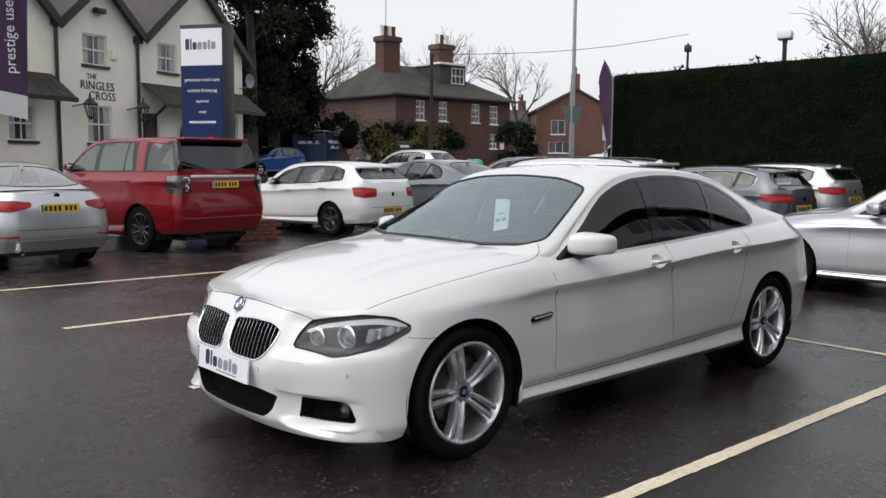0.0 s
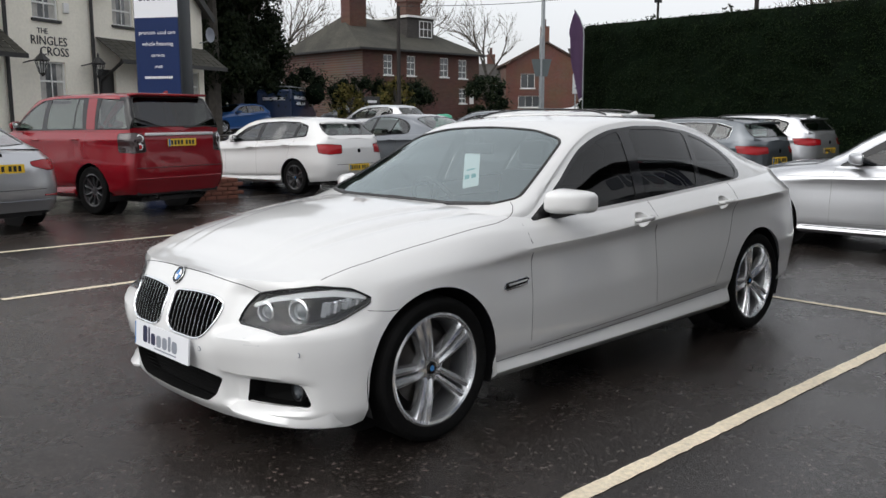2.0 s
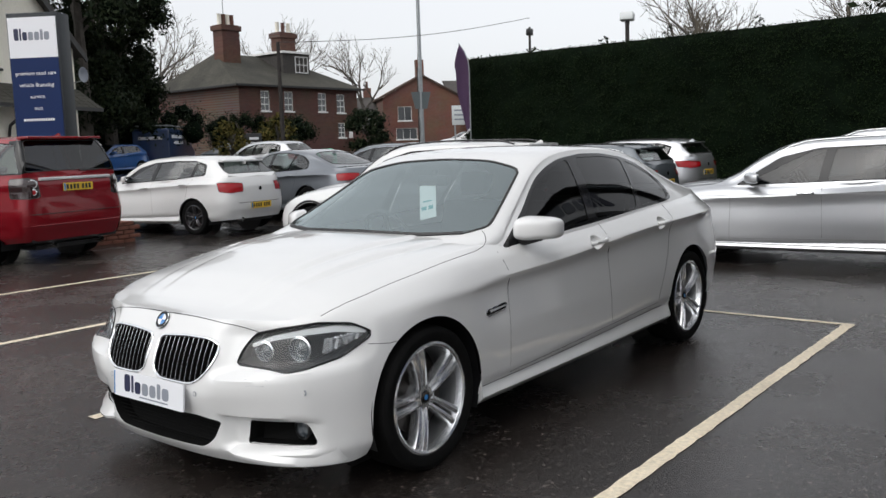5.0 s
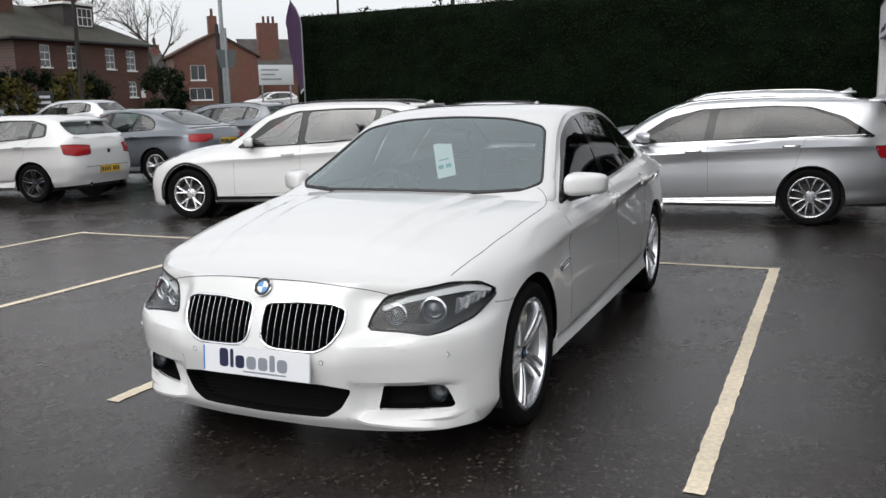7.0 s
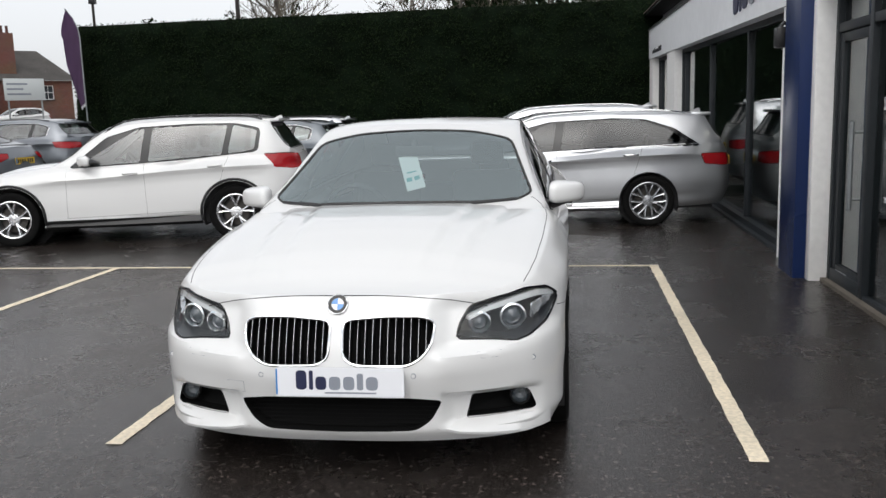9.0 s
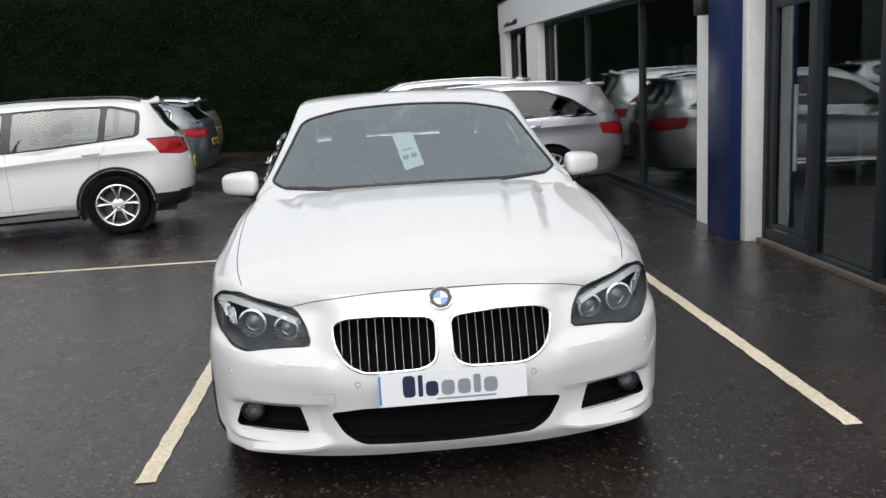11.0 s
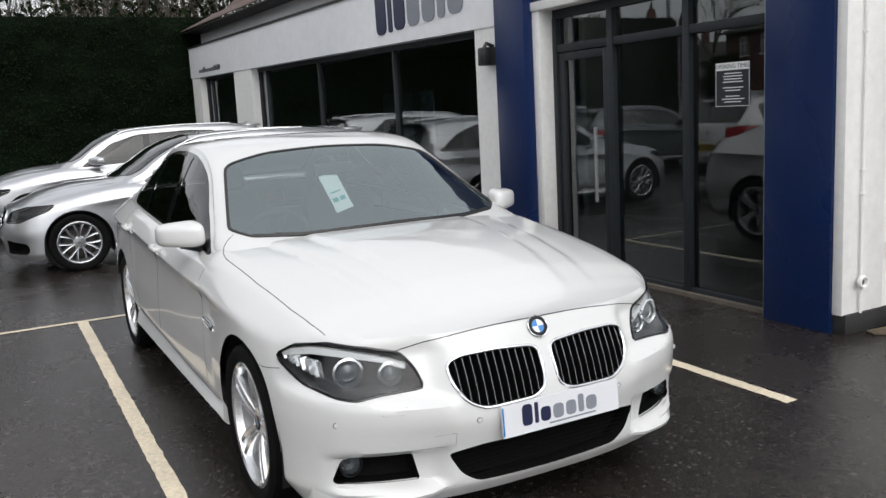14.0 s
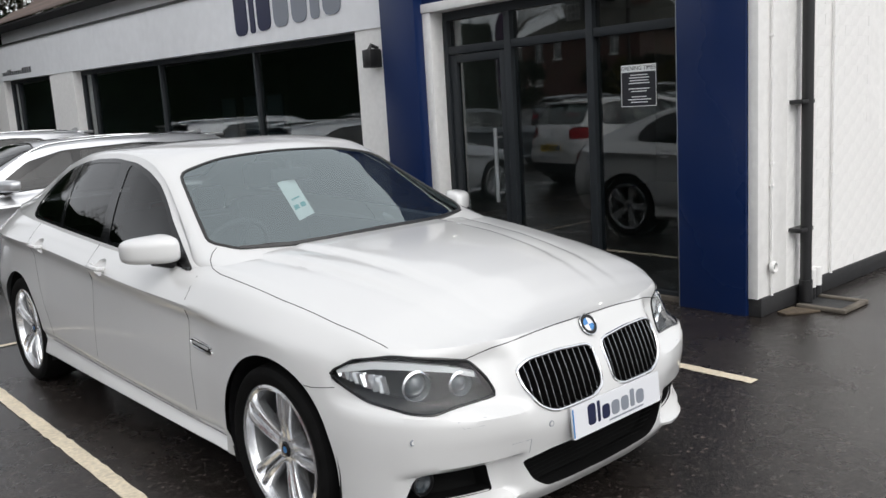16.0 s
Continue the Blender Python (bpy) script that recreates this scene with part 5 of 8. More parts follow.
M_REDTILE = shader("brown_clay_tile", (0.085, 0.055, 0.042), 0.8, vary=0.3, scale=1.0, fine=0.3, bump=0.6, bump_scale=9, random=0.25)
M_MOSSROOF = shader("mossy_roof_tile", (0.040, 0.038, 0.029), 0.85, vary=0.4, scale=0.6, fine=0.3, bump=0.6, bump_scale=9)
M_DARKWOOD = shader("black_painted_timber", (0.015, 0.014, 0.014), 0.5, vary=0.2, scale=5)
M_IRON = shader("black_cast_iron_paint", (0.012, 0.012, 0.013), 0.4, vary=0.2, scale=8, bump=0.2)
M_WINWHITE = shader("white_window_paint", (0.78, 0.78, 0.76), 0.45, vary=0.04, scale=3)
M_DARKPANE = shader("dark_window_pane", (0.045, 0.05, 0.055), 0.06, coat=1.0)
M_CURTAIN = shader("pale_curtain", (0.45, 0.44, 0.41), 0.9, vary=0.2, scale=6)
M_HEDGE = shader("shaded_evergreen_core", (0.003, 0.0065, 0.003), 0.9, spec=0.05, vary=0.4, scale=2.0, fine=0.3, bump=0.8, bump_scale=12)
M_CONCRETE = shader("pale_concrete", (0.13, 0.112, 0.09), 0.85, vary=0.2, scale=6, fine=0.2, bump=0.4)
M_MORTAR = shader("brown_mortar", (0.10, 0.075, 0.05), 0.9, vary=0.3, scale=20, bump=0.5)
M_PLINTH = shader("black_bitumen_plinth", (0.018, 0.018, 0.019), 0.6, vary=0.3, scale=5, bump=0.4)
M_PURPLE = shader("purple_flag_cloth", (0.105, 0.055, 0.125), 0.75, vary=0.1, scale=2.0)
M_FLAGWHITE = shader("white_flag_cloth", (0.70, 0.70, 0.72), 0.75, vary=0.05, scale=2.0)
M_STEEL = shader("galvanised_steel", (0.32, 0.34, 0.35), 0.45, metal=0.7, vary=0.15, scale=6)
M_WOODPOLE = shader("dark_pole_timber", (0.024, 0.02, 0.018), 0.8, vary=0.3, scale=3)
M_BARK = shader("grey_brown_bark", (0.085, 0.075, 0.065), 0.9, vary=0.3, scale=4)
M_EARTHBRICK = shader("red_planter_brick", (0.19, 0.075, 0.05), 0.8, vary=0.25, scale=6, fine=0.2, bump=0.4)
M_SIGNBACK = shader("grey_sign_back", (0.09, 0.11, 0.115), 0.5, vary=0.1, scale=2)
M_SIGNWHITE = shader("white_road_sign", (0.62, 0.65, 0.65), 0.4)
M_SPOT = shader("ceiling_spot_lamp", (1.0, 0.93, 0.8), 0.5, emit=60.0)


def leaf_material(name, a, c):
    m = bpy.data.materials.new(name)
    m.use_nodes = True
    n, lk = m.node_tree.nodes, m.node_tree.links
    b = n["Principled BSDF"]
    b.inputs["Roughness"].default_value = 0.6
    b.inputs["Specular IOR Level"].default_value = 0.06
    g = n.new("ShaderNodeNewGeometry")
    mx = n.new("ShaderNodeMix")
    mx.data_type = "RGBA"
    mx.inputs["A"].default_value, mx.inputs["B"].default_value = (*a, 1), (*c, 1)
    lk.new(g.outputs["Random Per Island"], mx.inputs["Factor"])
    lk.new(mx.outputs["Result"], b.inputs["Base Color"])
    return m


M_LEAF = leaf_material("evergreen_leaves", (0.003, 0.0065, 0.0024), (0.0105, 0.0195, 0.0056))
M_DARKLEAF = leaf_material("dark_evergreen_leaves", (0.008, 0.014, 0.008), (0.026, 0.034, 0.016))
M_YELLOWLEAF = leaf_material("yellow_green_leaves", (0.05, 0.055, 0.018), (0.15, 0.12, 0.035))
M_TWIG = leaf_material("winter_twigs", (0.07, 0.062, 0.05), (0.16, 0.14, 0.11))


def brick_wall_material(name, a, c, mortar):
    m = bpy.data.materials.new(name)
    m.use_nodes = True
    n, lk = m.node_tree.nodes, m.node_tree.links
    b = n["Principled BSDF"]
    b.inputs["Roughness"].default_value = 0.85
    t = n.new("ShaderNodeTexBrick")
    t.inputs["Color1"].default_value, t.inputs["Color2"].default_value, t.inputs["Mortar"].default_value = (*a, 1), (*c, 1), (*mortar, 1)
    t.inputs["Scale"].default_value = 1.0
    t.inputs["Brick Width"].default_value, t.inputs["Row Height"].default_value, t.inputs["Mortar Size"].default_value = 0.225, 0.075, 0.006
    tc, mp, nz = n.new("ShaderNodeTexCoord"), n.new("ShaderNodeMapping"), n.new("ShaderNodeTexNoise")
    mp.inputs["Rotation"].default_value = (radians(90), 0, 0)
    nz.inputs["Scale"].default_value = 0.6
    lk.new(tc.outputs["Object"], mp.inputs["Vector"])
    lk.new(mp.outputs[0], t.inputs["Vector"])
    lk.new(tc.outputs["Object"], nz.inputs["Vector"])
    mx = n.new("ShaderNodeMix")
    mx.data_type, mx.blend_type = "RGBA", "MULTIPLY"
    mx.inputs["Factor"].default_value = 0.5
    lk.new(t.outputs["Color"], mx.inputs["A"])
    lk.new(nz.outputs["Color"], mx.inputs["B"])
    lk.new(mx.outputs["Result"], b.inputs["Base Color"])
    return m


M_BRICK = brick_wall_material("old_red_brick", (0.098, 0.040, 0.030), (0.140, 0.058, 0.042), (0.12, 0.095, 0.08))
M_BRICKB = brick_wall_material("orange_red_brick", (0.165, 0.064, 0.044), (0.215, 0.090, 0.062), (0.17, 0.135, 0.11))


# ---- the other cars ----
BASE = merged(fine=0.62, res=3, ridge=0.006)
W_DARK5 = wheel_parts(0.315, 0.222, 0.22, 5, M_DARKALLOY, style="double", fine=0.7)
W_STAR = wheel_parts(0.34, 0.232, 0.225, 5, M_ALLOY, style="split", fine=0.7)
W_MULTI = wheel_parts(0.322, 0.232, 0.225, 7, M_GREYALLOY, style="split", fine=0.7)
W_SUV = wheel_parts(0.365, 0.245, 0.235, 10, M_DARKALLOY, style="plain", fine=0.7)
W_PLAIN = wheel_parts(0.318, 0.215, 0.21, 10, M_ALLOY, style="plain", fine=0.6)
for w_, wd in ((W_DARK5, 0.22), (W_STAR, 0.225), (W_MULTI, 0.225), (W_SUV, 0.235), (W_PLAIN, 0.21)):
    w_["width"], w_["offset"] = wd, 0.02


def facing(x, y, deg=90.0):
    """The pose of a car whose nose stands at x, y and which heads deg degrees round from +x."""
    return pose(x, y, rise(x, y), 0, 0, deg - 180)


def hatch_spec(L, W, H, a0, a1, R, belt=0.0, arch=None, roof_back=0.0, slope=1.0, fine=0.62, boxy=0.0, high=0.0):
    """Two-box cars: hatchbacks, estates and off-roaders. roof_back: how far the roof runs on before it drops; high lifts the waist."""
    s = stretched(merged(fine=fine, res=3, ridge=0.006), L, W, H, a0, a1, R, arch)
    x0, x1 = s["screen"][0][0] - 0.02, L - 0.10
    cowl_z = spline(s["belts"][-1][3], x0) + 0.04
    waist = spline(s["belts"][-1][3], a1)
    xr0 = s["screen"][-1][0] + 0.1
    xe = L - 0.55 * slope + roof_back
    zb = waist + 0.02
    s["roof"] = [(x0, cowl_z), (x0 + (xr0 - x0) * 0.3, cowl_z + (H - cowl_z) * 0.36), (x0 + (xr0 - x0) * 0.65, cowl_z + (H - cowl_z) * 0.72), (xr0, H - 0.03), (xr0 + 0.5, H), ((xr0 + xe) / 2 + 0.4, H - 0.012), (xe, H - 0.06), (xe + (x1 - xe) * 0.45, H - 0.06 - (H - zb) * 0.40), (x1, zb)]
    s["rail"] = [(x0, cowl_z - 0.04), (x0 + 0.22, cowl_z - 0.035), (x0 + 0.22 + (xr0 - x0) * 0.35, cowl_z + (H - cowl_z) * 0.36), (x0 + 0.22 + (xr0 - x0) * 0.65, cowl_z + (H - cowl_z) * 0.64), (xr0 + 0.2, H - 0.10), ((xr0 + xe) / 2, H - 0.07), (xe - 0.05, H - 0.10), (xe + (x1 - xe) * 0.5, H - 0.10 - (H - zb) * 0.45), (x1, zb - 0.015)]
    f = W / 0.935
    k = 1 + boxy
    s["rail_y"] = [(x0, 0.76 * f), (x0 + 0.22, 0.80 * f), (x0 + 0.22 + (xr0 - x0) * 0.5, 0.71 * f * k), (xr0 + 0.2, 0.65 * f * k), ((xr0 + xe) / 2, 0.635 * f * k), (xe, 0.60 * f * k), (x1, 0.68 * f)]
    # straighter waist, fuller tail
    nb = len(s["belts"])
    new_b = []
    for i, (df, dr, w, z) in enumerate(s["belts"]):
        w = [(x, v if x < a1 - 0.6 else max(v, (0.90 - 0.03 * max(0, i - 4)) * W)) for x, v in w]
        if i >= nb - 2:
            w = [(x, v if x < a1 - 0.6 else (0.885 if i == nb - 2 else 0.85) * W) for x, v in w]
        z = [(x, v + (high * min(1.0, i / 4))) for x, v in z]
        new_b.append((df, dr * 0.6, w, z))
    s["belts"] = new_b
    s["roof"] = [(x, z + (high if z < H - 0.2 else 0)) for x, z in s["roof"]]
    s["rail"] = [(x, z + (high if z < H - 0.2 else 0)) for x, z in s["rail"]]
    wz = lambda x: spline(s["belts"][-1][3], x)
    xg0, xg1 = x0 + 0.30, L - 0.62 * (0.4 + 0.6 * slope)
    xt = xe - 0.05
    top = lambda x: spline(s["rail"], x) - 0.025
    bq = 0.016
    s["side"] = [(xg0, wz(xg0) + bq), (a1 - 0.6, wz(a1 - 0.6) + bq), (xg1, wz(xg1) + bq + 0.03), (xt - 0.06, top(xt) - 0.05), (xt - 0.35, top(xt - 0.35)), ((xr0 + xt) / 2, top((xr0 + xt) / 2)), (xr0 + 0.25, top(xr0 + 0.25)), (xg0 + (xr0 + 0.25 - xg0) * 0.55, top(xg0 + (xr0 + 0.25 - xg0) * 0.55) - 0.01)]
    def pane(xa, xb, la=0.0, lb=0.0):
        up = lambda x: top(x) - 0.018
        dn = lambda x: wz(x) + bq + 0.02
        return [(xa, dn(xa)), (xb, dn(xb)), (xb + lb, up(xb + lb)), ((xa + la + xb + lb) / 2, up((xa + la + xb + lb) / 2)), (xa + la, up(xa + la))]
    b1 = a0 + (a1 - a0) * 0.60
    b2 = a1 - 0.12
    p0 = pane(xg0 + 0.10, b1 - 0.05, max(0.42, xr0 + 0.12 - xg0), 0.05)
    s["panes"] = [p0, pane(b1 + 0.05, b2 - 0.03, 0.05, 0.07), [(b2 + 0.04, wz(b2) + bq + 0.022), (xg1 - 0.05, wz(xg1) + bq + 0.05), (xt - 0.10, top(xt) - 0.07), (xt - 0.35, top(xt - 0.35) - 0.02), (b2 + 0.11, top(b2 + 0.11) - 0.018)]]
    s["screen"] = [(x0 + 0.03, 0), (x0 + 0.06, 0.35 * f), (x0 + 0.20, 0.69 * f), (x0 + 0.30, 0.70 * f), (xr0 - 0.02, 0.60 * f * k), (xr0 + 0.03, 0.3 * f), (xr0 + 0.04, 0)]
    s["rear_glass_z"] = False
    zt = H - 0.10
    s["back_yz"] = [(0.58 * f * k, zt), (0.64 * f, zb + high + 0.04)]
    s["back"] = [(xe, 0), (x1, 0)]
    s["doors"] = [[(xg0 - 0.02, wz(xg0)), (xg0 - 0.03, 0.32 * H / 1.46)], [(b1, wz(b1) + 0.02), (b1 + 0.02, 0.32 * H / 1.46)], [(b2 + 0.05, wz(b2)), (b2 - 0.06, 0.66 * H / 1.46), (a1 - s["arch"] * 1.05, 0.36 * H / 1.46)]]
    s["handles"] = [(b1 - 0.16, wz(b1) - 0.10), (b2 - 0.10, wz(b2) - 0.10)]
    return s


def lamp_r(s, y0, y1, z0, z1, wrap=0.16):
    L, W = s["L"], s["W"]
    return (rounded_loop([(L - wrap, W * 0.97, z0 + 0.03), (L - wrap - 0.05, W * 0.97, z1), (L - 0.03, y1, z1), (L, y0, z1 - 0.02), (L, y0, z0 + 0.02), (L - 0.03, y1, z0)], 0.02), (-0.80, -0.60, 0))


def lamp_f(s, y0, y1, z0, z1, back=0.42):
    W = s["W"]
    return (rounded_loop([(0.10, y0, z0), (0.12, y0 + 0.04, z0 + (z1 - z0) * 0.6), (0.28, y1 - 0.06, z1 - 0.01), (back, W * 0.95, z1), (back - 0.05, W * 0.95, z1 - 0.06), (0.26, y1 - 0.05, z0 + 0.01)], 0.025), (0.80, -0.60, 0))


def tail_face(e, s, glass_z, badge=True):
    """The tailgate's outline, number-plate recess lip and badge."""
    car, tree, L, W = e["car"], e["tree"], s["L"], s["W"]
    ln = []
    for y, z in ((-0.60, 0.56), (0.60, 0.56)):
        ln.append((L, y * W, z))
    p = seam(tree, ln, (-1, 0, 0), 0.004, 20)
    if len(p) > 2:
        part("tailgate_gap", tube(p, 0.0045, n=5), M_SEAM, car)
    if badge:
        h = on_skin(tree, (L, 0, glass_z), (-1, 0, 0))
        if h is not None:
            part("rear_badge", moved(lathe([(0.002, 0.006), (0.034, 0.006), (0.04, 0.0)], 20, "x"), h), M_GLOSSBLACK, car, "round dark badge")


# white five-door hatchback, tail towards the bays
def small_hatch():
    s = hatch_spec(4.33, 0.885, 1.425, 0.80, 3.49, 0.315)
    e = build_car("white_hatchback_car", "white five-door hatchback with black alloy wheels", s, facing(9.60, 17.17, 98.0), M_WHITE, W_DARK5, lamps_f=[lamp_f(s, 0.42, 0.75, 0.57, 0.74)],
                  lamps_r=[lamp_r(s, 0.44, 0.72, 0.74, 0.93)], plate_r=(4.325, 0.50), spoiler=3.86, glass_side=M_CARGLASS, group="cars for sale", exhaust=(-0.45,))
    tail_face(e, s, 0.80)


def red_suv():
    H, L, W = 1.78, 4.50, 0.945
    s = hatch_spec(L, W, H, 0.87, 3.53, 0.365, roof_back=0.12, slope=0.62, boxy=0.13, high=-0.02)
    # a square tail, an upright screen pillar and a level waist
    s["rear"] = [(0, 0), (0.010, 0.62), (0.030, 0.84), (0.075, 0.93), (0.17, 0.972), (0.40, 0.99), (0.9, 1.0)]
    waist = [(0, 0.94), (0.25, 1.03), (0.6, 1.10), (1.05, 1.175), (1.3, 1.215), (2.5, 1.225), (4.5, 1.235)]
    s["belts"] = [(df * 0.8, dr * (0.5 if i > 3 else 1.0), w, z) for i, (df, dr, w, z) in enumerate(s["belts"])]
    for i, k in ((6, 0.915), (7, 0.96), (8, 1.0)):
        df, dr, w, z = s["belts"][i]
        s["belts"][i] = (df, dr, [(0, 0.86 - 0.03 * (i - 6)), (0.4, 0.88 - 0.03 * (i - 6)), (1.0, 0.905 - 0.025 * (i - 6)), (2.5, 0.925 - 0.02 * (i - 6)), (4.0, 0.915 - 0.02 * (i - 6)), (4.5, 0.90 - 0.02 * (i - 6))], [(x, v * k) for x, v in waist])
    s["roof"] = [(1.10, 1.24), (1.35, 1.38), (1.62, 1.56), (1.85, 1.69), (2.0, 1.735), (2.5, 1.775), (3.4, 1.78), (4.05, 1.765), (4.22, 1.74), (4.32, 1.58), (4.40, 1.42), (4.46, 1.26)]
    s["rail"] = [(1.10, 1.19), (1.30, 1.24), (1.5, 1.36), (1.75, 1.53), (1.98, 1.665), (2.2, 1.70), (3.2, 1.725), (4.05, 1.715), (4.22, 1.68), (4.32, 1.52), (4.40, 1.38), (4.46, 1.24)]
    s["rail_y"] = [(1.10, 0.78), (1.30, 0.84), (1.75, 0.79), (2.0, 0.755), (2.6, 0.745), (3.5, 0.74), (4.1, 0.69), (4.46, 0.78)]
    s["side"] = [(1.30, 1.245), (2.5, 1.262), (4.40, 1.285), (4.18, 1.665), (3.3, 1.700), (2.5, 1.695), (2.15, 1.668), (1.90, 1.585)]
    s["panes"] = [[(1.42, 1.258), (2.22, 1.272), (2.26, 1.672), (2.12, 1.650), (1.92, 1.575)],
                  [(2.36, 1.275), (3.05, 1.282), (3.08, 1.688), (2.38, 1.682)], [(3.085, 1.284), (3.30, 1.286), (3.22, 1.688), (3.115, 1.688)],
                  [(3.66, 1.288), (4.33, 1.296), (4.15, 1.655), (3.66, 1.685)]]
    s["screen"] = [(1.12, 0), (1.15, 0.4), (1.28, 0.74), (1.36, 0.76), (1.93, 0.69), (1.97, 0.4), (1.98, 0)]
    s["back_yz"] = [(0.64, 1.75), (0.78, 1.29)]
    up = lambda keys: [(x, z if z < 1.26 else 1.26 + (z - 1.26) * 1.11) for x, z in keys]
    s["roof"], s["rail"], s["side"], s["panes"] = up(s["roof"]), up(s["rail"]), up(s["side"]), [up(p) for p in s["panes"]]
    s["doors"] = [[(1.36, 1.22), (1.36, 0.42)], [(2.29, 1.245), (2.31, 0.42)], [(3.42, 1.25), (3.36, 0.86), (3.06, 0.45)]]
    s["handles"] = [(2.08, 1.10), (3.18, 1.12)]
    lamp = (rounded_loop([(L - 0.26, W, 0.95), (L - 0.26, W, 1.22), (L - 0.03, 0.80, 1.235), (L, 0.68, 1.20), (L, 0.64, 0.955), (L - 0.03, 0.80, 0.94)], 0.03), (-0.70, -0.71, 0))
    e = build_car("red_off_roader_car", "deep red off-roader with dark alloy wheels and a chrome tailgate strip", s, facing(5.57, 16.93, 102.3), M_RED, W_SUV, lamps_f=[lamp_f(s, 0.45, 0.80, 0.80, 1.0)],
                  lamps_r=[lamp], plate_r=(4.515, 1.085), group="cars for sale", exhaust=(-0.42, 0.42), trim=M_GLOSSBLACK, tail_mat=M_DARKLENS, glass_side=M_CARGLASS, glass_rear=M_SUVGLASS,
                  cladding=[([(4.45, sg * 0.93, 1.30), (4.48, sg * 0.74, 1.30), (4.30, sg * 0.60, 1.77), (4.12, sg * 0.80, 1.75)], (-0.7, -0.71 * sg, 0), M_GLOSSBLACK, "corner_glass") for sg in (1, -1)])
    car, tree = e["car"], e["tree"]
    # red pillar between the rear door and the quarter window
    for sg in (-1, 1):
        p = [on_skin(tree, (x, sg * 1.2, z), (0, -sg, 0)) for x, z in ((3.50, 1.25), (3.49, 1.40), (3.47, 1.58), (3.45, 1.74))]
        b = bmesh.new()
        pr = None
        for h in p:
            q = [b.verts.new(h + Vector((dx, sg * dy, 0))) for dx, dy in ((-0.11, -0.004), (-0.10, 0.004), (0.10, 0.004), (0.11, -0.004))]
            if pr:
                for j in range(3):
                    b.faces.new((pr[j], pr[j + 1], q[j + 1], q[j]))
            pr = q
        bmesh.ops.recalc_face_normals(b, faces=b.faces)
        part("side_pillar", b, M_RED, car)
    for o, rim, wy, sg in e["tails"]:
        for y, z, r, mt in ((0.76, 1.145, 0.062, M_FACET), (0.76, 1.145, 0.040, M_DARKLENS), (0.755, 1.03, 0.048, M_FACET), (0.755, 1.03, 0.034, M_REDLENS)):
            h = on_skin(tree, (L, sg * y, z), wy)
            if h is None:
                continue
            ring = lathe([(r, 0.0), (r - 0.006, 0.006), (r - 0.014, 0.006), (r - 0.016, 0.0)] if mt is M_FACET else [(0.002, 0.005), (r * 0.7, 0.004), (r, 0.0)], 22, "z")
            bmesh.ops.transform(ring, matrix=Matrix.Translation(h - wy * 0.002) @ (-wy).to_track_quat("Z", "Y").to_matrix().to_4x4(), verts=ring.verts)
            part("lamp_ring" if mt is M_FACET else "lamp_eye", ring, mt, o)
    h = on_skin(tree, (4.6, 0, 1.21), (-1, 0, 0))
    part("chrome_strip", box(h.x - 0.02, h.x + 0.030, -0.62, 0.62, 1.190, 1.232, 0.008), M_SATIN, car, "chrome strip")
    wp = [on_skin(tree, (4.8, y, 1.315), (-1, 0, 0)) + Vector((0.012, 0, 0)) for y in (0.10, 0.28, 0.46)]
    part("rear_wiper", tube(wp, 0.012, n=6, r_end=0.006), M_BLACK, car)
    part("roof_spoiler", box(4.10, 4.34, -0.64, 0.64, 1.775, 1.815, 0.014), M_RED, car)
    part("brake_light", box(4.335, 4.346, -0.22, 0.22, 1.785, 1.801), M_REDLENS, car)
    for z, r in ((0.56, 0.010), (0.72, 0.006)):
        p2 = seam(tree, [(4.6, -0.86, z), (4.6, 0.86, z)], (-1, 0, 0), 0.006, 20)
        part("bumper_strip", tube(p2, r, n=6), M_RED if z < 0.6 else M_SEAM, car)
    b = box(4.22, 4.40, -0.76, 0.76, 0.30, 0.42, 0.03)
    part("lower_bumper", b, M_BLACK, car)


def silver_saloon():
    s = stretched(BASE, 4.62, 0.905, 1.43, 0.79, 3.60, 0.315)
    tail = rounded_loop([(4.42, 0.84, 0.80), (4.40, 0.84, 0.93), (4.58, 0.62, 0.93), (4.62, 0.40, 0.91), (4.62, 0.40, 0.85), (4.58, 0.62, 0.79)], 0.03)
    e = build_car("silver_saloon_car", "pale silver four-door saloon parked nose to the wall", s, facing(3.0, 16.16, 99.0), M_SILVER, W_PLAIN, lamps_r=[(tail, (-0.8, -0.6, 0))], plate_r=(4.60, 0.83), group="cars for sale", exhaust=(-0.5,), glass_rear=M_REARGLASS)
    tail_face(e, s, 0.985)
    p2 = seam(e["tree"], [(4.7, -0.70, 0.42), (4.7, 0.70, 0.42)], (-1, 0, 0), 0.006, 20)
    part("bumper_strip", tube(p2, 0.008, n=6), M_GREYINK, e["car"])
    for sg in (-1, 1):
        p3 = seam(e["tree"], [(4.7, sg * 0.52, 0.48), (4.7, sg * 0.72, 0.47)], (-1, 0, 0), 0.006, 8)
        if len(p3) > 2:
            part("rear_reflector", tube(p3, 0.014, n=6), M_REDLENS, e["car"])


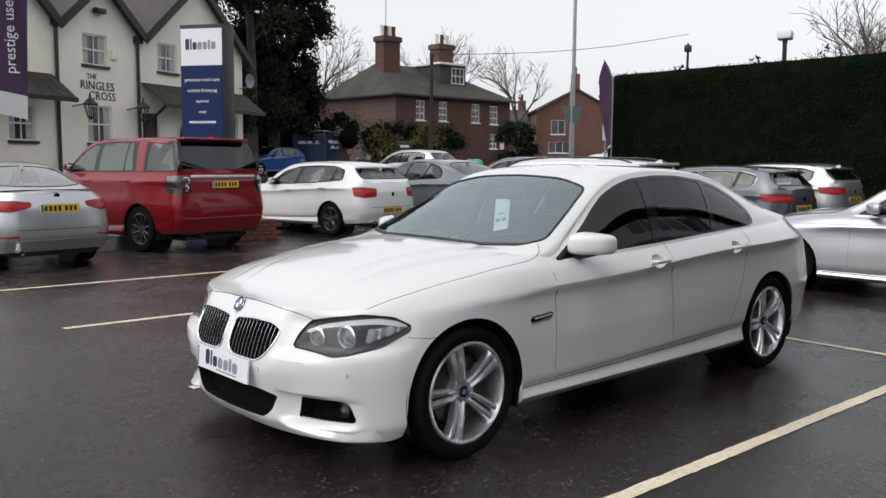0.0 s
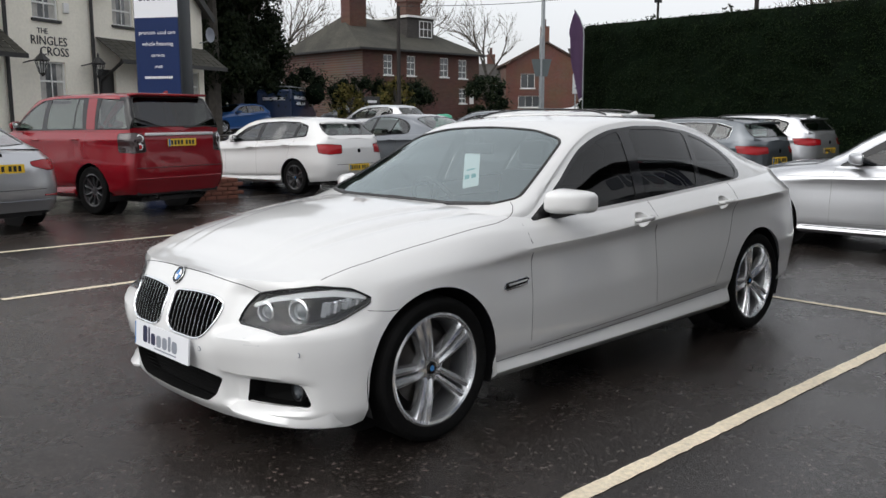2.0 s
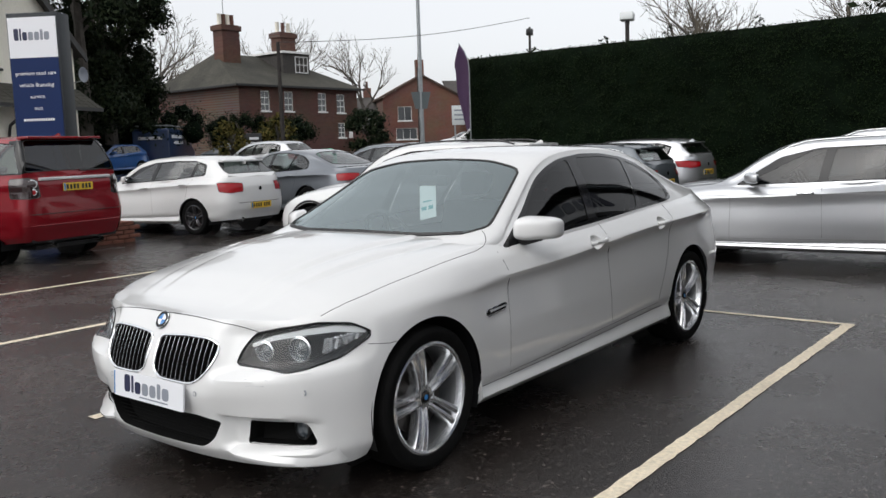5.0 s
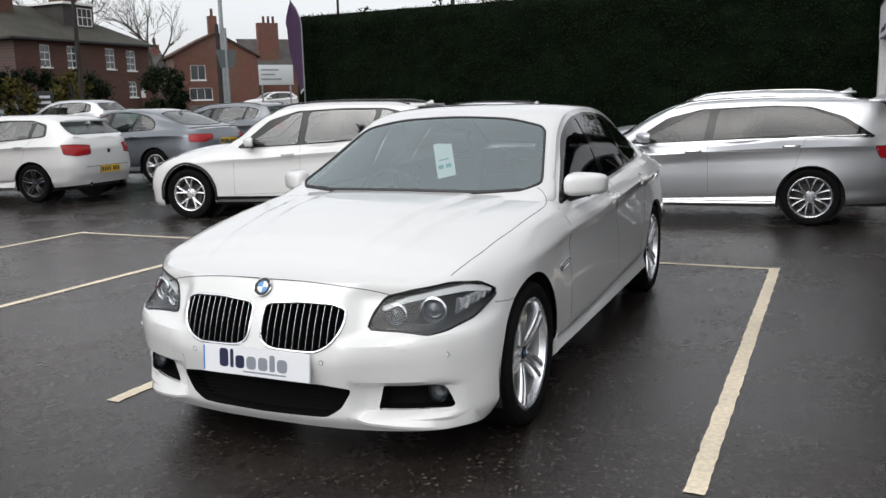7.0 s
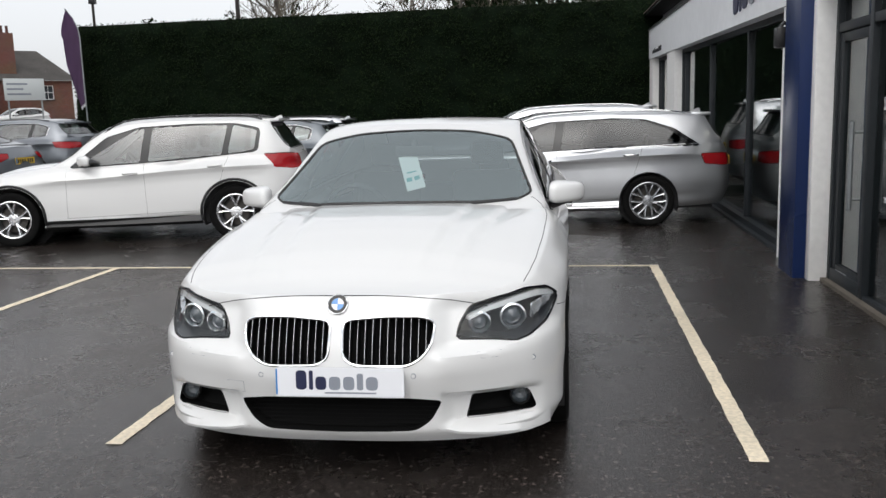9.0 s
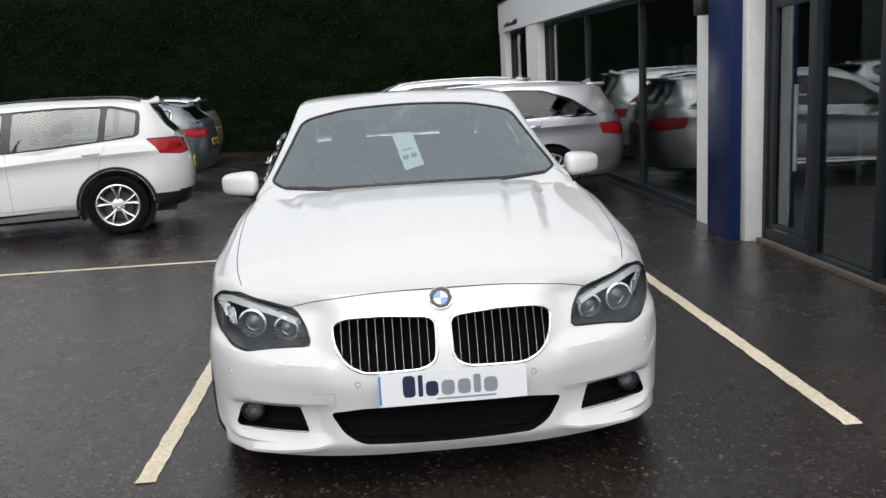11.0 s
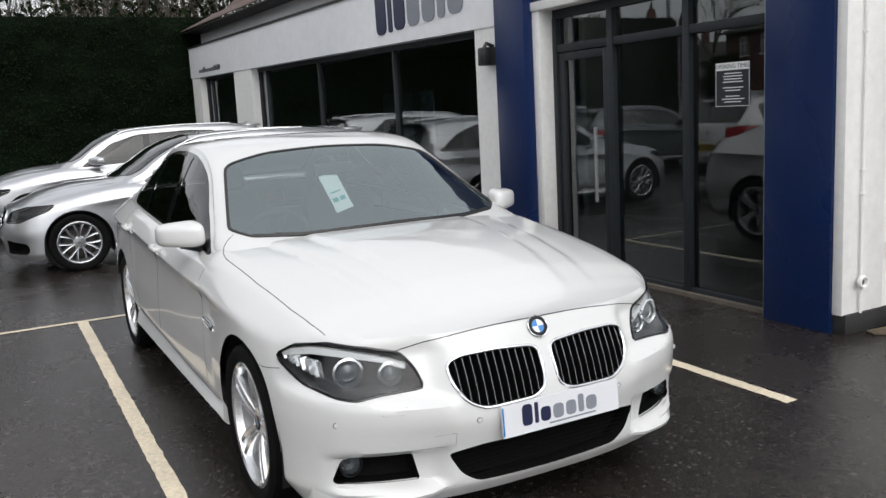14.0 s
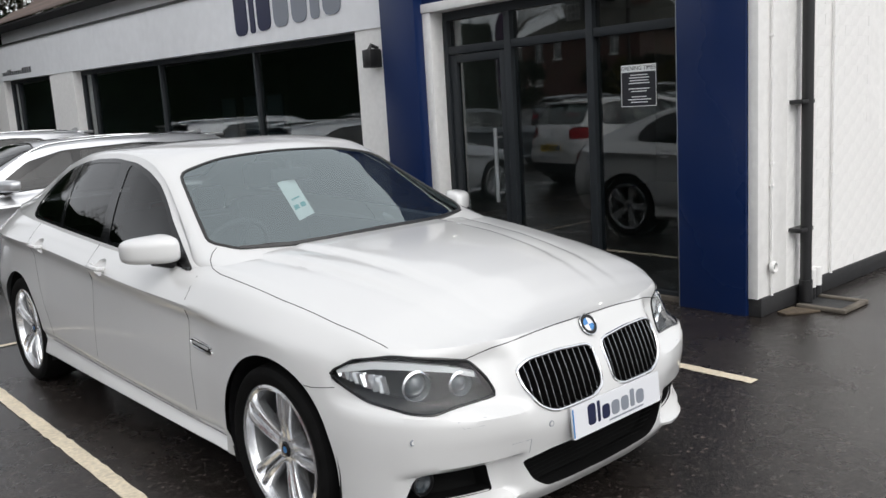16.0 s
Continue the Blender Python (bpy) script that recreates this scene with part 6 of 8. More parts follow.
def white_suv():
    s = hatch_spec(4.46, 0.90, 1.545, 0.84, 3.60, 0.34, roof_back=0.05, slope=0.85, high=-0.06, boxy=0.03, arch=0.40)
    W = s["W"]
    clad = []
    for sg in (1, -1):
        clad.append(([(1.25, sg * W, 0.15), (3.19, sg * W, 0.15), (3.19, sg * W, 0.33), (1.25, sg * W, 0.31)], (0, -sg, 0), M_BLACK, "sill_cladding"))
        clad.append(([(4.00, sg * W, 0.15), (4.6, sg * W, 0.15), (4.6, sg * W, 0.44), (4.00, sg * W, 0.44)], (0, -sg, 0), M_BLACK, "bumper_cladding"))
    clad.append(([(4.5, -0.75, 0.15), (4.5, 0.75, 0.15), (4.5, 0.75, 0.46), (4.5, -0.75, 0.46)], (-1, 0, 0), M_BLACK, "bumper_cladding"))
    clad.append(([(0, -0.7, 0.12), (0, 0.7, 0.12), (0, 0.7, 0.27), (0, -0.7, 0.27)], (1, 0, 0), M_BLACK, "bumper_cladding"))
    e = build_car("white_crossover_car", "white crossover with black sills, roof rails and five-spoke alloy wheels", s, facing(9.27, 10.78, 100.4), M_WHITE, W_STAR, lamps_f=[lamp_f(s, 0.44, 0.76, 0.68, 0.86)],
                  lamps_r=[lamp_r(s, 0.48, 0.76, 0.86, 1.06, 0.28)], cladding=clad, rails=(1.95, 3.95, 1.0), spoiler=4.05, glass_side=M_CARGLASS, group="cars for sale", plate_r=(4.46, 0.72))
    for a in s["axles"]:
        for sg in (-1, 1):
            pts = []
            for i in range(25):
                t = math.pi * (-0.06 + 1.12 * i / 24)
                x, z = a + (s["arch"] + 0.02) * math.cos(t), s["R"] + (s["arch"] + 0.02) * math.sin(t)
                h = on_skin(e["tree"], (x, sg * 1.0, z), (0, -sg, 0))
                pts.append(Vector((x, sg * (W + 0.006) if h is None else h.y + sg * 0.002, z)))
            part("arch_cladding", tube(pts, 0.018, n=6), M_BLACK, e["car"])
    tail_face(e, s, 0.95)


def estate(x, y, paint, label, name="silver_estate_car", H=1.455):
    s = hatch_spec(4.70, 0.905, H, 0.79, 3.63, 0.322, roof_back=0.14, slope=0.92, high=-0.03)
    # the rear side glass runs back to a point
    tp = lambda x: spline(s["rail"], x) - 0.03
    s["side"] = s["side"][:2] + [(4.28, 0.99), (4.22, 1.035), (3.95, 1.22), (3.6, tp(3.6) - 0.015)] + s["side"][5:]
    s["panes"][2] = [(3.44, 1.012), (4.16, 1.008), (4.12, 1.045), (3.91, 1.195), (3.6, tp(3.6) - 0.04), (3.50, tp(3.50) - 0.035)]
    low = rounded_loop([(0.05, 0.52, 0.40), (0.05, 0.80, 0.36), (0.05, 0.80, 0.24), (0.05, 0.45, 0.24)], 0.04)
    gr = rounded_loop([(0.05, 0.36, 0.70), (0.05, 0.40, 0.60), (0.05, 0.30, 0.46), (0.05, -0.30, 0.46), (0.05, -0.40, 0.60), (0.05, -0.36, 0.70)], 0.04)
    W = s["W"]
    e = build_car(name, label, s, facing(x, y), paint, W_MULTI, lamps_f=[lamp_f(s, 0.46, 0.76, 0.58, 0.76, 0.55)], lamps_r=[lamp_r(s, 0.46, 0.74, 0.74, 0.90, 0.30)],
                  grille=[gr], low_intake=[low, mirror3(low)], rails=(1.95, 4.1, 0.55), trim=M_CHROME, chrome_line=True, glass_side=M_PRIVACY, group="cars for sale", spoiler=4.32, plate_f=(-0.01, 0.36), plate_r=(4.70, 0.78))
    for o, rim in e["grille"]:
        part("grille_surround", tube(thin(rim, 0.02), 0.012, True, 6), M_CHROME, o)
        for z in (0.54, 0.61):
            part("grille_blade", box(0.035, 0.055, -0.33, 0.33, z - 0.012, z + 0.012, 0.004), M_CHROME, o)
        part("grille_star", moved(lathe([(0.075, 0.0), (0.09, -0.008), (0.095, 0.004), (0.08, 0.006)], 24, "x"), (0.03, 0, 0.58)), M_CHROME, o)
    for sg in (-1, 1):
        p = seam(e["tree"], [(1.20, sg, 0.265), (3.24, sg, 0.275)], (0, -sg, 0), 0.006, 16)
        part("sill_chrome", tube(p, 0.011, n=6), M_CHROME, e["car"], "bright sill strip")
        # crisp character line along the flank
        p = seam(e["tree"], [(1.0, sg, 0.80), (2.2, sg, 0.835), (4.3, sg, 0.86)], (0, -sg, 0), 0.004, 16)
        part("flank_crease", tube(p, 0.004, n=5), paint, e["car"])
    return e


def grey_hatch(x, y, paint, label, name):
    s = hatch_spec(4.31, 0.89, 1.435, 0.86, 3.46, 0.32, roof_back=0.05, slope=0.9)
    e = build_car(name, label, s, facing(x, y), paint, W_PLAIN, lamps_r=[lamp_r(s, 0.40, 0.74, 0.80, 0.95, 0.30)], trim=M_CHROME, rails=(1.9, 3.7, 0.4), spoiler=3.92, group="cars for sale", plate_r=(4.30, 0.70))
    tail_face(e, s, 0.86)


def grey_saloon():
    s = stretched(BASE, 4.72, 0.92, 1.42, 0.88, 3.69, 0.33)
    tail = rounded_loop([(4.50, 0.84, 0.78), (4.50, 0.84, 0.92), (4.68, 0.62, 0.93), (4.72, 0.42, 0.92), (4.72, 0.42, 0.84), (4.68, 0.62, 0.78)], 0.03)
    build_car("grey_saloon_car", "slate grey saloon with a chrome window line", s, facing(12.62, 17.0), M_GREYCAR, W_STAR, lamps_r=[(tail, (-0.8, -0.6, 0))], trim=M_CHROME, group="cars for sale", plate_r=(4.70, 0.78))


small_hatch()
red_suv()
silver_saloon()
white_suv()
estate(10.70, 5.60, M_SILVER, "bright silver estate car with chrome sill strips")
estate(14.4, 5.9, M_SILVER, "pale estate car parked before the hedge", "pale_estate_car", 1.56)
grey_hatch(14.7, 11.3, M_DARKGREY, "dark grey hatchback with a chrome window line", "dark_grey_hatchback_car")
grey_hatch(17.9, 11.8, M_SILVER, "light grey hatchback parked beside the hedge", "light_grey_hatchback_car")
grey_saloon()
grey_hatch(16.0, 17.3, M_GREYCAR, "slate grey estate with silver roof rails", "slate_estate_car")


# ---- the showroom ----
def fas(x):
    """Height of the fascia's lower edge, which climbs with the land."""
    return 2.37 + 0.0187 * (x - 7.37)


def sloped_box(x0, x1, y0, y1, za, zb, h, bm=None):
    """A beam from x0 to x1 whose lower edge runs from za to zb."""
    b = bm or bmesh.new()
    vs = [b.verts.new(p) for p in ((x0, y0, za), (x1, y0, zb), (x1, y1, zb), (x0, y1, za), (x0, y0, za + h), (x1, y0, zb + h), (x1, y1, zb + h), (x0, y1, za + h))]
    for f in ((3, 2, 1, 0), (4, 5, 6, 7), (0, 1, 5, 4), (1, 2, 6, 5), (2, 3, 7, 6), (3, 0, 4, 7)):
        b.faces.new([vs[i] for i in f])
    return b


def showroom():
    sh = thing("showroom", "single-storey car showroom with pale fascia, navy entrance and dark glazing", "building", kind="structure")
    part("fascia_board", sloped_box(6.95, 21.2, 0.55, 0.96, fas(6.95), fas(21.2), 0.70), M_FASCIA, sh)
    part("fascia_cap", sloped_box(6.95, 21.25, 0.50, 0.985, fas(6.95) + 0.70, fas(21.2) + 0.70, 0.035), M_DARKWOOD, sh, "black capping strip")
    part("soffit_board", sloped_box(6.95, 21.25, 0.30, 0.62, fas(6.95) + 0.735, fas(21.2) + 0.735, 0.40), M_FASCIA, sh)
    # tiled eave over it, row on row
    for r in range(4):
        b = bmesh.new()
        y0, y1 = 1.10 - 0.24 * r, 0.84 - 0.24 * r
        n = 64
        for i in range(n):
            x = 7.0 + 14.6 * (i + 0.5 * (r % 2)) / n
            z = fas(x) + 1.10 + 0.12 * r
            tile = [(x, y0, z), (x + 0.222, y0, z + 0.004), (x + 0.222, y1, z + 0.135), (x, y1, z + 0.13)]
            lo = [b.verts.new(p) for p in tile]
            hi = [b.verts.new((p[0], p[1], p[2] + 0.022)) for p in tile]
            b.faces.new(hi)
            b.faces.new(lo[::-1])
            for j in range(4):
                b.faces.new((lo[j], lo[(j + 1) % 4], hi[(j + 1) % 4], hi[j]))
        part("tile_row", b, M_REDTILE, sh, "brown clay roof tiles", angle=0)
    part("eaves_board", sloped_box(6.95, 21.6, 0.62, 1.06, fas(6.95) + 1.06, fas(21.6) + 1.06, 0.03), M_DARKWOOD, sh)
    # ridge height added so wet tarmac mirrors tiles instead of bright sky
    b = bmesh.new()
    vs = [b.verts.new(p) for p in ((3.1, 0.2, 3.9), (21.6, 0.2, 4.1), (21.6, -4.2, 7.6), (3.1, -4.2, 7.4))]
    b.faces.new(vs)
    part("main_roof", b, M_REDTILE, sh)
    # white piers
    for xa, xb in ((7.05, 7.56), (16.05, 17.30), (20.35, 21.15)):
        part("pier", sloped_box(xa, xb, 0.62, 0.945, 0.0, 0.0, fas((xa + xb) / 2)), M_WHITEWALL, sh, "white painted pier")
    # show windows: sill, frames, mullions and panes
    def window(x0, x1, divs, name="show_window"):
        w = part(name, box(x0, x1, 0.72, 0.84, 0.0, 0.10), M_FRAME, sh, "tall dark-framed show window")
        top = fas((x0 + x1) / 2)
        part("window_head", sloped_box(x0, x1, 0.72, 0.80, fas(x0) - 0.07, fas(x1) - 0.07, 0.085), M_FRAME, w)
        edges = [x0 + 0.03] + list(divs) + [x1 - 0.03]
        for x in edges:
            part("mullion", box(x - 0.024, x + 0.024, 0.70, 0.80, 0.10, fas(x) - 0.06, 0.006), M_FRAME, w)
        for a, c in zip(edges, edges[1:]):
            p = part("pane", box(a + 0.024, c - 0.024, 0.75, 0.758, 0.10, min(fas(a), fas(c)) - 0.06), M_SHOPGLASS, w, angle=0)
            p.visible_shadow = False
    window(7.56, 16.05, (9.93, 12.75, 15.55))
    window(17.30, 20.35, (19.85,))
    part("threshold", box(7.56, 16.05, 0.84, 0.90, 0.0, 0.03), M_FRAME, sh)
    # navy portal with a white inner frame
    for xa, xb, nm in ((6.46, 6.97, "portal_post"), (3.20, 3.73, "portal_post")):
        part(nm, box(xa, xb, 0.55, 1.065 if xa > 6 else 0.965, 0.0, 3.6, 0.004), M_NAVY, sh, "navy clad post")
    part("portal_head", box(3.73, 6.46, 0.60, 0.96, 2.50, 3.6, 0.004), M_NAVY, sh, "navy clad head")
    part("white_jamb", box(6.35, 6.46, 0.70, 0.965, 0.0, 2.42, 0.003), M_WHITEWALL, sh)
    part("white_head", box(3.73, 6.46, 0.70, 0.98, 2.42, 2.50, 0.003), M_WHITEWALL, sh)
    part("post_edge", box(3.732, 3.742, 0.80, 0.955, 0.0, 2.42), M_STEEL, sh)
    # entrance: door, side lights and top lights
    ent = part("entrance", box(3.64, 6.35, 0.73, 0.81, 2.34, 2.42), M_FRAME, sh, "dark aluminium entrance screen")
    for x, w in ((6.32, 0.06), (5.52, 0.075), (4.62, 0.07), (3.68, 0.06)):
        part("mullion", box(x - w / 2, x + w / 2, 0.71, 0.82, 0.0, 2.34, 0.005), M_FRAME, ent)
    for xa, xb in ((3.71, 4.585), (4.655, 5.48), (5.56, 6.29)):
        part("transom", box(xa, xb, 0.72, 0.815, 2.03, 2.10, 0.005), M_FRAME, ent)
        p = part("top_light", box(xa, xb, 0.765, 0.772, 2.10, 2.34), M_SHOPGLASS, ent, angle=0)
        p.visible_shadow = False
        part("bottom_rail", box(xa, xb, 0.72, 0.815, 0.0, 0.13 if xa > 5.5 else 0.06, 0.004), M_FRAME, ent)
        p = part("pane", box(xa, xb, 0.765, 0.772, 0.06, 2.03), M_SHOPGLASS, ent, angle=0)
        p.visible_shadow = False
    d = part("door", box(6.20, 6.29, 0.745, 0.80, 0.05, 2.02, 0.004), M_FRAME, ent, "glazed entrance door")
    part("door_stile", box(5.56, 5.64, 0.745, 0.80, 0.05, 2.02, 0.004), M_FRAME, d)
    part("door_rail", box(5.64, 6.20, 0.745, 0.80, 1.95, 2.02, 0.004), M_FRAME, d)
    part("door_rail", box(5.64, 6.20, 0.745, 0.80, 0.05, 0.17, 0.004), M_FRAME, d)
    h = part("pull_handle", tube([(5.655, 0.88, 0.68), (5.655, 0.88, 1.34)], 0.017, n=10), M_STEEL, d, "long steel pull handle")
    for z in (0.76, 1.26):
        part("handle_stud", tube([(5.655, 0.80, z), (5.655, 0.88, z)], 0.010, n=8), M_STEEL, h)
    part("letter_plate", box(5.90, 6.16, 0.80, 0.807, 0.075, 0.135, 0.002), M_STEEL, d, "steel letter plate")
    part("door_sill", box(3.64, 6.40, 0.815, 0.87, 0.0, 0.03), M_CONCRETE, ent)
    # notice in the side light
    nt = part("notice", box(4.03, 4.35, 0.7735, 0.777, 1.475, 1.79), M_INK, ent, "black notice with a white heading")
    part("notice_head", box(4.03, 4.35, 0.777, 0.7785, 1.735, 1.79), M_PAPER, nt)
    letters("OPENING TIMES", 0.044, M_INK, nt, pose(4.19, 0.7795, 1.762, 90, 0, 180), 0.0003)
    b = bmesh.new()
    for xa, xb, za, zb in ((4.03, 4.35, 1.475, 1.479), (4.03, 4.034, 1.475, 1.735), (4.346, 4.35, 1.475, 1.735)):
        box(xa, xb, 0.777, 0.7785, za, zb, bm=b)
    rnd = random.Random(3)
    for i in range(11):
        if i in (4, 7):
            continue
        w = rnd.uniform(0.07, 0.12)
        z = 1.712 - 0.0205 * i
        box(4.19 - w, 4.19 + w * 0.9, 0.777, 0.7783, z - 0.0035, z + 0.0035, bm=b)
    part("notice_bars", b, M_PAPER, nt)
    # alarm box and logo
    al = part("wall_lamp", box(7.13, 7.26, 0.945, 1.10, 1.98, 2.16, 0.015), M_IRON, sh, "black box lamp on the pier")
    part("lamp_arm", tube([(7.19, 0.95, 2.17), (7.19, 1.03, 2.20), (7.19, 1.06, 2.15)], 0.02, n=8), M_IRON, al)
    lg = thing("fascia_logo", "large logo of plain navy and grey blocks on the fascia", "sign", pose(8.80, 0.962, 2.875, 90, -1.07, 180))
    logo_blocks(lg, 2.42, 0.66, 0.0, 0.02, 0.012)
    fl_ = thing("fascia_lettering", "small dark bars of lettering along the fascia", "sign")
    rnd = random.Random(5)
    x = 18.3
    while x < 20.25:
        w = rnd.uniform(0.07, 0.13)
        part("lettering_bar", box(x, x + w, 0.962, 0.966, fas(x) + 0.10, fas(x) + rnd.choice((0.17, 0.17, 0.21))), M_INK, fl_, angle=0)
        x += w + 0.045
    # inside: floor, walls, ceiling
    part("room_floor", box(3.4, 20.9, -6.4, 0.70, -0.02, 0.012), M_ROOMFLOOR, sh)
    part("room_back_wall", box(3.4, 20.9, -6.6, -6.4, 0.0, 3.2), M_ROOM, sh)
    part("room_end_wall", box(20.9, 21.1, -6.6, 0.62, 0.0, 3.2), M_ROOM, sh)
    part("room_ceiling", box(3.4, 20.9, -6.4, 0.70, 2.95, 3.1), M_ROOM, sh)
    part("room_partition", box(9.0, 9.12, -6.4, -1.6, 0.0, 2.95), M_ROOM, sh)
    for x, y in ((5.0, -0.5), (5.9, -0.6), (8.0, -1.0), (8.35, -1.0), (8.7, -1.0)):
        o = solid("ceiling_spot", lathe([(0.002, 0.0), (0.03, 0.0), (0.04, 0.02)], 12, "z"), M_SPOT, "small bright recessed ceiling spot", "lamp", pose(x, y, 2.925), "ceiling spots")
    for x in (12.6, 13.4, 14.2):
        part("picture_panel", box(x, x + 0.5, -1.2, -1.17, 1.0, 1.9), M_GREYINK, sh)
    return sh


showroom()


# ---- white painted brick flank with pipes ----
def flank():
    w = thing("wall_flank", "white painted brick side wall on a black plinth", "wall", kind="structure")
    X = 3.125
    part("wall_core", box(X, 3.38, -9.0, 0.55, 0.13, 4.6), M_WHITEWALL, w)
    part("wall_corner", box(X - 0.002, 3.197, 0.55, 0.945, 0.125, 4.6, 0.004), M_WHITEWALL, w)
    part("plinth", box(X - 0.02, 3.38, -9.0, 0.93, 0.0, 0.13, 0.004), M_PLINTH, w, "black bitumen plinth")
    part("wall_far_coat", box(X - 0.002, X, -9.0, -1.75, 0.14, 4.6), M_WHITEWALL, w)
    me = finish("brick", box(-0.0022, 0.010, -0.1099, 0.1099, -0.0365, 0.0365, 0.0009), M_WHITEWALL, 0)
    half = finish("brick", box(-0.0022, 0.010, -0.053, 0.053, -0.0365, 0.0365, 0.0009), M_WHITEWALL, 0)
    rnd = random.Random(11)
    n = 0
    for r in range(60):
        z = 0.168 + 0.074 * r
        if z > 4.4:
            break
        y = 0.43 - (0.11 if r % 2 else 0.0)
        if r % 2:
            o = new("brick", half)
            o.parent = w
            o.location = (X, 0.485, z)
        while y > -1.75:
            if n < 420 and (y > -0.75 or z < 1.2):
                o = new("brick", me)
                o.parent = w
                o.location = (X + rnd.uniform(-0.0004, 0.0005), y, z + rnd.uniform(-0.001, 0.001))
                o.rotation_euler = (0, rnd.uniform(-0.004, 0.004), rnd.uniform(-0.003, 0.003))
                n += 1
            y -= 0.221
    part("wall_upper_coat", box(X - 0.002, X, -1.75, -0.75, 1.2, 4.6), M_WHITEWALL, w)
    dp = thing("downpipe", "black cast iron downpipe with clamps beside a drain", "pipe")
    part("pipe", tube([(X - 0.075, 0.40, 0.04), (X - 0.075, 0.40, 4.6)], 0.04, n=14), M_IRON, dp)
    part("pipe_shoe", tube([(X - 0.075, 0.40, 0.18), (X - 0.075, 0.40, 0.02)], 0.047, n=14), M_IRON, dp)
    for z in (0.55, 1.45, 2.36):
        part("clamp", box(X - 0.10, X, 0.34, 0.52, z - 0.014, z + 0.014, 0.004), M_IRON, dp)
    for y, z0 in ((0.79, 0.13), (-0.12, 0.13)):
        cb = thing("wall_cable", "thin white conduit clipped to the wall", "pipe")
        part("conduit", tube([(X - 0.022, y, z0), (X - 0.022, y + 0.004, 1.2), (X - 0.022, y, 4.5)], 0.010, n=8), M_WHITEWALL, cb)
        for z in (0.9, 1.05, 1.9, 2.7):
            part("clip", box(X - 0.036, X - 0.010, y - 0.016, y + 0.016, z - 0.008, z + 0.008, 0.002), M_WHITEWALL, cb)
    tp = thing("wall_tap", "small round white wall outlet", "fitting", pose(X - 0.02, 0.795, 0.335))
    part("outlet_ring", lathe([(0.034, 0.0), (0.044, -0.02), (0.040, -0.035), (0.030, -0.035), (0.024, -0.01)], 20, "x"), M_WHITEWALL, tp)
    part("outlet_hole", lathe([(0.001, -0.012), (0.026, -0.012)], 20, "x"), M_PLINTH, tp)
    for y in (0.275, 0.185):
        st = thing("pipe_stub", "short white waste pipe stub at the plinth", "pipe", group="pipe stubs")
        part("stub", tube([(X - 0.055, y, 0.10), (X - 0.055, y, 0.235)], 0.035, n=12), M_WHITEWALL, st)
        part("stub_foot", tube([(X - 0.055, y, 0.0), (X - 0.055, y, 0.10)], 0.032, n=12), M_IRON, st)
    dr = thing("drain_gully", "square gully with a chipped concrete kerb", "drain")
    for xa, xb, ya, yb in ((2.70, 3.05, 0.16, 0.21), (2.70, 3.05, 0.50, 0.55), (2.70, 2.75, 0.21, 0.50)):
        part("gully_kerb", box(xa, xb, ya, yb, 0.0, 0.03, 0.010), M_CONCRETE, dr)
    part("gully_grate", box(2.75, 3.05, 0.21, 0.50, 0.004, 0.012), M_PLINTH, dr)
    part("mortar_patch", prism([(2.86, 0.57), (3.06, 0.58), (3.08, 0.76), (3.0, 0.79), (2.92, 0.68)], 0.003, 0.014), M_MORTAR, dr)
    return w


flank()


# ---- foliage ----
def leaf_cloud(points, size, rnd, spread=0.5):
    """Many small bent leaves, one island each, at the given points with outward directions."""
    verts, faces = [], []
    for p, nrm in points:
        d = Vector((rnd.gauss(0, 1), rnd.gauss(0, 1), rnd.gauss(0, 1))) * spread + nrm
        d.normalize()
        t = d.cross(Vector((rnd.uniform(-1, 1), rnd.uniform(-1, 1), rnd.uniform(-1, 1)))).normalized()
        u = d.cross(t)
        s = size * rnd.uniform(0.6, 1.4)
        a = p - t * s
        c = p + t * s
        k = len(verts)
        verts += [a, p + u * s * 0.45, c, p - u * s * 0.45]
        faces.append((k, k + 1, k + 2, k + 3))
    return verts, faces


def leaf_part(name, points, size, rnd, material, parent, spread=0.5, label=""):
    v, f = leaf_cloud(points, size, rnd, spread)
    me = bpy.data.meshes.new(name)
    me.from_pydata(v, [], f)
    me.materials.append(material)
    o = new(name, me)
    o.parent = parent
    o["kind"] = "stuff"
    if label:
        o["label"] = label
    return o


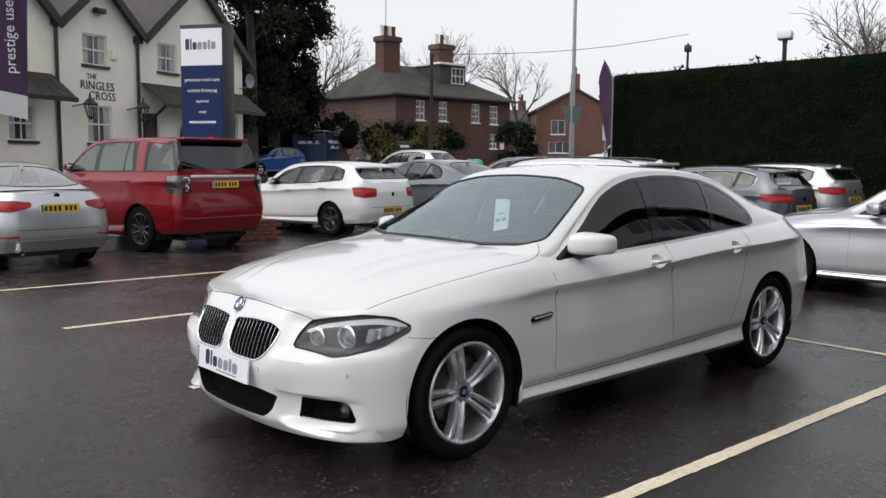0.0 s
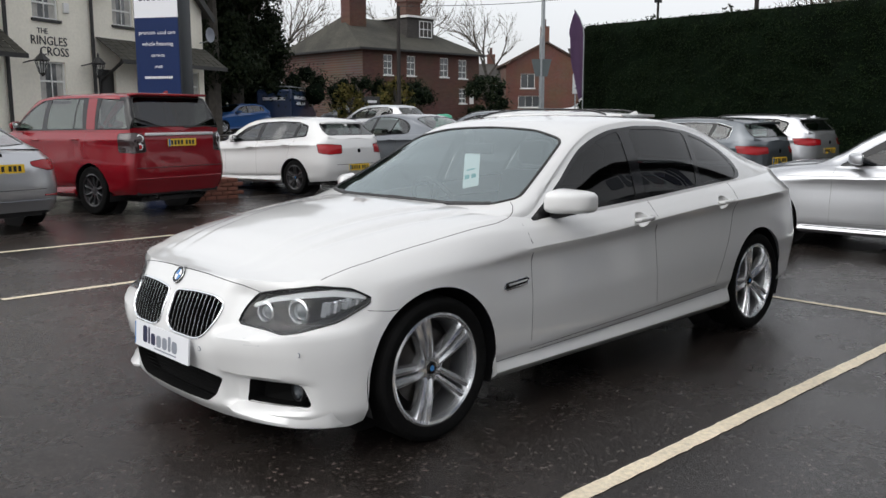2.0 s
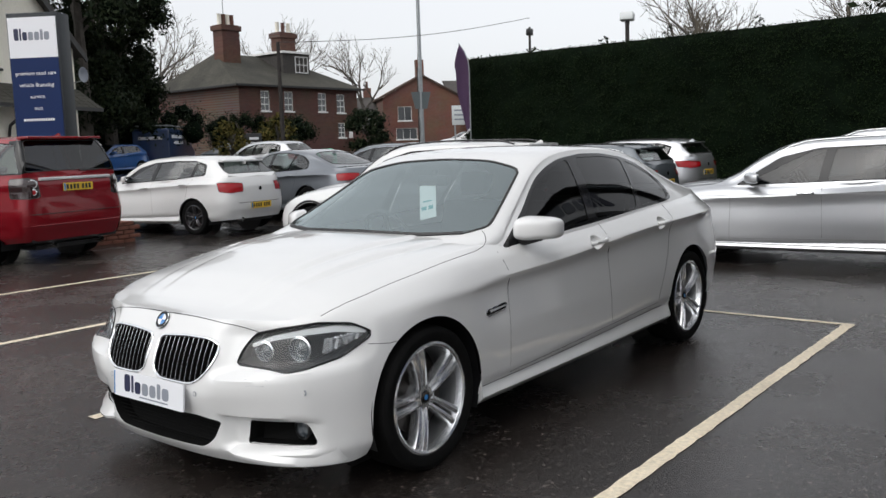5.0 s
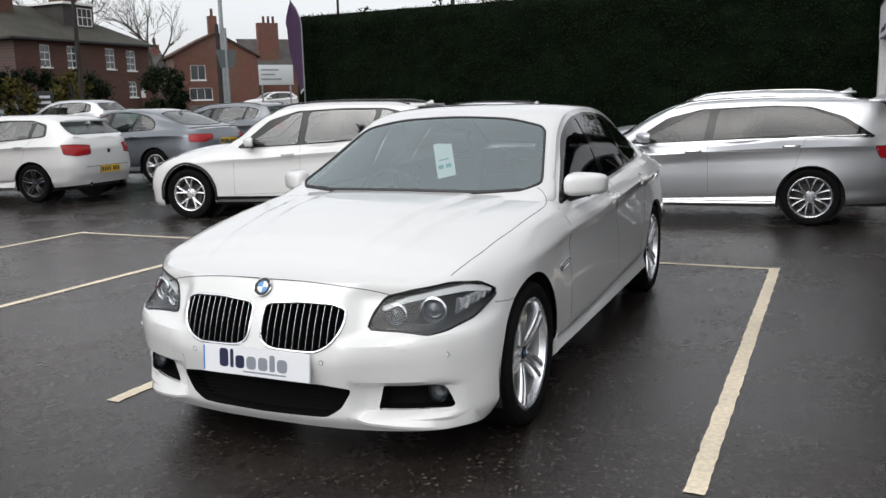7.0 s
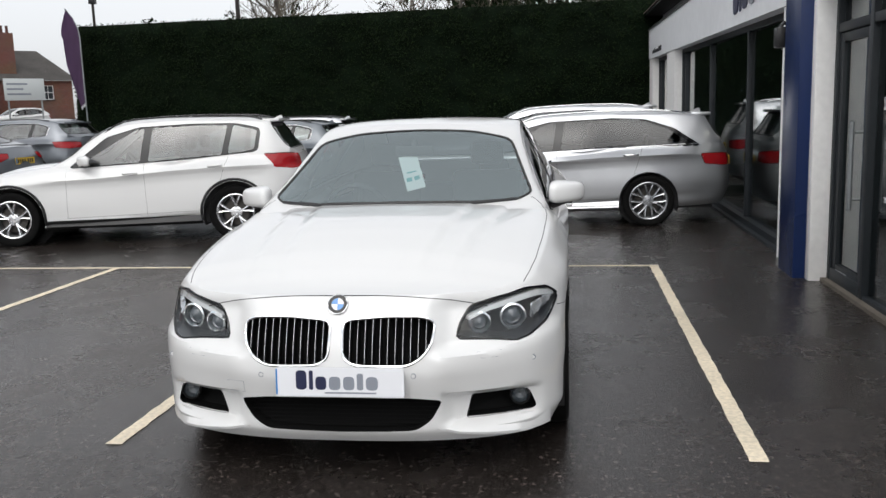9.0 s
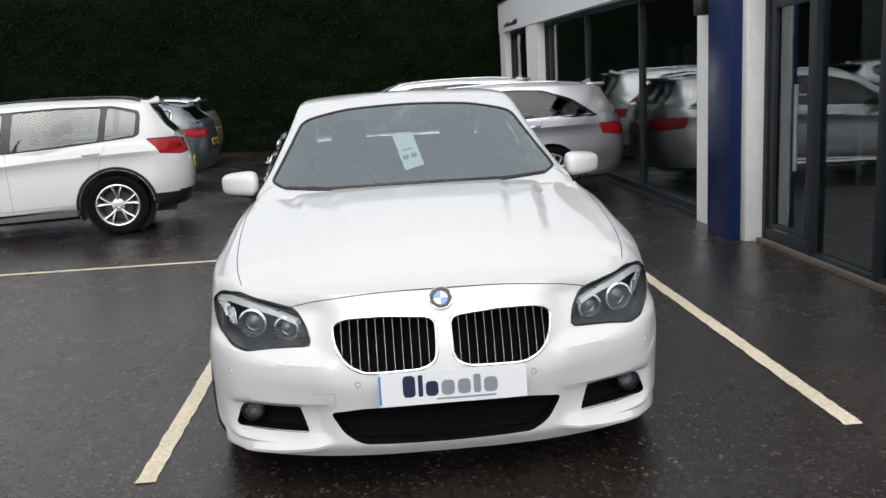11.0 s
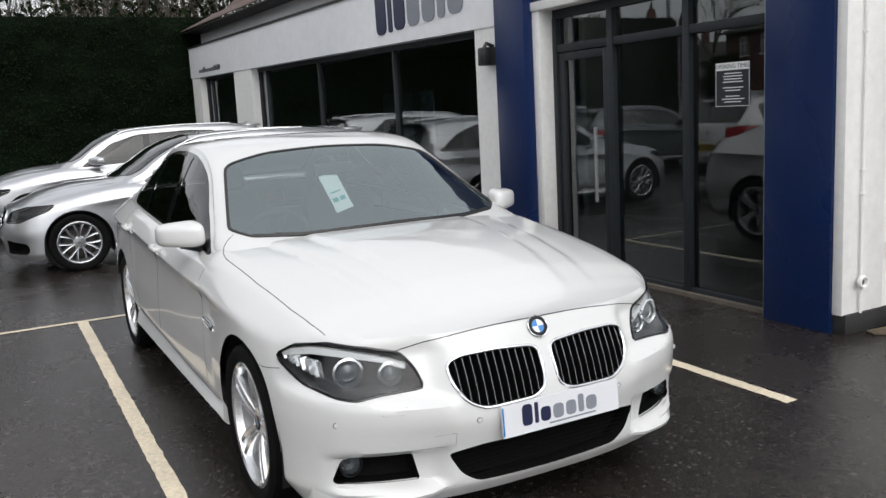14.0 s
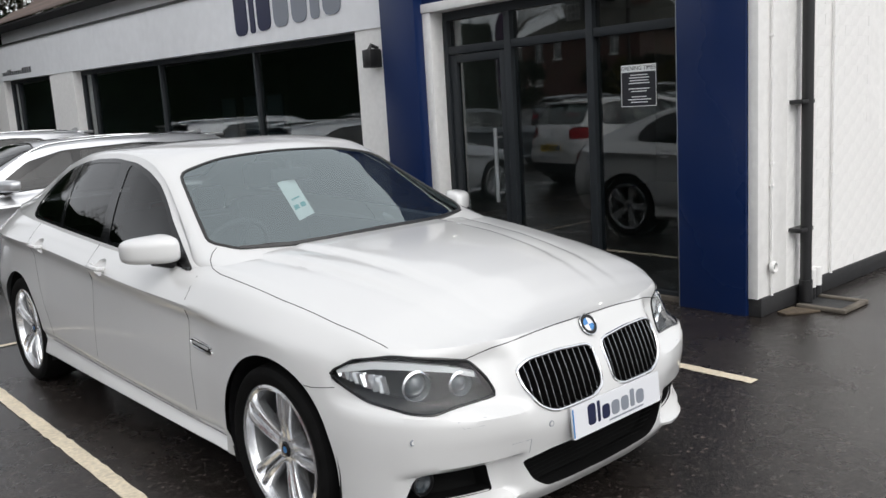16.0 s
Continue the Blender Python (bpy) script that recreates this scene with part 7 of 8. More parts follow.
def big_hedge():
    hd = thing("hedge", "tall clipped dark evergreen hedge", "hedge")
    rnd = random.Random(21)
    X, Y0, Y1, T, D = 21.25, -2.0, 16.55, 4.12, 1.7
    b = bmesh.new()
    ny, nz = 150, 34
    def bulge(y, z):
        return 0.10 * noise.noise((y * 0.8, z * 0.8, 0.3)) + 0.07 * noise.noise((y * 2.6, z * 2.6, 4.0)) + 0.04 * noise.noise((y * 6, z * 6, 9.0))
    rows = []
    for i in range(ny + 1):
        y = Y0 + (Y1 - Y0) * i / ny
        row = []
        for j in range(nz + 1):
            z = T * j / nz
            edge = 0.14 * max(0, (z - T + 0.3) / 0.3) ** 2 + 0.25 * max(0, (y - Y1 + 0.4) / 0.4) ** 2
            row.append(b.verts.new((X + bulge(y, z) + edge, y, z)))
        row.append(b.verts.new((X + D * 0.5, y, T + 0.05 * noise.noise((y, 3, 1)))))
        row.append(b.verts.new((X + D, y, T - 0.1)))
        row.append(b.verts.new((X + D, y, 0)))
        rows.append(row)
    for A, B in zip(rows, rows[1:]):
        for j in range(len(A) - 1):
            b.faces.new((A[j], B[j], B[j + 1], A[j + 1]))
    b.faces.new(rows[-1])
    b.faces.new(rows[0][::-1])
    bmesh.ops.recalc_face_normals(b, faces=b.faces)
    # closed core, coloured near-black for the shade deep between the leaves
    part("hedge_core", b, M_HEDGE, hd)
    pts = []
    for _ in range(60000):
        y, z = rnd.uniform(0.6, Y1), T * rnd.random() ** 0.9
        c = noise.noise((y * 1.1, z * 1.1, 7.0))
        if c < -0.15 and rnd.random() < 0.55:
            continue
        edge = 0.14 * max(0, (z - T + 0.3) / 0.3) ** 2 + 0.25 * max(0, (y - Y1 + 0.4) / 0.4) ** 2
        pts.append((Vector((X + bulge(y, z) + edge - rnd.uniform(-0.02, 0.07), y, z)), Vector((-0.8, 0, 0.35))))
    for _ in range(6000):
        y, x = rnd.uniform(0.6, Y1), X + rnd.uniform(0, D)
        pts.append((Vector((x, y, T + rnd.uniform(-0.04, 0.05))), Vector((-0.2, 0, 1))))
    for _ in range(2500):
        x, z = X + rnd.uniform(0.1, D), rnd.uniform(0, T)
        pts.append((Vector((x, Y1 + rnd.uniform(-0.04, 0.08), z)), Vector((0, 1, 0.2))))
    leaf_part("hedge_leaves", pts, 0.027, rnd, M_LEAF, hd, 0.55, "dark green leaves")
    # stray shoots along the top
    for y, h in ((10.3, 0.45), (12.2, 0.3), (7.9, 0.38), (14.6, 0.2)):
        sp = []
        for i in range(26):
            sp.append((Vector((X + 0.8 + rnd.gauss(0, 0.05), y + rnd.gauss(0, 0.07) - 0.3 * i / 26 * h, T + h * i / 26)), Vector((rnd.uniform(-1, 1), rnd.uniform(-1, 1), 0.6))))
        leaf_part("hedge_shoot", sp, 0.06, rnd, M_LEAF, hd, 0.8)


big_hedge()


def bare_tree(name, label, x, y, h, seed, spread=0.45, levels=5, twigs=True):
    rnd = random.Random(seed)
    t = thing(name, label, "tree", pose(x, y, rise(x, y) - 0.1), "bare trees")
    trunk, limbs = bmesh.new(), bmesh.new()
    verts, faces = [], []
    def grow(p, d, length, r, lev):
        segs = 3
        pts = [p]
        for i in range(segs):
            d = (d + Vector((rnd.gauss(0, 0.10), rnd.gauss(0, 0.10), rnd.gauss(0.03, 0.06)))).normalized()
            pts.append(pts[-1] + d * length / segs)
        if lev < 3:
            tube(pts, r, n=6 if lev == 0 else 4, bm=trunk if lev == 0 else limbs, r_end=r * 0.62)
        else:
            for a, c in zip(pts, pts[1:]):
                s = (c - a).cross(Vector((rnd.uniform(-1, 1), rnd.uniform(-1, 1), 0.3))).normalized() * r * 0.8
                k = len(verts)
                verts.extend([a - s, a + s, c + s * 0.7, c - s * 0.7])
                faces.append((k, k + 1, k + 2, k + 3))
        if lev >= levels:
            return
        kids = (3 if lev < 2 else 3 if lev < 4 else 2) + (1 if rnd.random() < 0.5 else 0)
        for i in range(kids):
            u = rnd.uniform(0.45, 1.0) if i else 1.0
            q = pts[0].lerp(pts[-1], u) if u < 1 else pts[-1]
            nd = (d + Vector((rnd.gauss(0, spread), rnd.gauss(0, spread), rnd.gauss(0.12, spread * 0.6)))).normalized()
            grow(q, nd, length * rnd.uniform(0.62, 0.82), r * 0.58, lev + 1)
    grow(Vector((0, 0, 0)), Vector((0, 0, 1)), h * 0.30, h * 0.020, 0)
    part("trunk", trunk, M_BARK, t)
    part("limb_frame", limbs, M_BARK, t)
    me = bpy.data.meshes.new("twig_crown")
    me.from_pydata(verts, [], faces)
    me.materials.append(M_TWIG)
    o = new("twig_crown", me)
    o.parent = t
    o["kind"] = "stuff"
    return t


def evergreen(name, label, x, y, h, r, seed, material, n=9000, size=0.16, base=0.0, group="evergreens", trunk_h=0.8):
    """A trunk with limbs and a ragged crown of leaf clumps."""
    rnd = random.Random(seed)
    z0 = rise(x, y)
    t = thing(name, label, "tree", pose(x, y, z0), group)
    tr = tube([(0, 0, -0.2), (0.1, 0, h * 0.4), (0, 0.1, h * 0.85)], 0.03 * h, n=7, r_end=0.06)
    part("trunk", tr, M_BARK, t)
    clumps = []
    for i in range(46):
        u = rnd.random()
        z = base + (h - base) * u
        rr = r * (0.35 + 0.65 * math.sin(math.pi * min(1, 0.12 + 0.88 * (1 - u) ** 0.8))) * rnd.uniform(0.55, 1.05)
        a = rnd.uniform(0, 2 * math.pi)
        clumps.append((Vector((rr * math.cos(a), rr * math.sin(a), z)), rnd.uniform(0.16, 0.30) * r))
    limb = bmesh.new()
    for c, s in clumps[::3]:
        tube([(0, 0, max(0.3, c.z * 0.7)), c * 0.6 + Vector((0, 0, c.z * 0.3)), c], 0.07, n=4, bm=limb, r_end=0.03)
    part("limb_frame", limb, M_BARK, t)
    # solid clump cores; the crown's inner shade is in their near-black colour
    core = bmesh.new()
    for c, s in clumps:
        k = bmesh.ops.create_icosphere(core, subdivisions=3, radius=s * 0.58)
        for v in k["verts"]:
            v.co = v.co * (1 + 0.35 * noise.noise(v.co * 2.5 / s + c)) + c
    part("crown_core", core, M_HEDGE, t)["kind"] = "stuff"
    pts = []
    for _ in range(n):
        c, s = rnd.choice(clumps)
        d = Vector((rnd.gauss(0, 1), rnd.gauss(0, 1), rnd.gauss(0, 0.8))).normalized()
        pts.append((c + d * s * rnd.uniform(0.3, 1.35) + Vector((rnd.gauss(0, 0.08), rnd.gauss(0, 0.08), rnd.gauss(0, 0.1))), d))
    leaf_part("crown", pts, size, rnd, material, t, 0.7)
    return t


# ---- houses ----
def wall_grid(x0, x1, z0, z1, holes, t, y=0.0, bm=None):
    """A wall facing -y from x0 to x1 with openings (xa, xb, za, zb) through it, as one closed skin."""
    b = bm or bmesh.new()
    xs = sorted({x0, x1, *(v for h in holes for v in h[:2])})
    zs = sorted({z0, z1, *(v for h in holes for v in h[2:])})
    made = {}

    def at(i, j, k):
        if (i, j, k) not in made:
            made[i, j, k] = b.verts.new((xs[i], y + t * k, zs[j]))
        return made[i, j, k]

    def full(i, j):
        if not (0 <= i < len(xs) - 1 and 0 <= j < len(zs) - 1):
            return False
        cx, cz = (xs[i] + xs[i + 1]) / 2, (zs[j] + zs[j + 1]) / 2
        return not any(h[0] < cx < h[1] and h[2] < cz < h[3] for h in holes)

    for i in range(len(xs) - 1):
        for j in range(len(zs) - 1):
            if not full(i, j):
                continue
            b.faces.new((at(i, j, 0), at(i + 1, j, 0), at(i + 1, j + 1, 0), at(i, j + 1, 0)))
            b.faces.new((at(i, j + 1, 1), at(i + 1, j + 1, 1), at(i + 1, j, 1), at(i, j, 1)))
            for di, dj, p, q in ((-1, 0, (i, j + 1), (i, j)), (1, 0, (i + 1, j), (i + 1, j + 1)), (0, -1, (i, j), (i + 1, j)), (0, 1, (i + 1, j + 1), (i, j + 1))):
                if not full(i + di, j + dj):
                    b.faces.new((at(*q, 0), at(*p, 0), at(*p, 1), at(*q, 1)))
    return b


def sash(parent, xa, xb, za, zb, y=0.0, cols=2, rows=2, sill=True, curtain=True, dark_sill=True):
    w = part("window", wall_grid(xa, xb, za, zb, [(xa + 0.05, xb - 0.05, za + 0.05, zb - 0.05)], 0.06, y + 0.05), M_WINWHITE, parent, "white sash window", angle=0)
    b = bmesh.new()
    for i in range(1, cols):
        x = xa + (xb - xa) * i / cols
        box(x - 0.015, x + 0.015, y + 0.055, y + 0.085, za + 0.05, zb - 0.05, bm=b)
    part("glazing_bar", b, M_WINWHITE, w, angle=0)
    for j in range(1, rows):
        z = za + (zb - za) * j / rows
        part("meeting_rail", box(xa + 0.05, xb - 0.05, y + 0.052, y + 0.088, z - 0.025, z + 0.025), M_WINWHITE, w, angle=0)
    part("pane", box(xa + 0.05, xb - 0.05, y + 0.09, y + 0.096, za + 0.05, zb - 0.05), M_DARKPANE, w, angle=0)
    if curtain:
        for a, c in ((xa + 0.05, xa + 0.05 + 0.24 * (xb - xa)), (xb - 0.05 - 0.24 * (xb - xa), xb - 0.05)):
            part("curtain", box(a, c, y + 0.0885, y + 0.0895, za + 0.05, zb - 0.05), M_CURTAIN, w, angle=0)
    if sill:
        part("window_sill", box(xa - 0.06, xb + 0.06, y - 0.07, y + 0.06, za - 0.08, za), M_DARKWOOD if dark_sill else M_WINWHITE, w)
    return w


def slab(p, q, y0, y1, t, bm=None):
    """A roof slope between two points in x, z, running from y0 to y1."""
    b = bm or bmesh.new()
    (xa, za), (xb, zb) = p, q
    n = Vector((-(zb - za), 0, xb - xa)).normalized() * t
    if n.z < 0:
        n = -n
    vs = []
    for dx, dz in ((0, 0), (n.x, n.z)):
        for x, z in ((xa, za), (xb, zb)):
            for y in (y0, y1):
                vs.append(b.verts.new((x + dx, y, z + dz)))
    for f in ((0, 1, 3, 2), (4, 6, 7, 5), (0, 4, 5, 1), (2, 3, 7, 6), (0, 2, 6, 4), (1, 5, 7, 3)):
        b.faces.new([vs[i] for i in f])
    bmesh.ops.recalc_face_normals(b, faces=b.faces)
    return b


def pub():
    g = 0.75
    p = thing("pub", "cream rendered pub with three gables and dark roofs", "house", pose(9.1, 26.5, 0, 0, 0, 25.46))
    holes = [(-0.02, 0.94, 4.28, 5.20), (3.17, 4.10, 4.38, 5.32), (0.10, 1.08, 1.95, 3.08), (2.40, 3.18, g, 2.97), (6.75, 7.45, 2.05, 3.08), (-2.68, -1.80, 1.95, 2.92)]
    part("wall", wall_grid(-6.2, 7.75, g - 0.5, 5.32, holes, 0.35), M_CREAM, p, angle=0)
    for a, c, apex in ((-6.2, -1.05, 7.75), (-1.05, 2.36, 6.80), (2.36, 7.75, 7.62)):
        b = bmesh.new()
        lo = [b.verts.new((x, 0, z)) for x, z in ((a, 5.32), (c, 5.32), ((a + c) / 2, apex))]
        hi = [b.verts.new((v.co.x, 0.35, v.co.z)) for v in lo]
        b.faces.new(lo)
        b.faces.new(hi[::-1])
        for i in range(3):
            b.faces.new((lo[i], hi[i], hi[(i + 1) % 3], lo[(i + 1) % 3]))
        bmesh.ops.recalc_face_normals(b, faces=b.faces)
        part("gable_wall", b, M_CREAM, p, angle=0)
        mid = (a + c) / 2
        e = 0.22 if c > 5 or a < -3 else 0.0
        ka = (apex - 5.32) / (mid - a)
        for q0, q1 in (((a - (0.3 if a < -3 else 0), 5.32 - (0.3 * ka if a < -3 else 0)), (mid, apex)), ((c + (0.3 if c > 5 else 0), 5.32 - (0.3 * ka if c > 5 else 0)), (mid, apex))):
            part("roof", slab(q0, q1, -0.30, 9.0, 0.12), M_TILE, p, "dark tiled roof", angle=0)
            part("barge_board", slab((q0[0], q0[1] - 0.17), (q1[0], q1[1] - 0.17), -0.33, -0.28, 0.15), M_DARKWOOD, p, angle=0)
    part("side_wall", box(7.4, 7.75, 0.35, 9.0, g - 0.5, 5.32), M_CREAM, p, angle=0)
    for xa, xb, za, zb in holes:
        if za == g:
            d = part("door", box(xa, xb, 0.10, 0.16, za, zb), M_DARKWOOD, p, "black panelled door")
            part("door_knob", moved(lathe([(0.002, -0.06), (0.03, -0.05), (0.02, 0.0)], 10), (xb - 0.1, 0.10, 1.75)), M_CHROME, d)
        else:
            sash(p, xa, xb, za, zb)
    for x, z in ((-1.05, 5.25), (2.18, 5.15)):
        q = part("rain_pipe", tube([(x, -0.08, g), (x, -0.08, z)], 0.055, n=8), M_IRON, p)
        part("hopper", box(x - 0.13, x + 0.13, -0.22, 0.0, z - 0.02, z + 0.22, 0.03), M_IRON, q)
    # lean-to tiled canopies
    for xa, xb, zt in ((2.36, 7.8, 3.92), (-6.2, -1.2, 3.85)):
        for r in range(6):
            b = bmesh.new()
            n = int((xb - xa) / 0.17)
            for i in range(n):
                x = xa + (xb - xa) * i / n + rnd_tile(r, i)
                w = (xb - xa) / n * 0.97
                z = zt - 0.115 * r
                y = -0.02 - 0.16 * r
                vs = [b.verts.new(v) for v in ((x, y, z), (x + w, y, z), (x + w, y - 0.19, z - 0.125), (x, y - 0.19, z - 0.125), (x, y, z + 0.02), (x + w, y, z + 0.02), (x + w, y - 0.19, z - 0.10), (x, y - 0.19, z - 0.10))]
                for f in ((4, 5, 6, 7), (3, 2, 1, 0), (7, 6, 2, 3), (0, 4, 7, 3), (1, 2, 6, 5)):
                    b.faces.new([vs[k] for k in f])
            part("canopy_tiles", b, M_MOSSROOF, p, "mossy brown tiles", angle=0)
        part("canopy_beam", box(xa, xb, -1.02, -0.94, zt - 0.80, zt - 0.68), M_DARKWOOD, p)
    for x in (2.45, 4.2):
        part("canopy_bracket", tube([(x, -0.02, 2.2), (x, -0.10, 2.6), (x, -0.9, 3.15)], 0.05, n=6), M_DARKWOOD, p)
    # carriage lamps
    for x, z in ((-0.20, 3.02), (1.98, 3.04)):
        l = part("wall_lantern", tube([(x - 0.28, -0.02, z - 0.02), (x - 0.25, -0.25, z + 0.02), (x, -0.42, z + 0.10)], 0.018, n=6), M_IRON, p, "black carriage lantern")
        part("lantern_cage", moved(lathe([(0.19, 0.08), (0.23, 0.10), (0.07, 0.27), (0.035, 0.30), (0.02, 0.42)], 6, "z"), (x, -0.42, z - 0.05)), M_IRON, l, angle=0)
        part("lantern_glass", moved(lathe([(0.09, -0.26), (0.18, 0.08)], 6, "z"), (x, -0.42, z - 0.05)), M_LENS, l, angle=0)
        b = bmesh.new()
        for k in range(6):
            a = math.pi / 3 * k
            tube([(x + 0.092 * math.cos(a), -0.42 + 0.092 * math.sin(a), z - 0.31), (x + 0.184 * math.cos(a), -0.42 + 0.184 * math.sin(a), z + 0.03)], 0.014, n=4, bm=b)
        part("lantern_bars", b, M_IRON, l)
        part("lantern_foot", moved(lathe([(0.005, -0.36), (0.04, -0.33), (0.10, -0.27), (0.10, -0.25)], 8, "z"), (x, -0.42, z - 0.05)), M_IRON, l)
    # satellite dish, alarm box
    ds = part("satellite_dish", moved(lathe([(0.005, 0.05), (0.15, 0.03), (0.26, -0.03), (0.27, -0.025), (0.15, 0.045), (0.005, 0.065)], 20), (7.58, -0.45, 4.42)), M_GREYINK, p, "grey satellite dish")
    part("dish_arm", tube([(7.58, 0.0, 4.15), (7.58, -0.35, 4.2), (7.58, -0.4, 4.42)], 0.02, n=6), M_STEEL, ds)
    part("alarm_box", box(1.10, 1.30, -0.08, 0.0, 4.52, 4.82, 0.02), M_WINWHITE, p)
    part("flood_lamp", box(0.35, 0.75, -0.25, -0.05, 5.82, 5.98, 0.03), M_IRON, p)
    # painted name on the render
    letters("THE", 0.22, M_INK, p, pose(0.30, -0.012, 3.93, 90, 0, 0), 0.006, "wall_lettering", label="black painted lettering")
    letters("RINGLES", 0.36, M_INK, p, pose(0.52, -0.012, 3.66, 90, 0, 0), 0.006, "wall_lettering")
    letters("CROSS", 0.36, M_INK, p, pose(0.70, -0.012, 3.36, 90, 0, 0), 0.006, "wall_lettering")
    return p


def rnd_tile(r, i):
    return 0.02 * math.sin(12.9 * r + 78.2 * i)


pub()


def farther(k):
    """Moves a house out along the line of sight from the car park, growing with its distance."""
    c = Matrix.Translation((0.3, 0.3, 1.45))
    return c @ Matrix.Scale(k, 4) @ c.inverted()


def brick_house():
    gz = 1.1
    h = thing("brick_house", "old red brick house with hipped slate roof and tall chimneys", "house", farther(1.25) @ pose(32.2, 41.0, 0))
    W, D, E = 9.8, 8.2, 5.5
    wins = [(1.6, 2.3, 4.0, 5.2), (3.45, 4.15, 4.0, 5.2), (6.25, 6.98, 4.0, 5.2), (7.9, 8.65, 3.95, 5.15), (7.95, 8.6, 2.35, 3.3), (3.4, 4.2, 1.9, 3.1), (1.5, 2.3, 1.9, 3.1)]
    door = (8.9, 9.4, gz, 3.25)
    part("wall", wall_grid(0, W, gz - 0.6, E, wins + [door], 0.3), M_BRICK, h, "red brick front", angle=0)
    part("wall", box(0, 0.3, 0.3, D, gz - 0.6, E), M_BRICK, h, "red brick flank", angle=0)
    part("wall", box(W - 0.3, W, 0.3, D, gz - 0.6, E), M_BRICK, h, angle=0)
    part("wall", box(0, W, D, D + 0.3, gz - 0.6, E), M_BRICK, h, angle=0)
    for w in wins:
        sash(h, *w, cols=2, rows=3, curtain=False, dark_sill=False)
    part("door", box(8.9, 9.4, 0.1, 0.16, gz, 3.25), M_WINWHITE, h)
    b = bmesh.new()
    o = 0.35
    v = [b.verts.new(p) for p in ((-o, -o, E), (W + o, -o, E), (W + o, D + o, E), (-o, D + o, E), (1.6, D / 2, 7.75), (W - 3.2, D / 2, 7.75))]
    for f in ((0, 1, 5, 4), (1, 2, 5), (2, 3, 4, 5), (3, 0, 4), (3, 2, 1, 0)):
        b.faces.new([v[i] for i in f])
    part("roof", b, M_MOSSROOF, h, "mossy slate roof", angle=0)
    part("gutter", box(-o, W + o, -o - 0.08, -o, E - 0.10, E + 0.02), M_DARKWOOD, h)
    part("gutter", box(-o - 0.08, -o, -o, D + o, E - 0.10, E + 0.02), M_DARKWOOD, h)
    for cx, cy, w, z0, z1, pots in ((1.85, 3.2, 1.3, 6.8, 9.45, 4), (6.6, 3.4, 1.3, 7.0, 9.4, 3)):
        c = part("chimney", box(cx - w / 2, cx + w / 2, cy - 0.45, cy + 0.45, z0, z1 - 0.1), M_BRICK, h, "tall brick chimney stack", angle=0)
        part("chimney_cap", box(cx - w / 2 - 0.1, cx + w / 2 + 0.1, cy - 0.55, cy + 0.55, z1 - 0.45, z1 - 0.15), M_BRICK, c, angle=0)
        for i in range(pots):
            x = cx - w * 0.36 + w * 0.72 * i / (pots - 1)
            part("chimney_pot", moved(lathe([(0.13, z1 - 0.1), (0.12, z1 + 0.5), (0.15, z1 + 0.55), (0.10, z1 + 0.55)], 10, "z"), (x, cy, 0)), M_BRICKB if i % 2 else M_CREAM, c)
    a = part("tv_aerial", tube([(1.7, 3.2, 9.4), (1.7, 3.2, 12.0)], 0.03, n=5), M_STEEL, h)
    part("aerial_rods", tube([(0.9, 3.2, 11.85), (2.6, 3.2, 12.0)], 0.02, n=4), M_STEEL, a)
    # flat-topped dormer
    d = part("dormer", box(4.9, 7.15, 1.6, 5.0, 6.3, 7.75), M_TILE, h, "dark hung-tile dormer", angle=0)
    part("dormer_roof", box(4.75, 7.3, 1.4, 5.1, 7.75, 7.88), M_WINWHITE, d, angle=0)
    sash(h, 5.9, 7.0, 6.55, 7.6, y=1.52, cols=3, rows=2, sill=False, curtain=False)
    part("lean_to", box(8.9, 9.8, -1.2, 0.0, gz - 0.5, 2.3), M_BRICKB, h, angle=0)
    return h


brick_house()


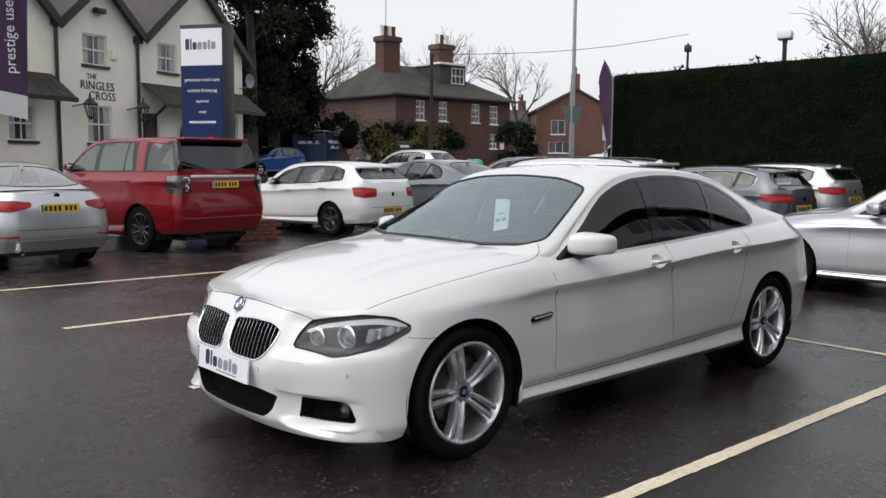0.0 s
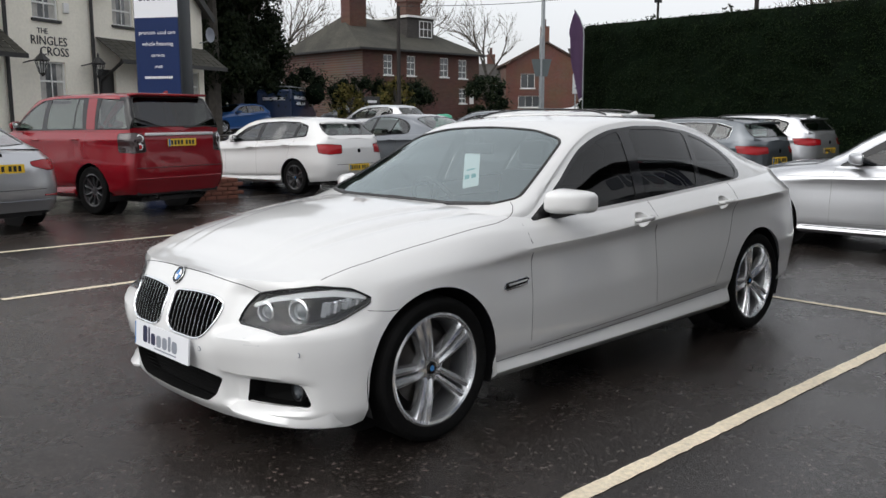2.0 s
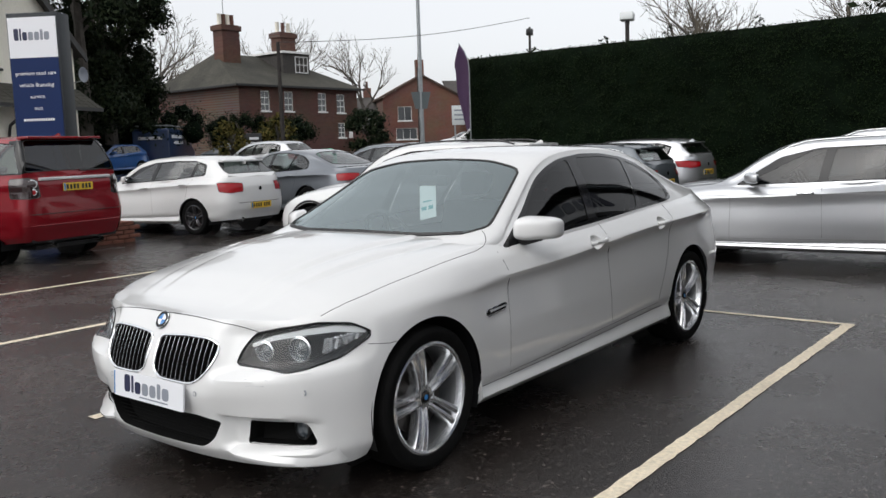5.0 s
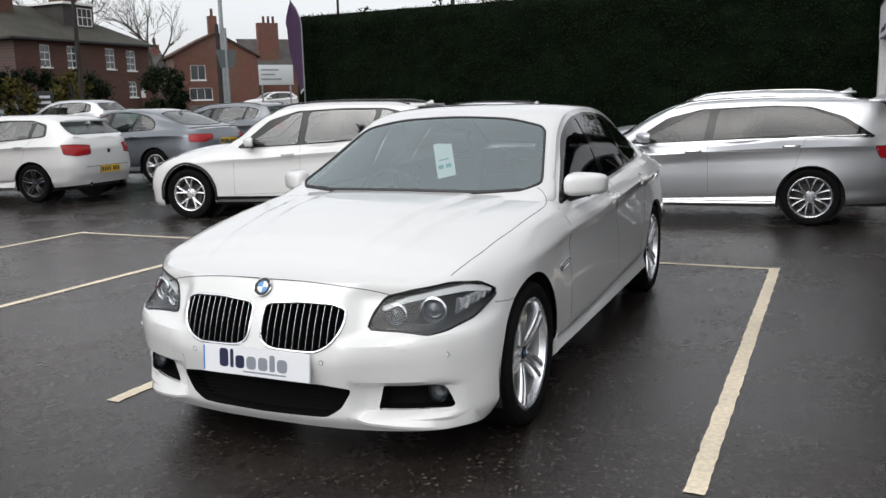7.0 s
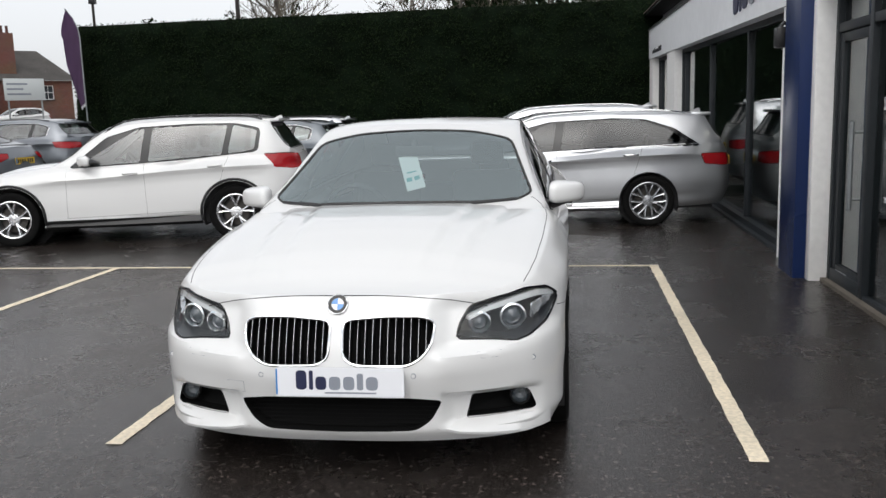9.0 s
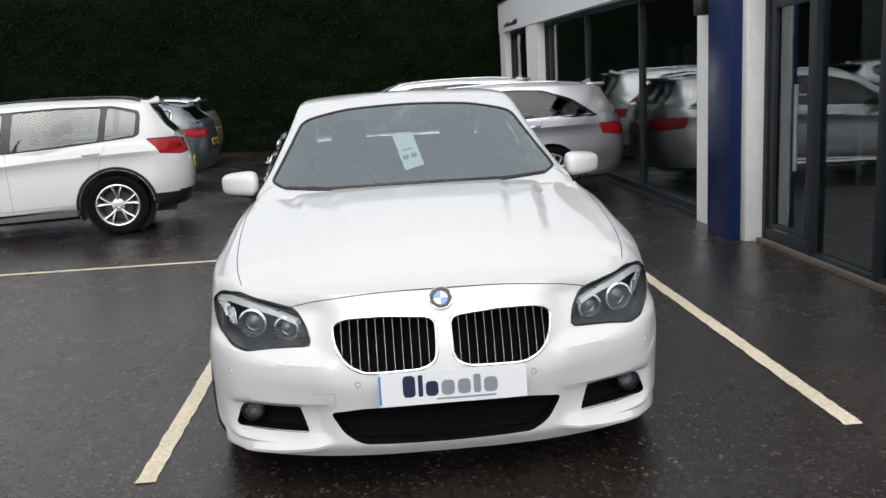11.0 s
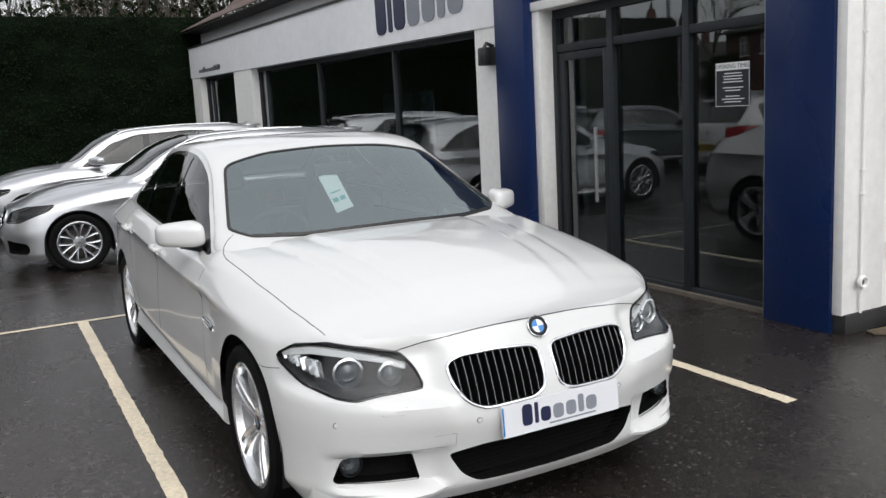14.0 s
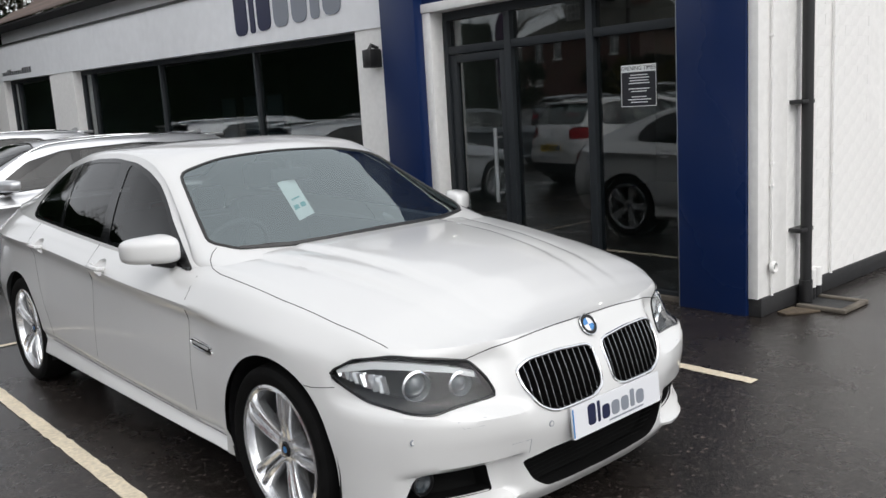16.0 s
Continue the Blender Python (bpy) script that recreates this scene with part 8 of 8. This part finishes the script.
def gable_house():
    gz = 1.5
    h = thing("gabled_brick_house", "orange brick gabled house with white casement windows", "house", farther(1.2) @ pose(56.6, 52.0, 0, 0, 0, -40))
    W, E, A = 7.0, 6.0, 7.85
    wins = [(1.3, 2.55, 3.95, 5.2), (1.1, 3.0, 2.3, 3.3)]
    part("wall", wall_grid(0, W, gz - 0.6, E, wins, 0.3), M_BRICKB, h, angle=0)
    b = prism([(0, E), (W, E), (3.5, A)], -0.3, 0.0, m=pose(0, 0, 0, 90, 0, 0))
    part("gable_wall", b, M_BRICKB, h, angle=0)
    part("wall", box(0, 0.3, 0.3, 9, gz - 0.6, E), M_BRICKB, h, angle=0)
    part("wall", box(W - 0.3, W, 0.3, 9, gz - 0.6, E), M_BRICKB, h, angle=0)
    for w in wins:
        sash(h, *w, cols=3 if w[0] < 1.2 else 2, rows=1, curtain=False, dark_sill=False)
    for p, q in (((-0.25, E - 0.12), (3.5, A)), ((W + 0.3, E - 0.2), (3.5, A))):
        part("roof", slab(p, q, -0.2, 9.2, 0.14), M_REDTILE, h, angle=0)
    for cx, cy, z1, pots in ((3.5, 0.8, 9.3, 1), (-0.6, 6.5, 7.3, 1), (9.0, 5.0, 9.2, 3)):
        c = part("chimney", box(cx - 0.35 - 0.3 * (pots > 1), cx + 0.35 + 0.9 * (pots > 1), cy - 0.35, cy + 0.35, 5.0, z1), M_BRICKB, h, angle=0)
        for i in range(pots):
            part("chimney_pot", moved(lathe([(0.13, z1), (0.11, z1 + 0.55), (0.15, z1 + 0.6)], 8, "z"), (cx + 0.45 * i, cy, 0)), M_BRICK, c)
    # rear wing, lower, to the side
    part("wing", wall_grid(7.0, 14.5, gz - 0.6, 5.2, [(12.0, 12.9, 3.6, 4.8)], 0.3, 4.0), M_BRICKB, h, angle=0)
    sash(h, 12.0, 12.9, 3.6, 4.8, y=4.0, curtain=False)
    b = bmesh.new()
    v = [b.verts.new(p) for p in ((7, 3.7, 5.2), (15, 3.7, 5.2), (13, 8, 8.0), (7, 8, 8.0))]
    b.faces.new(v)
    part("roof", b, M_TILE, h, angle=0)
    part("side_block", box(-5.0, -0.1, 3.0, 9.0, gz - 0.6, 4.6), M_BRICK, h, angle=0)
    b = bmesh.new()
    v = [b.verts.new(p) for p in ((-5.3, 2.6, 4.6), (0, 2.6, 4.6), (0, 6, 6.4), (-4.0, 6, 6.4))]
    b.faces.new(v)
    part("roof", b, M_TILE, h, angle=0)
    sash(h, -1.6, -0.4, 3.3, 4.3, y=2.9, curtain=False)
    return h


gable_house()


# ---- signs, flags and poles ----
def totem():
    m = pose(8.82, 18.02, rise(8.82, 18.02), 0, 0, -56)
    t = thing("totem_sign", "tall navy and white totem sign with white lettering", "sign", m)
    z = -rise(8.82, 18.02)
    part("casing", box(-0.54, 0.54, -0.02, 0.44, 0.0, 4.45 + z, 0.01), M_FRAME, t)
    part("blue_panel", box(-0.515, 0.50, -0.035, -0.02, 0.3, 3.55 + z), M_SIGNNAVY, t)
    part("white_panel", box(-0.515, 0.50, -0.035, -0.02, 3.555 + z, 4.36 + z), M_PLATEWHITE, t)
    pn = part("logo_plate", box(-0.46, 0.45, -0.037, -0.035, 3.85 + z, 4.20 + z), M_PLATEWHITE, t)
    lgp = new("logo")
    lgp.parent = t
    lgp.matrix_local = pose(0.0, -0.0375, 4.02 + z, 90, 0, 0)
    logo_blocks(lgp, 0.80, 0.24, 0.0, 0.0, 0.003)
    for i, s in enumerate(("premium used cars", "vehicle financing", "service", "mot")):
        letters(s, 0.112, M_PLATEWHITE, t, pose(0.0, -0.037, 3.24 + z - 0.235 * i, 90, 0, 0), 0.001)
    b = bmesh.new()
    for i in range(13):
        box(-0.33 + 0.051 * i, -0.295 + 0.051 * i, -0.0385, -0.0365, 2.28 + z, 2.33 + z, bm=b)
    part("web_bars", b, M_PLATEWHITE, t)


totem()


def feather_flag(x, y, z0, z1, w, yaw, label, text=None, white=0.06, taper=0.0):
    f = thing("feather_flag", label, "flag", pose(x, y, 0, 0, 0, yaw), "feather flags")
    part("pole", tube([(0, 0, 0), (0, 0, z0 + (z1 - z0) * 0.7), (0.72 * w * 0.11, 0, z0 + (z1 - z0) * 0.8), (0.72 * w * 0.44, 0, z0 + (z1 - z0) * 0.9), (0.72 * w, 0, z1)], 0.02, n=8, r_end=0.01), M_STEEL, f)
    base = part("foot", box(-0.12, 0.12, -0.03, 0.03, 0.0, 0.03, 0.01), M_IRON, f)
    def cloth(za, zb, mat_, nm, lab):
        b = bmesh.new()
        n, k = 26, 8
        rows = []
        for i in range(n + 1):
            u = i / n
            z = za + (zb - za) * u
            v = (z - z0) / (z1 - z0)
            wd = w * (0.80 + 0.2 * v - taper * max(0.0, 1 - v / 0.45)) if v < 0.72 else w * (1.0 - 0.95 * ((v - 0.72) / 0.28) ** 1.9)
            off = 0.0 if v < 0.7 else 0.72 * w * ((v - 0.7) / 0.3) ** 2
            row = []
            for j in range(k + 1):
                s = j / k
                row.append(b.verts.new((0.01 + off + wd * s, 0.05 * math.sin(5 * s + 3.5 * v) * s, z - 0.10 * s * (1 - v) + (-0.22 * s * (v - 0.75) / 0.25 if v > 0.75 else 0))))
            rows.append(row)
        for A, B in zip(rows, rows[1:]):
            for j in range(k):
                b.faces.new((A[j], A[j + 1], B[j + 1], B[j]))
        r = bmesh.ops.solidify(b, geom=b.faces[:], thickness=0.003)
        return part(nm, b, mat_, f, lab)
    zc = z0 + (z1 - z0) * 0.04
    cloth(z0 + (z1 - z0) * white, z1, M_PURPLE, "cloth", "purple cloth")
    cloth(z0, z0 + (z1 - z0) * white, M_FLAGWHITE, "cloth_hem", "white lower band")
    if text:
        z = z0 + (z1 - z0) * 0.09
        for word in text.split():
            o = letters(word, 0.135, M_FLAGWHITE, f, pose(w * 0.60, -0.055, z, 90, -90, 0), 0.001, align="LEFT")
            z += max(v.co.x for v in o.data.vertices) + 0.045
    return f


feather_flag(20.55, 15.75, 1.95, 4.50, 0.46, 95, "purple feather flag on a steel pole beside the hedge", white=0.03, taper=0.5)
feather_flag(2.06, 8.62, 1.93, 5.4, 0.56, -12, "purple feather flag with white lettering", "prestige used cars")


def pole(name, label, x, y, h, r, material, arm=None, cat="pole"):
    p = thing(name, label, cat, pose(x, y, rise(x, y) - 0.2))
    part("shaft", tube([(0, 0, 0), (0, 0, h)], r, n=10, r_end=r * 0.7), material, p)
    if arm == "tele":
        part("pole_cap", box(-0.2, 0.2, -0.15, 0.15, h - 0.5, h - 0.1, 0.04), M_IRON, p)
    return p


pole("telegraph_pole", "dark timber telegraph pole", 25.7, 30.0, 5.9, 0.11, M_WOODPOLE)
pole("street_lamp_column", "tall grey steel street lamp column", 45.0, 38.0, 13.5, 0.16, M_STEEL)
pole("telegraph_pole", "dark timber telegraph pole behind the hedge", 45.0, 29.25, 7.85, 0.10, M_WOODPOLE, "tele")
pole("telegraph_pole", "dark timber pole beside the gabled house", 52.0, 44.0, 6.6, 0.2, M_WOODPOLE)
fl = thing("flood_lamp", "pale floodlight on a pole behind the hedge", "lamp", pose(26.5, 13.63, 0))
part("post", tube([(0, 0, 0), (0, 0, 5.42)], 0.07, n=8), M_WOODPOLE, fl)
part("lamp_head", box(-0.15, 0.15, -0.22, 0.22, -0.13, 0.13, 0.03, m=pose(0, 0, 5.55, 0, 10, 12)), M_SIGNWHITE, fl, "pale lamp housing")
part("lamp_bracket", box(-0.05, 0.05, -0.06, 0.06, 5.30, 5.46), M_IRON, fl)
wire = [Vector((25.7, 30, 6.3)).lerp(Vector((45.0, 29.25, 9.1)), i / 20) + Vector((0, 0, -0.35 * math.sin(math.pi * i / 20))) for i in range(21)]
solid("overhead_wire", tube(wire, 0.015, n=4), M_IRON, "thin dark overhead wire between poles", "wire")


def road_sign():
    s = thing("direction_sign", "white road direction sign on two grey posts", "sign", pose(43.6, 33.0, rise(43.6, 33), 0, 0, -35))
    part("sign_plate", box(-1.1, 1.1, -0.03, 0.0, 1.9, 3.1, 0.02), M_SIGNWHITE, s)
    for x in (-0.9, 0.9):
        part("post", tube([(x, 0.03, 0), (x, 0.03, 3.1)], 0.05, n=6), M_STEEL, s)
    for i, w in enumerate((0.7, 0.55, 0.8)):
        part("sign_bar", box(-0.95, -0.95 + w * 1.6, -0.035, -0.03, 2.75 - 0.28 * i, 2.85 - 0.28 * i), M_GREYINK, s, angle=0)
    q = thing("sign_back", "grey back of a large road sign", "sign", pose(39.6, 33.5, rise(39.6, 33.5), 0, 0, -38))
    part("sign_plate", prism([(-0.36, 2.9), (0.36, 2.9), (0.60, 3.9), (-0.60, 3.9)], -0.03, 0.0, m=pose(0, 0, 0, 90, 0, 0)), M_SIGNBACK, q)
    part("post", tube([(0, 0.1, 0), (0, 0.1, 5.1)], 0.12, n=8), M_STEEL, q)


road_sign()


def park_sign():
    s = thing("car_park_sign", "black pub car park board with white bars", "sign", pose(27.6, 34.6, rise(27.6, 34.6), 0, 0, -38))
    part("board", box(-0.55, 0.55, -0.04, 0.0, 0.6, 1.75, 0.02), M_IRON, s)
    for x in (-0.5, 0.5):
        part("post", tube([(x, 0.04, 0), (x, 0.04, 1.7)], 0.04, n=6), M_WOODPOLE, s)
    b = bmesh.new()
    for x0, x1, z in ((-0.05, 0.4, 1.5), (-0.4, 0.42, 1.25), (-0.3, 0.35, 0.95)):
        box(x0, x1, -0.045, -0.04, z - 0.06, z + 0.06, bm=b)
    part("board_bars", b, M_PLATEWHITE, s)


park_sign()


def planter():
    p = thing("brick_planter", "low red brick planter behind the parked cars", "planter", pose(7.95, 14.2, 0))
    me = finish("brick", box(-0.105, 0.105, -0.05, 0.05, -0.032, 0.032, 0.004), M_EARTHBRICK, 40)
    for r in range(5):
        for i in range(4):
            o = new("brick", me)
            o.parent = p
            o.location = (-0.33 + 0.22 * i + (0.11 if r % 2 else 0), 0, 0.034 + 0.075 * r)
    part("planter_fill", box(-0.4, 0.45, 0.05, 0.6, 0.0, 0.36), M_EARTHBRICK, p)


planter()

# ---- far vehicles ----
def van():
    x, y = 26.6, 40.4
    v = thing("navy_van", "navy blue panel van with a roof rack and white bars", "van", pose(x, y, rise(x, y), 0, 0, 40))
    prof = [(-2.4, 0.35), (2.35, 0.35), (2.4, 0.9), (1.95, 1.15), (1.45, 1.85), (1.2, 2.0), (-2.3, 2.05), (-2.42, 1.9)]
    b = prism(prof, -0.92, 0.92, m=pose(0, 0, 0, 90, 0, 0))
    bmesh.ops.bevel(b, geom=b.edges[:], offset=0.05, segments=2, affect="EDGES")
    part("body", b, M_VAN, v)
    for sg in (-1, 1):
        part("side_window", box(0.75, 1.45, sg * 0.925 - 0.004, sg * 0.925 + 0.004, 1.2, 1.75, 0.003), M_DARKPANE, v)
        for i, (xa, xb, z) in enumerate(((-1.9, 0.2, 1.65), (-1.6, 0.1, 1.35))):
            part("side_bar", box(xa, xb, sg * 0.925 - 0.004, sg * 0.925 + 0.004, z - 0.08, z + 0.08), M_PLATEWHITE, v)
    part("rear_bar", box(-2.44, -2.425, -0.6, 0.6, 1.5, 1.65), M_PLATEWHITE, v)
    rk = part("roof_rack", tube([(-2.3, -0.75, 2.2), (1.2, -0.75, 2.2), (1.2, 0.75, 2.2), (-2.3, 0.75, 2.2)], 0.03, True, 6), M_STEEL, v)
    for xx in (-2.2, -1.1, 0, 1.1):
        part("rack_bar", tube([(xx, -0.75, 2.05), (xx, -0.75, 2.2), (xx, 0.75, 2.2), (xx, 0.75, 2.05)], 0.025, n=5), M_STEEL, rk)
    w = wheel_parts(0.33, 0.2, 0.2, 6, M_ALLOY, style="plain", fine=0.4)
    for xx in (-1.5, 1.55):
        for sg in (-1, 1):
            put_wheel(w, v, xx, sg * 0.82, 0.33, sg)


van()


def far_car(name, label, x, y, deg, paint, L=4.1):
    s = hatch_spec(L, 0.86, 1.46, 0.80, L - 0.75, 0.30, fine=0.4)
    build_car(name, label, s, facing(x, y, deg), paint, W_FAR, inside_parts=False, lamps_r=[lamp_r(s, 0.5, 0.72, 0.8, 0.98, 0.12)], group="far cars")


W_FAR = wheel_parts(0.30, 0.2, 0.2, 5, M_ALLOY, style="plain", fine=0.4)
W_FAR["width"], W_FAR["offset"] = 0.2, 0.02
far_car("blue_hatchback_car", "bright blue hatchback parked by the trees", 20.4, 38.6, 190, M_BLUECAR)
far_car("black_hatchback_car", "black hatchback beside the van", 27.2, 37.5, 200, M_DARKGREY)
far_car("silver_hatchback_car", "silver hatchback at the far end of the row", 19.5, 26.5, 100, M_SILVER)
far_car("pale_hatchback_car", "pale hatchback on the road", 46.5, 38.0, 150, M_WHITE)

# ---- trees and low hedges ----
evergreen("holly_tree", "tall dark evergreen tree beside the pub", 20.6, 37.5, 14.0, 3.4, 41, M_DARKLEAF, 60000, 0.11, base=2.6)
evergreen("holly_tree", "slender dark evergreen tree behind the blue car", 23.6, 40.5, 13.0, 2.4, 49, M_DARKLEAF, 30000, 0.11, base=2.6)
evergreen("holly_tree", "dense dark evergreen tree behind the pub", 16.5, 39.5, 13.0, 3.2, 42, M_DARKLEAF, 40000, 0.11, base=1.5)
evergreen("ivy_tree", "dark ivy-clad tree beside the brick house", 24.9, 41.0, 11.5, 2.3, 50, M_DARKLEAF, 34000, 0.11, base=1.2)
evergreen("laurel_bush", "tall dark laurel behind the blue car", 21.5, 42.5, 5.0, 3.2, 51, M_DARKLEAF, 16000, 0.10, group="bushes")
evergreen("laurel_bush", "wide dark evergreen bush before the brick house", 26.0, 41.8, 3.6, 3.0, 43, M_DARKLEAF, 12000, 0.08, group="bushes")
evergreen("laurel_bush", "low dark evergreen bush before the brick house", 30.6, 39.2, 2.6, 1.9, 44, M_DARKLEAF, 9000, 0.07, group="bushes")
evergreen("laurel_bush", "low dark evergreen bush by the house wall", 34.2, 39.6, 2.4, 1.7, 45, M_DARKLEAF, 8000, 0.07, group="bushes")
evergreen("yellow_shrub", "yellow-leaved shrub beside the car park sign", 29.2, 34.4, 2.6, 0.8, 46, M_YELLOWLEAF, 2500, 0.10, group="bushes")
evergreen("yellow_shrub", "small yellow-green shrub at the sign", 26.4, 34.6, 2.2, 0.7, 47, M_YELLOWLEAF, 2000, 0.10, group="bushes")
evergreen("round_bush", "dark rounded bush on the verge", 43.8, 42.0, 3.0, 1.6, 48, M_DARKLEAF, 4000, 0.12, group="bushes")
bare_tree("bare_tree", "tall bare winter tree behind the pub", 24.5, 46.0, 15.0, 61)
bare_tree("bare_tree", "bare winter tree behind the brick house", 52.0, 60.0, 13.5, 62)
bare_tree("bare_tree", "bare winter tree beyond the houses", 46.0, 70.0, 15.0, 63)
bare_tree("bare_tree", "bare winter tree between the houses", 65.5, 62.0, 13.0, 64)
bare_tree("bare_tree", "bare winter tree behind the hedge", 44.0, 10.0, 9.5, 65, 0.5)
bare_tree("bare_tree", "bare winter tree far behind the hedge", 50.0, 4.0, 10.0, 66, 0.5)
bare_tree("bare_tree", "bare winter tree over the hedge", 46.0, -3.0, 11.0, 67, 0.5)
bare_tree("bare_tree", "bare winter tree beyond the showroom", 42.0, -10.0, 11.0, 68, 0.5)
bare_tree("bare_tree", "bare winter tree showing over the hedge", 44.0, 19.0, 11.5, 69, 0.5)
bare_tree("bare_tree", "bare winter tree with ivy over the hedge", 40.0, 15.5, 11.0, 71, 0.5)
bare_tree("bare_tree", "bare winter tree at the wood's edge", 47.0, 7.5, 11.5, 70, 0.55)


def covered_bin():
    """A bright green sheet thrown over a low heap."""
    b = bmesh.new()
    rows = []
    for j, (r, z) in enumerate(((0.62, 0.0), (0.58, 0.35), (0.50, 0.62), (0.40, 0.76), (0.22, 0.84), (0.02, 0.86))):
        rows.append([b.verts.new(((r + 0.07 * math.sin(3 * a + j) + 0.03 * math.sin(7 * a)) * math.cos(a), (r + 0.05 * math.cos(4 * a - j)) * math.sin(a), z + 0.04 * math.sin(2 * a + j) * (0 < j < 5))) for a in np.linspace(0, 2 * math.pi, 22, endpoint=False)])
    for A, B in zip(rows, rows[1:]):
        for i in range(22):
            b.faces.new((A[i], A[(i + 1) % 22], B[(i + 1) % 22], B[i]))
    bmesh.ops.recalc_face_normals(b, faces=b.faces)
    solid("covered_heap", b, M_GREENSHEET, "bright green plastic sheet draped over a heap", "tarpaulin", pose(30.9, 32.7, rise(30.9, 32.7)), angle=60)


M_GREENSHEET = shader("green_plastic_sheet", (0.03, 0.34, 0.20), 0.35, vary=0.2, scale=6)
covered_bin()


def woodland():
    """A far belt of winter wood: stems, twigs and ivy, behind the hedge and round the place."""
    rnd = random.Random(77)
    w = thing("woodland", "far belt of bare winter woodland with ivy", "wood", kind="stuff")
    stems = bmesh.new()
    verts, faces, pts = [], [], []
    spots = [(rnd.uniform(40, 62), rnd.uniform(-45, 9)) for _ in range(150)]
    spots += [(rnd.uniform(-60, 70), rnd.uniform(78, 100)) for _ in range(70)]
    spots += [(rnd.uniform(-75, -45), rnd.uniform(-50, 80)) for _ in range(50)] + [(rnd.uniform(-60, 60), rnd.uniform(-70, -40)) for _ in range(50)]
    for x, y in spots:
        z, h = rise(x, y), rnd.uniform(8, 12)
        tube([(x, y, z), (x + rnd.gauss(0, 0.3), y + rnd.gauss(0, 0.3), z + h * 0.5), (x + rnd.gauss(0, 0.6), y + rnd.gauss(0, 0.6), z + h)], 0.16, n=4, bm=stems, r_end=0.03)
        for _ in range(190 if x > 39 and y < 10 else 110):
            a = Vector((x + rnd.gauss(0, 0.9), y + rnd.gauss(0, 0.9), z + h * rnd.uniform(0.3, 1.0)))
            c = a + Vector((rnd.gauss(0, 0.9), rnd.gauss(0, 0.9), rnd.uniform(0.2, 1.4)))
            s = Vector((rnd.uniform(-1, 1), rnd.uniform(-1, 1), 0)).normalized() * 0.022
            k = len(verts)
            verts += [a - s, a + s, c + s * 0.4, c - s * 0.4]
            faces.append((k, k + 1, k + 2, k + 3))
        for _ in range(260 if x > 39 and y < 10 else 90):
            zz = h * rnd.random() ** 1.3 * 0.85
            pts.append((Vector((x + rnd.gauss(0, 1.1), y + rnd.gauss(0, 1.1), z + zz)), Vector((rnd.gauss(0, 1), rnd.gauss(0, 1), 0.5))))
    part("stem_belt", stems, M_BARK, w)
    me = bpy.data.meshes.new("twig_crown")
    me.from_pydata(verts, [], faces)
    me.materials.append(M_TWIG)
    o = new("twig_crown", me)
    o.parent = w
    o["kind"] = "stuff"
    leaf_part("undergrowth", pts, 0.26, rnd, M_LEAF, w, 0.8)


woodland()
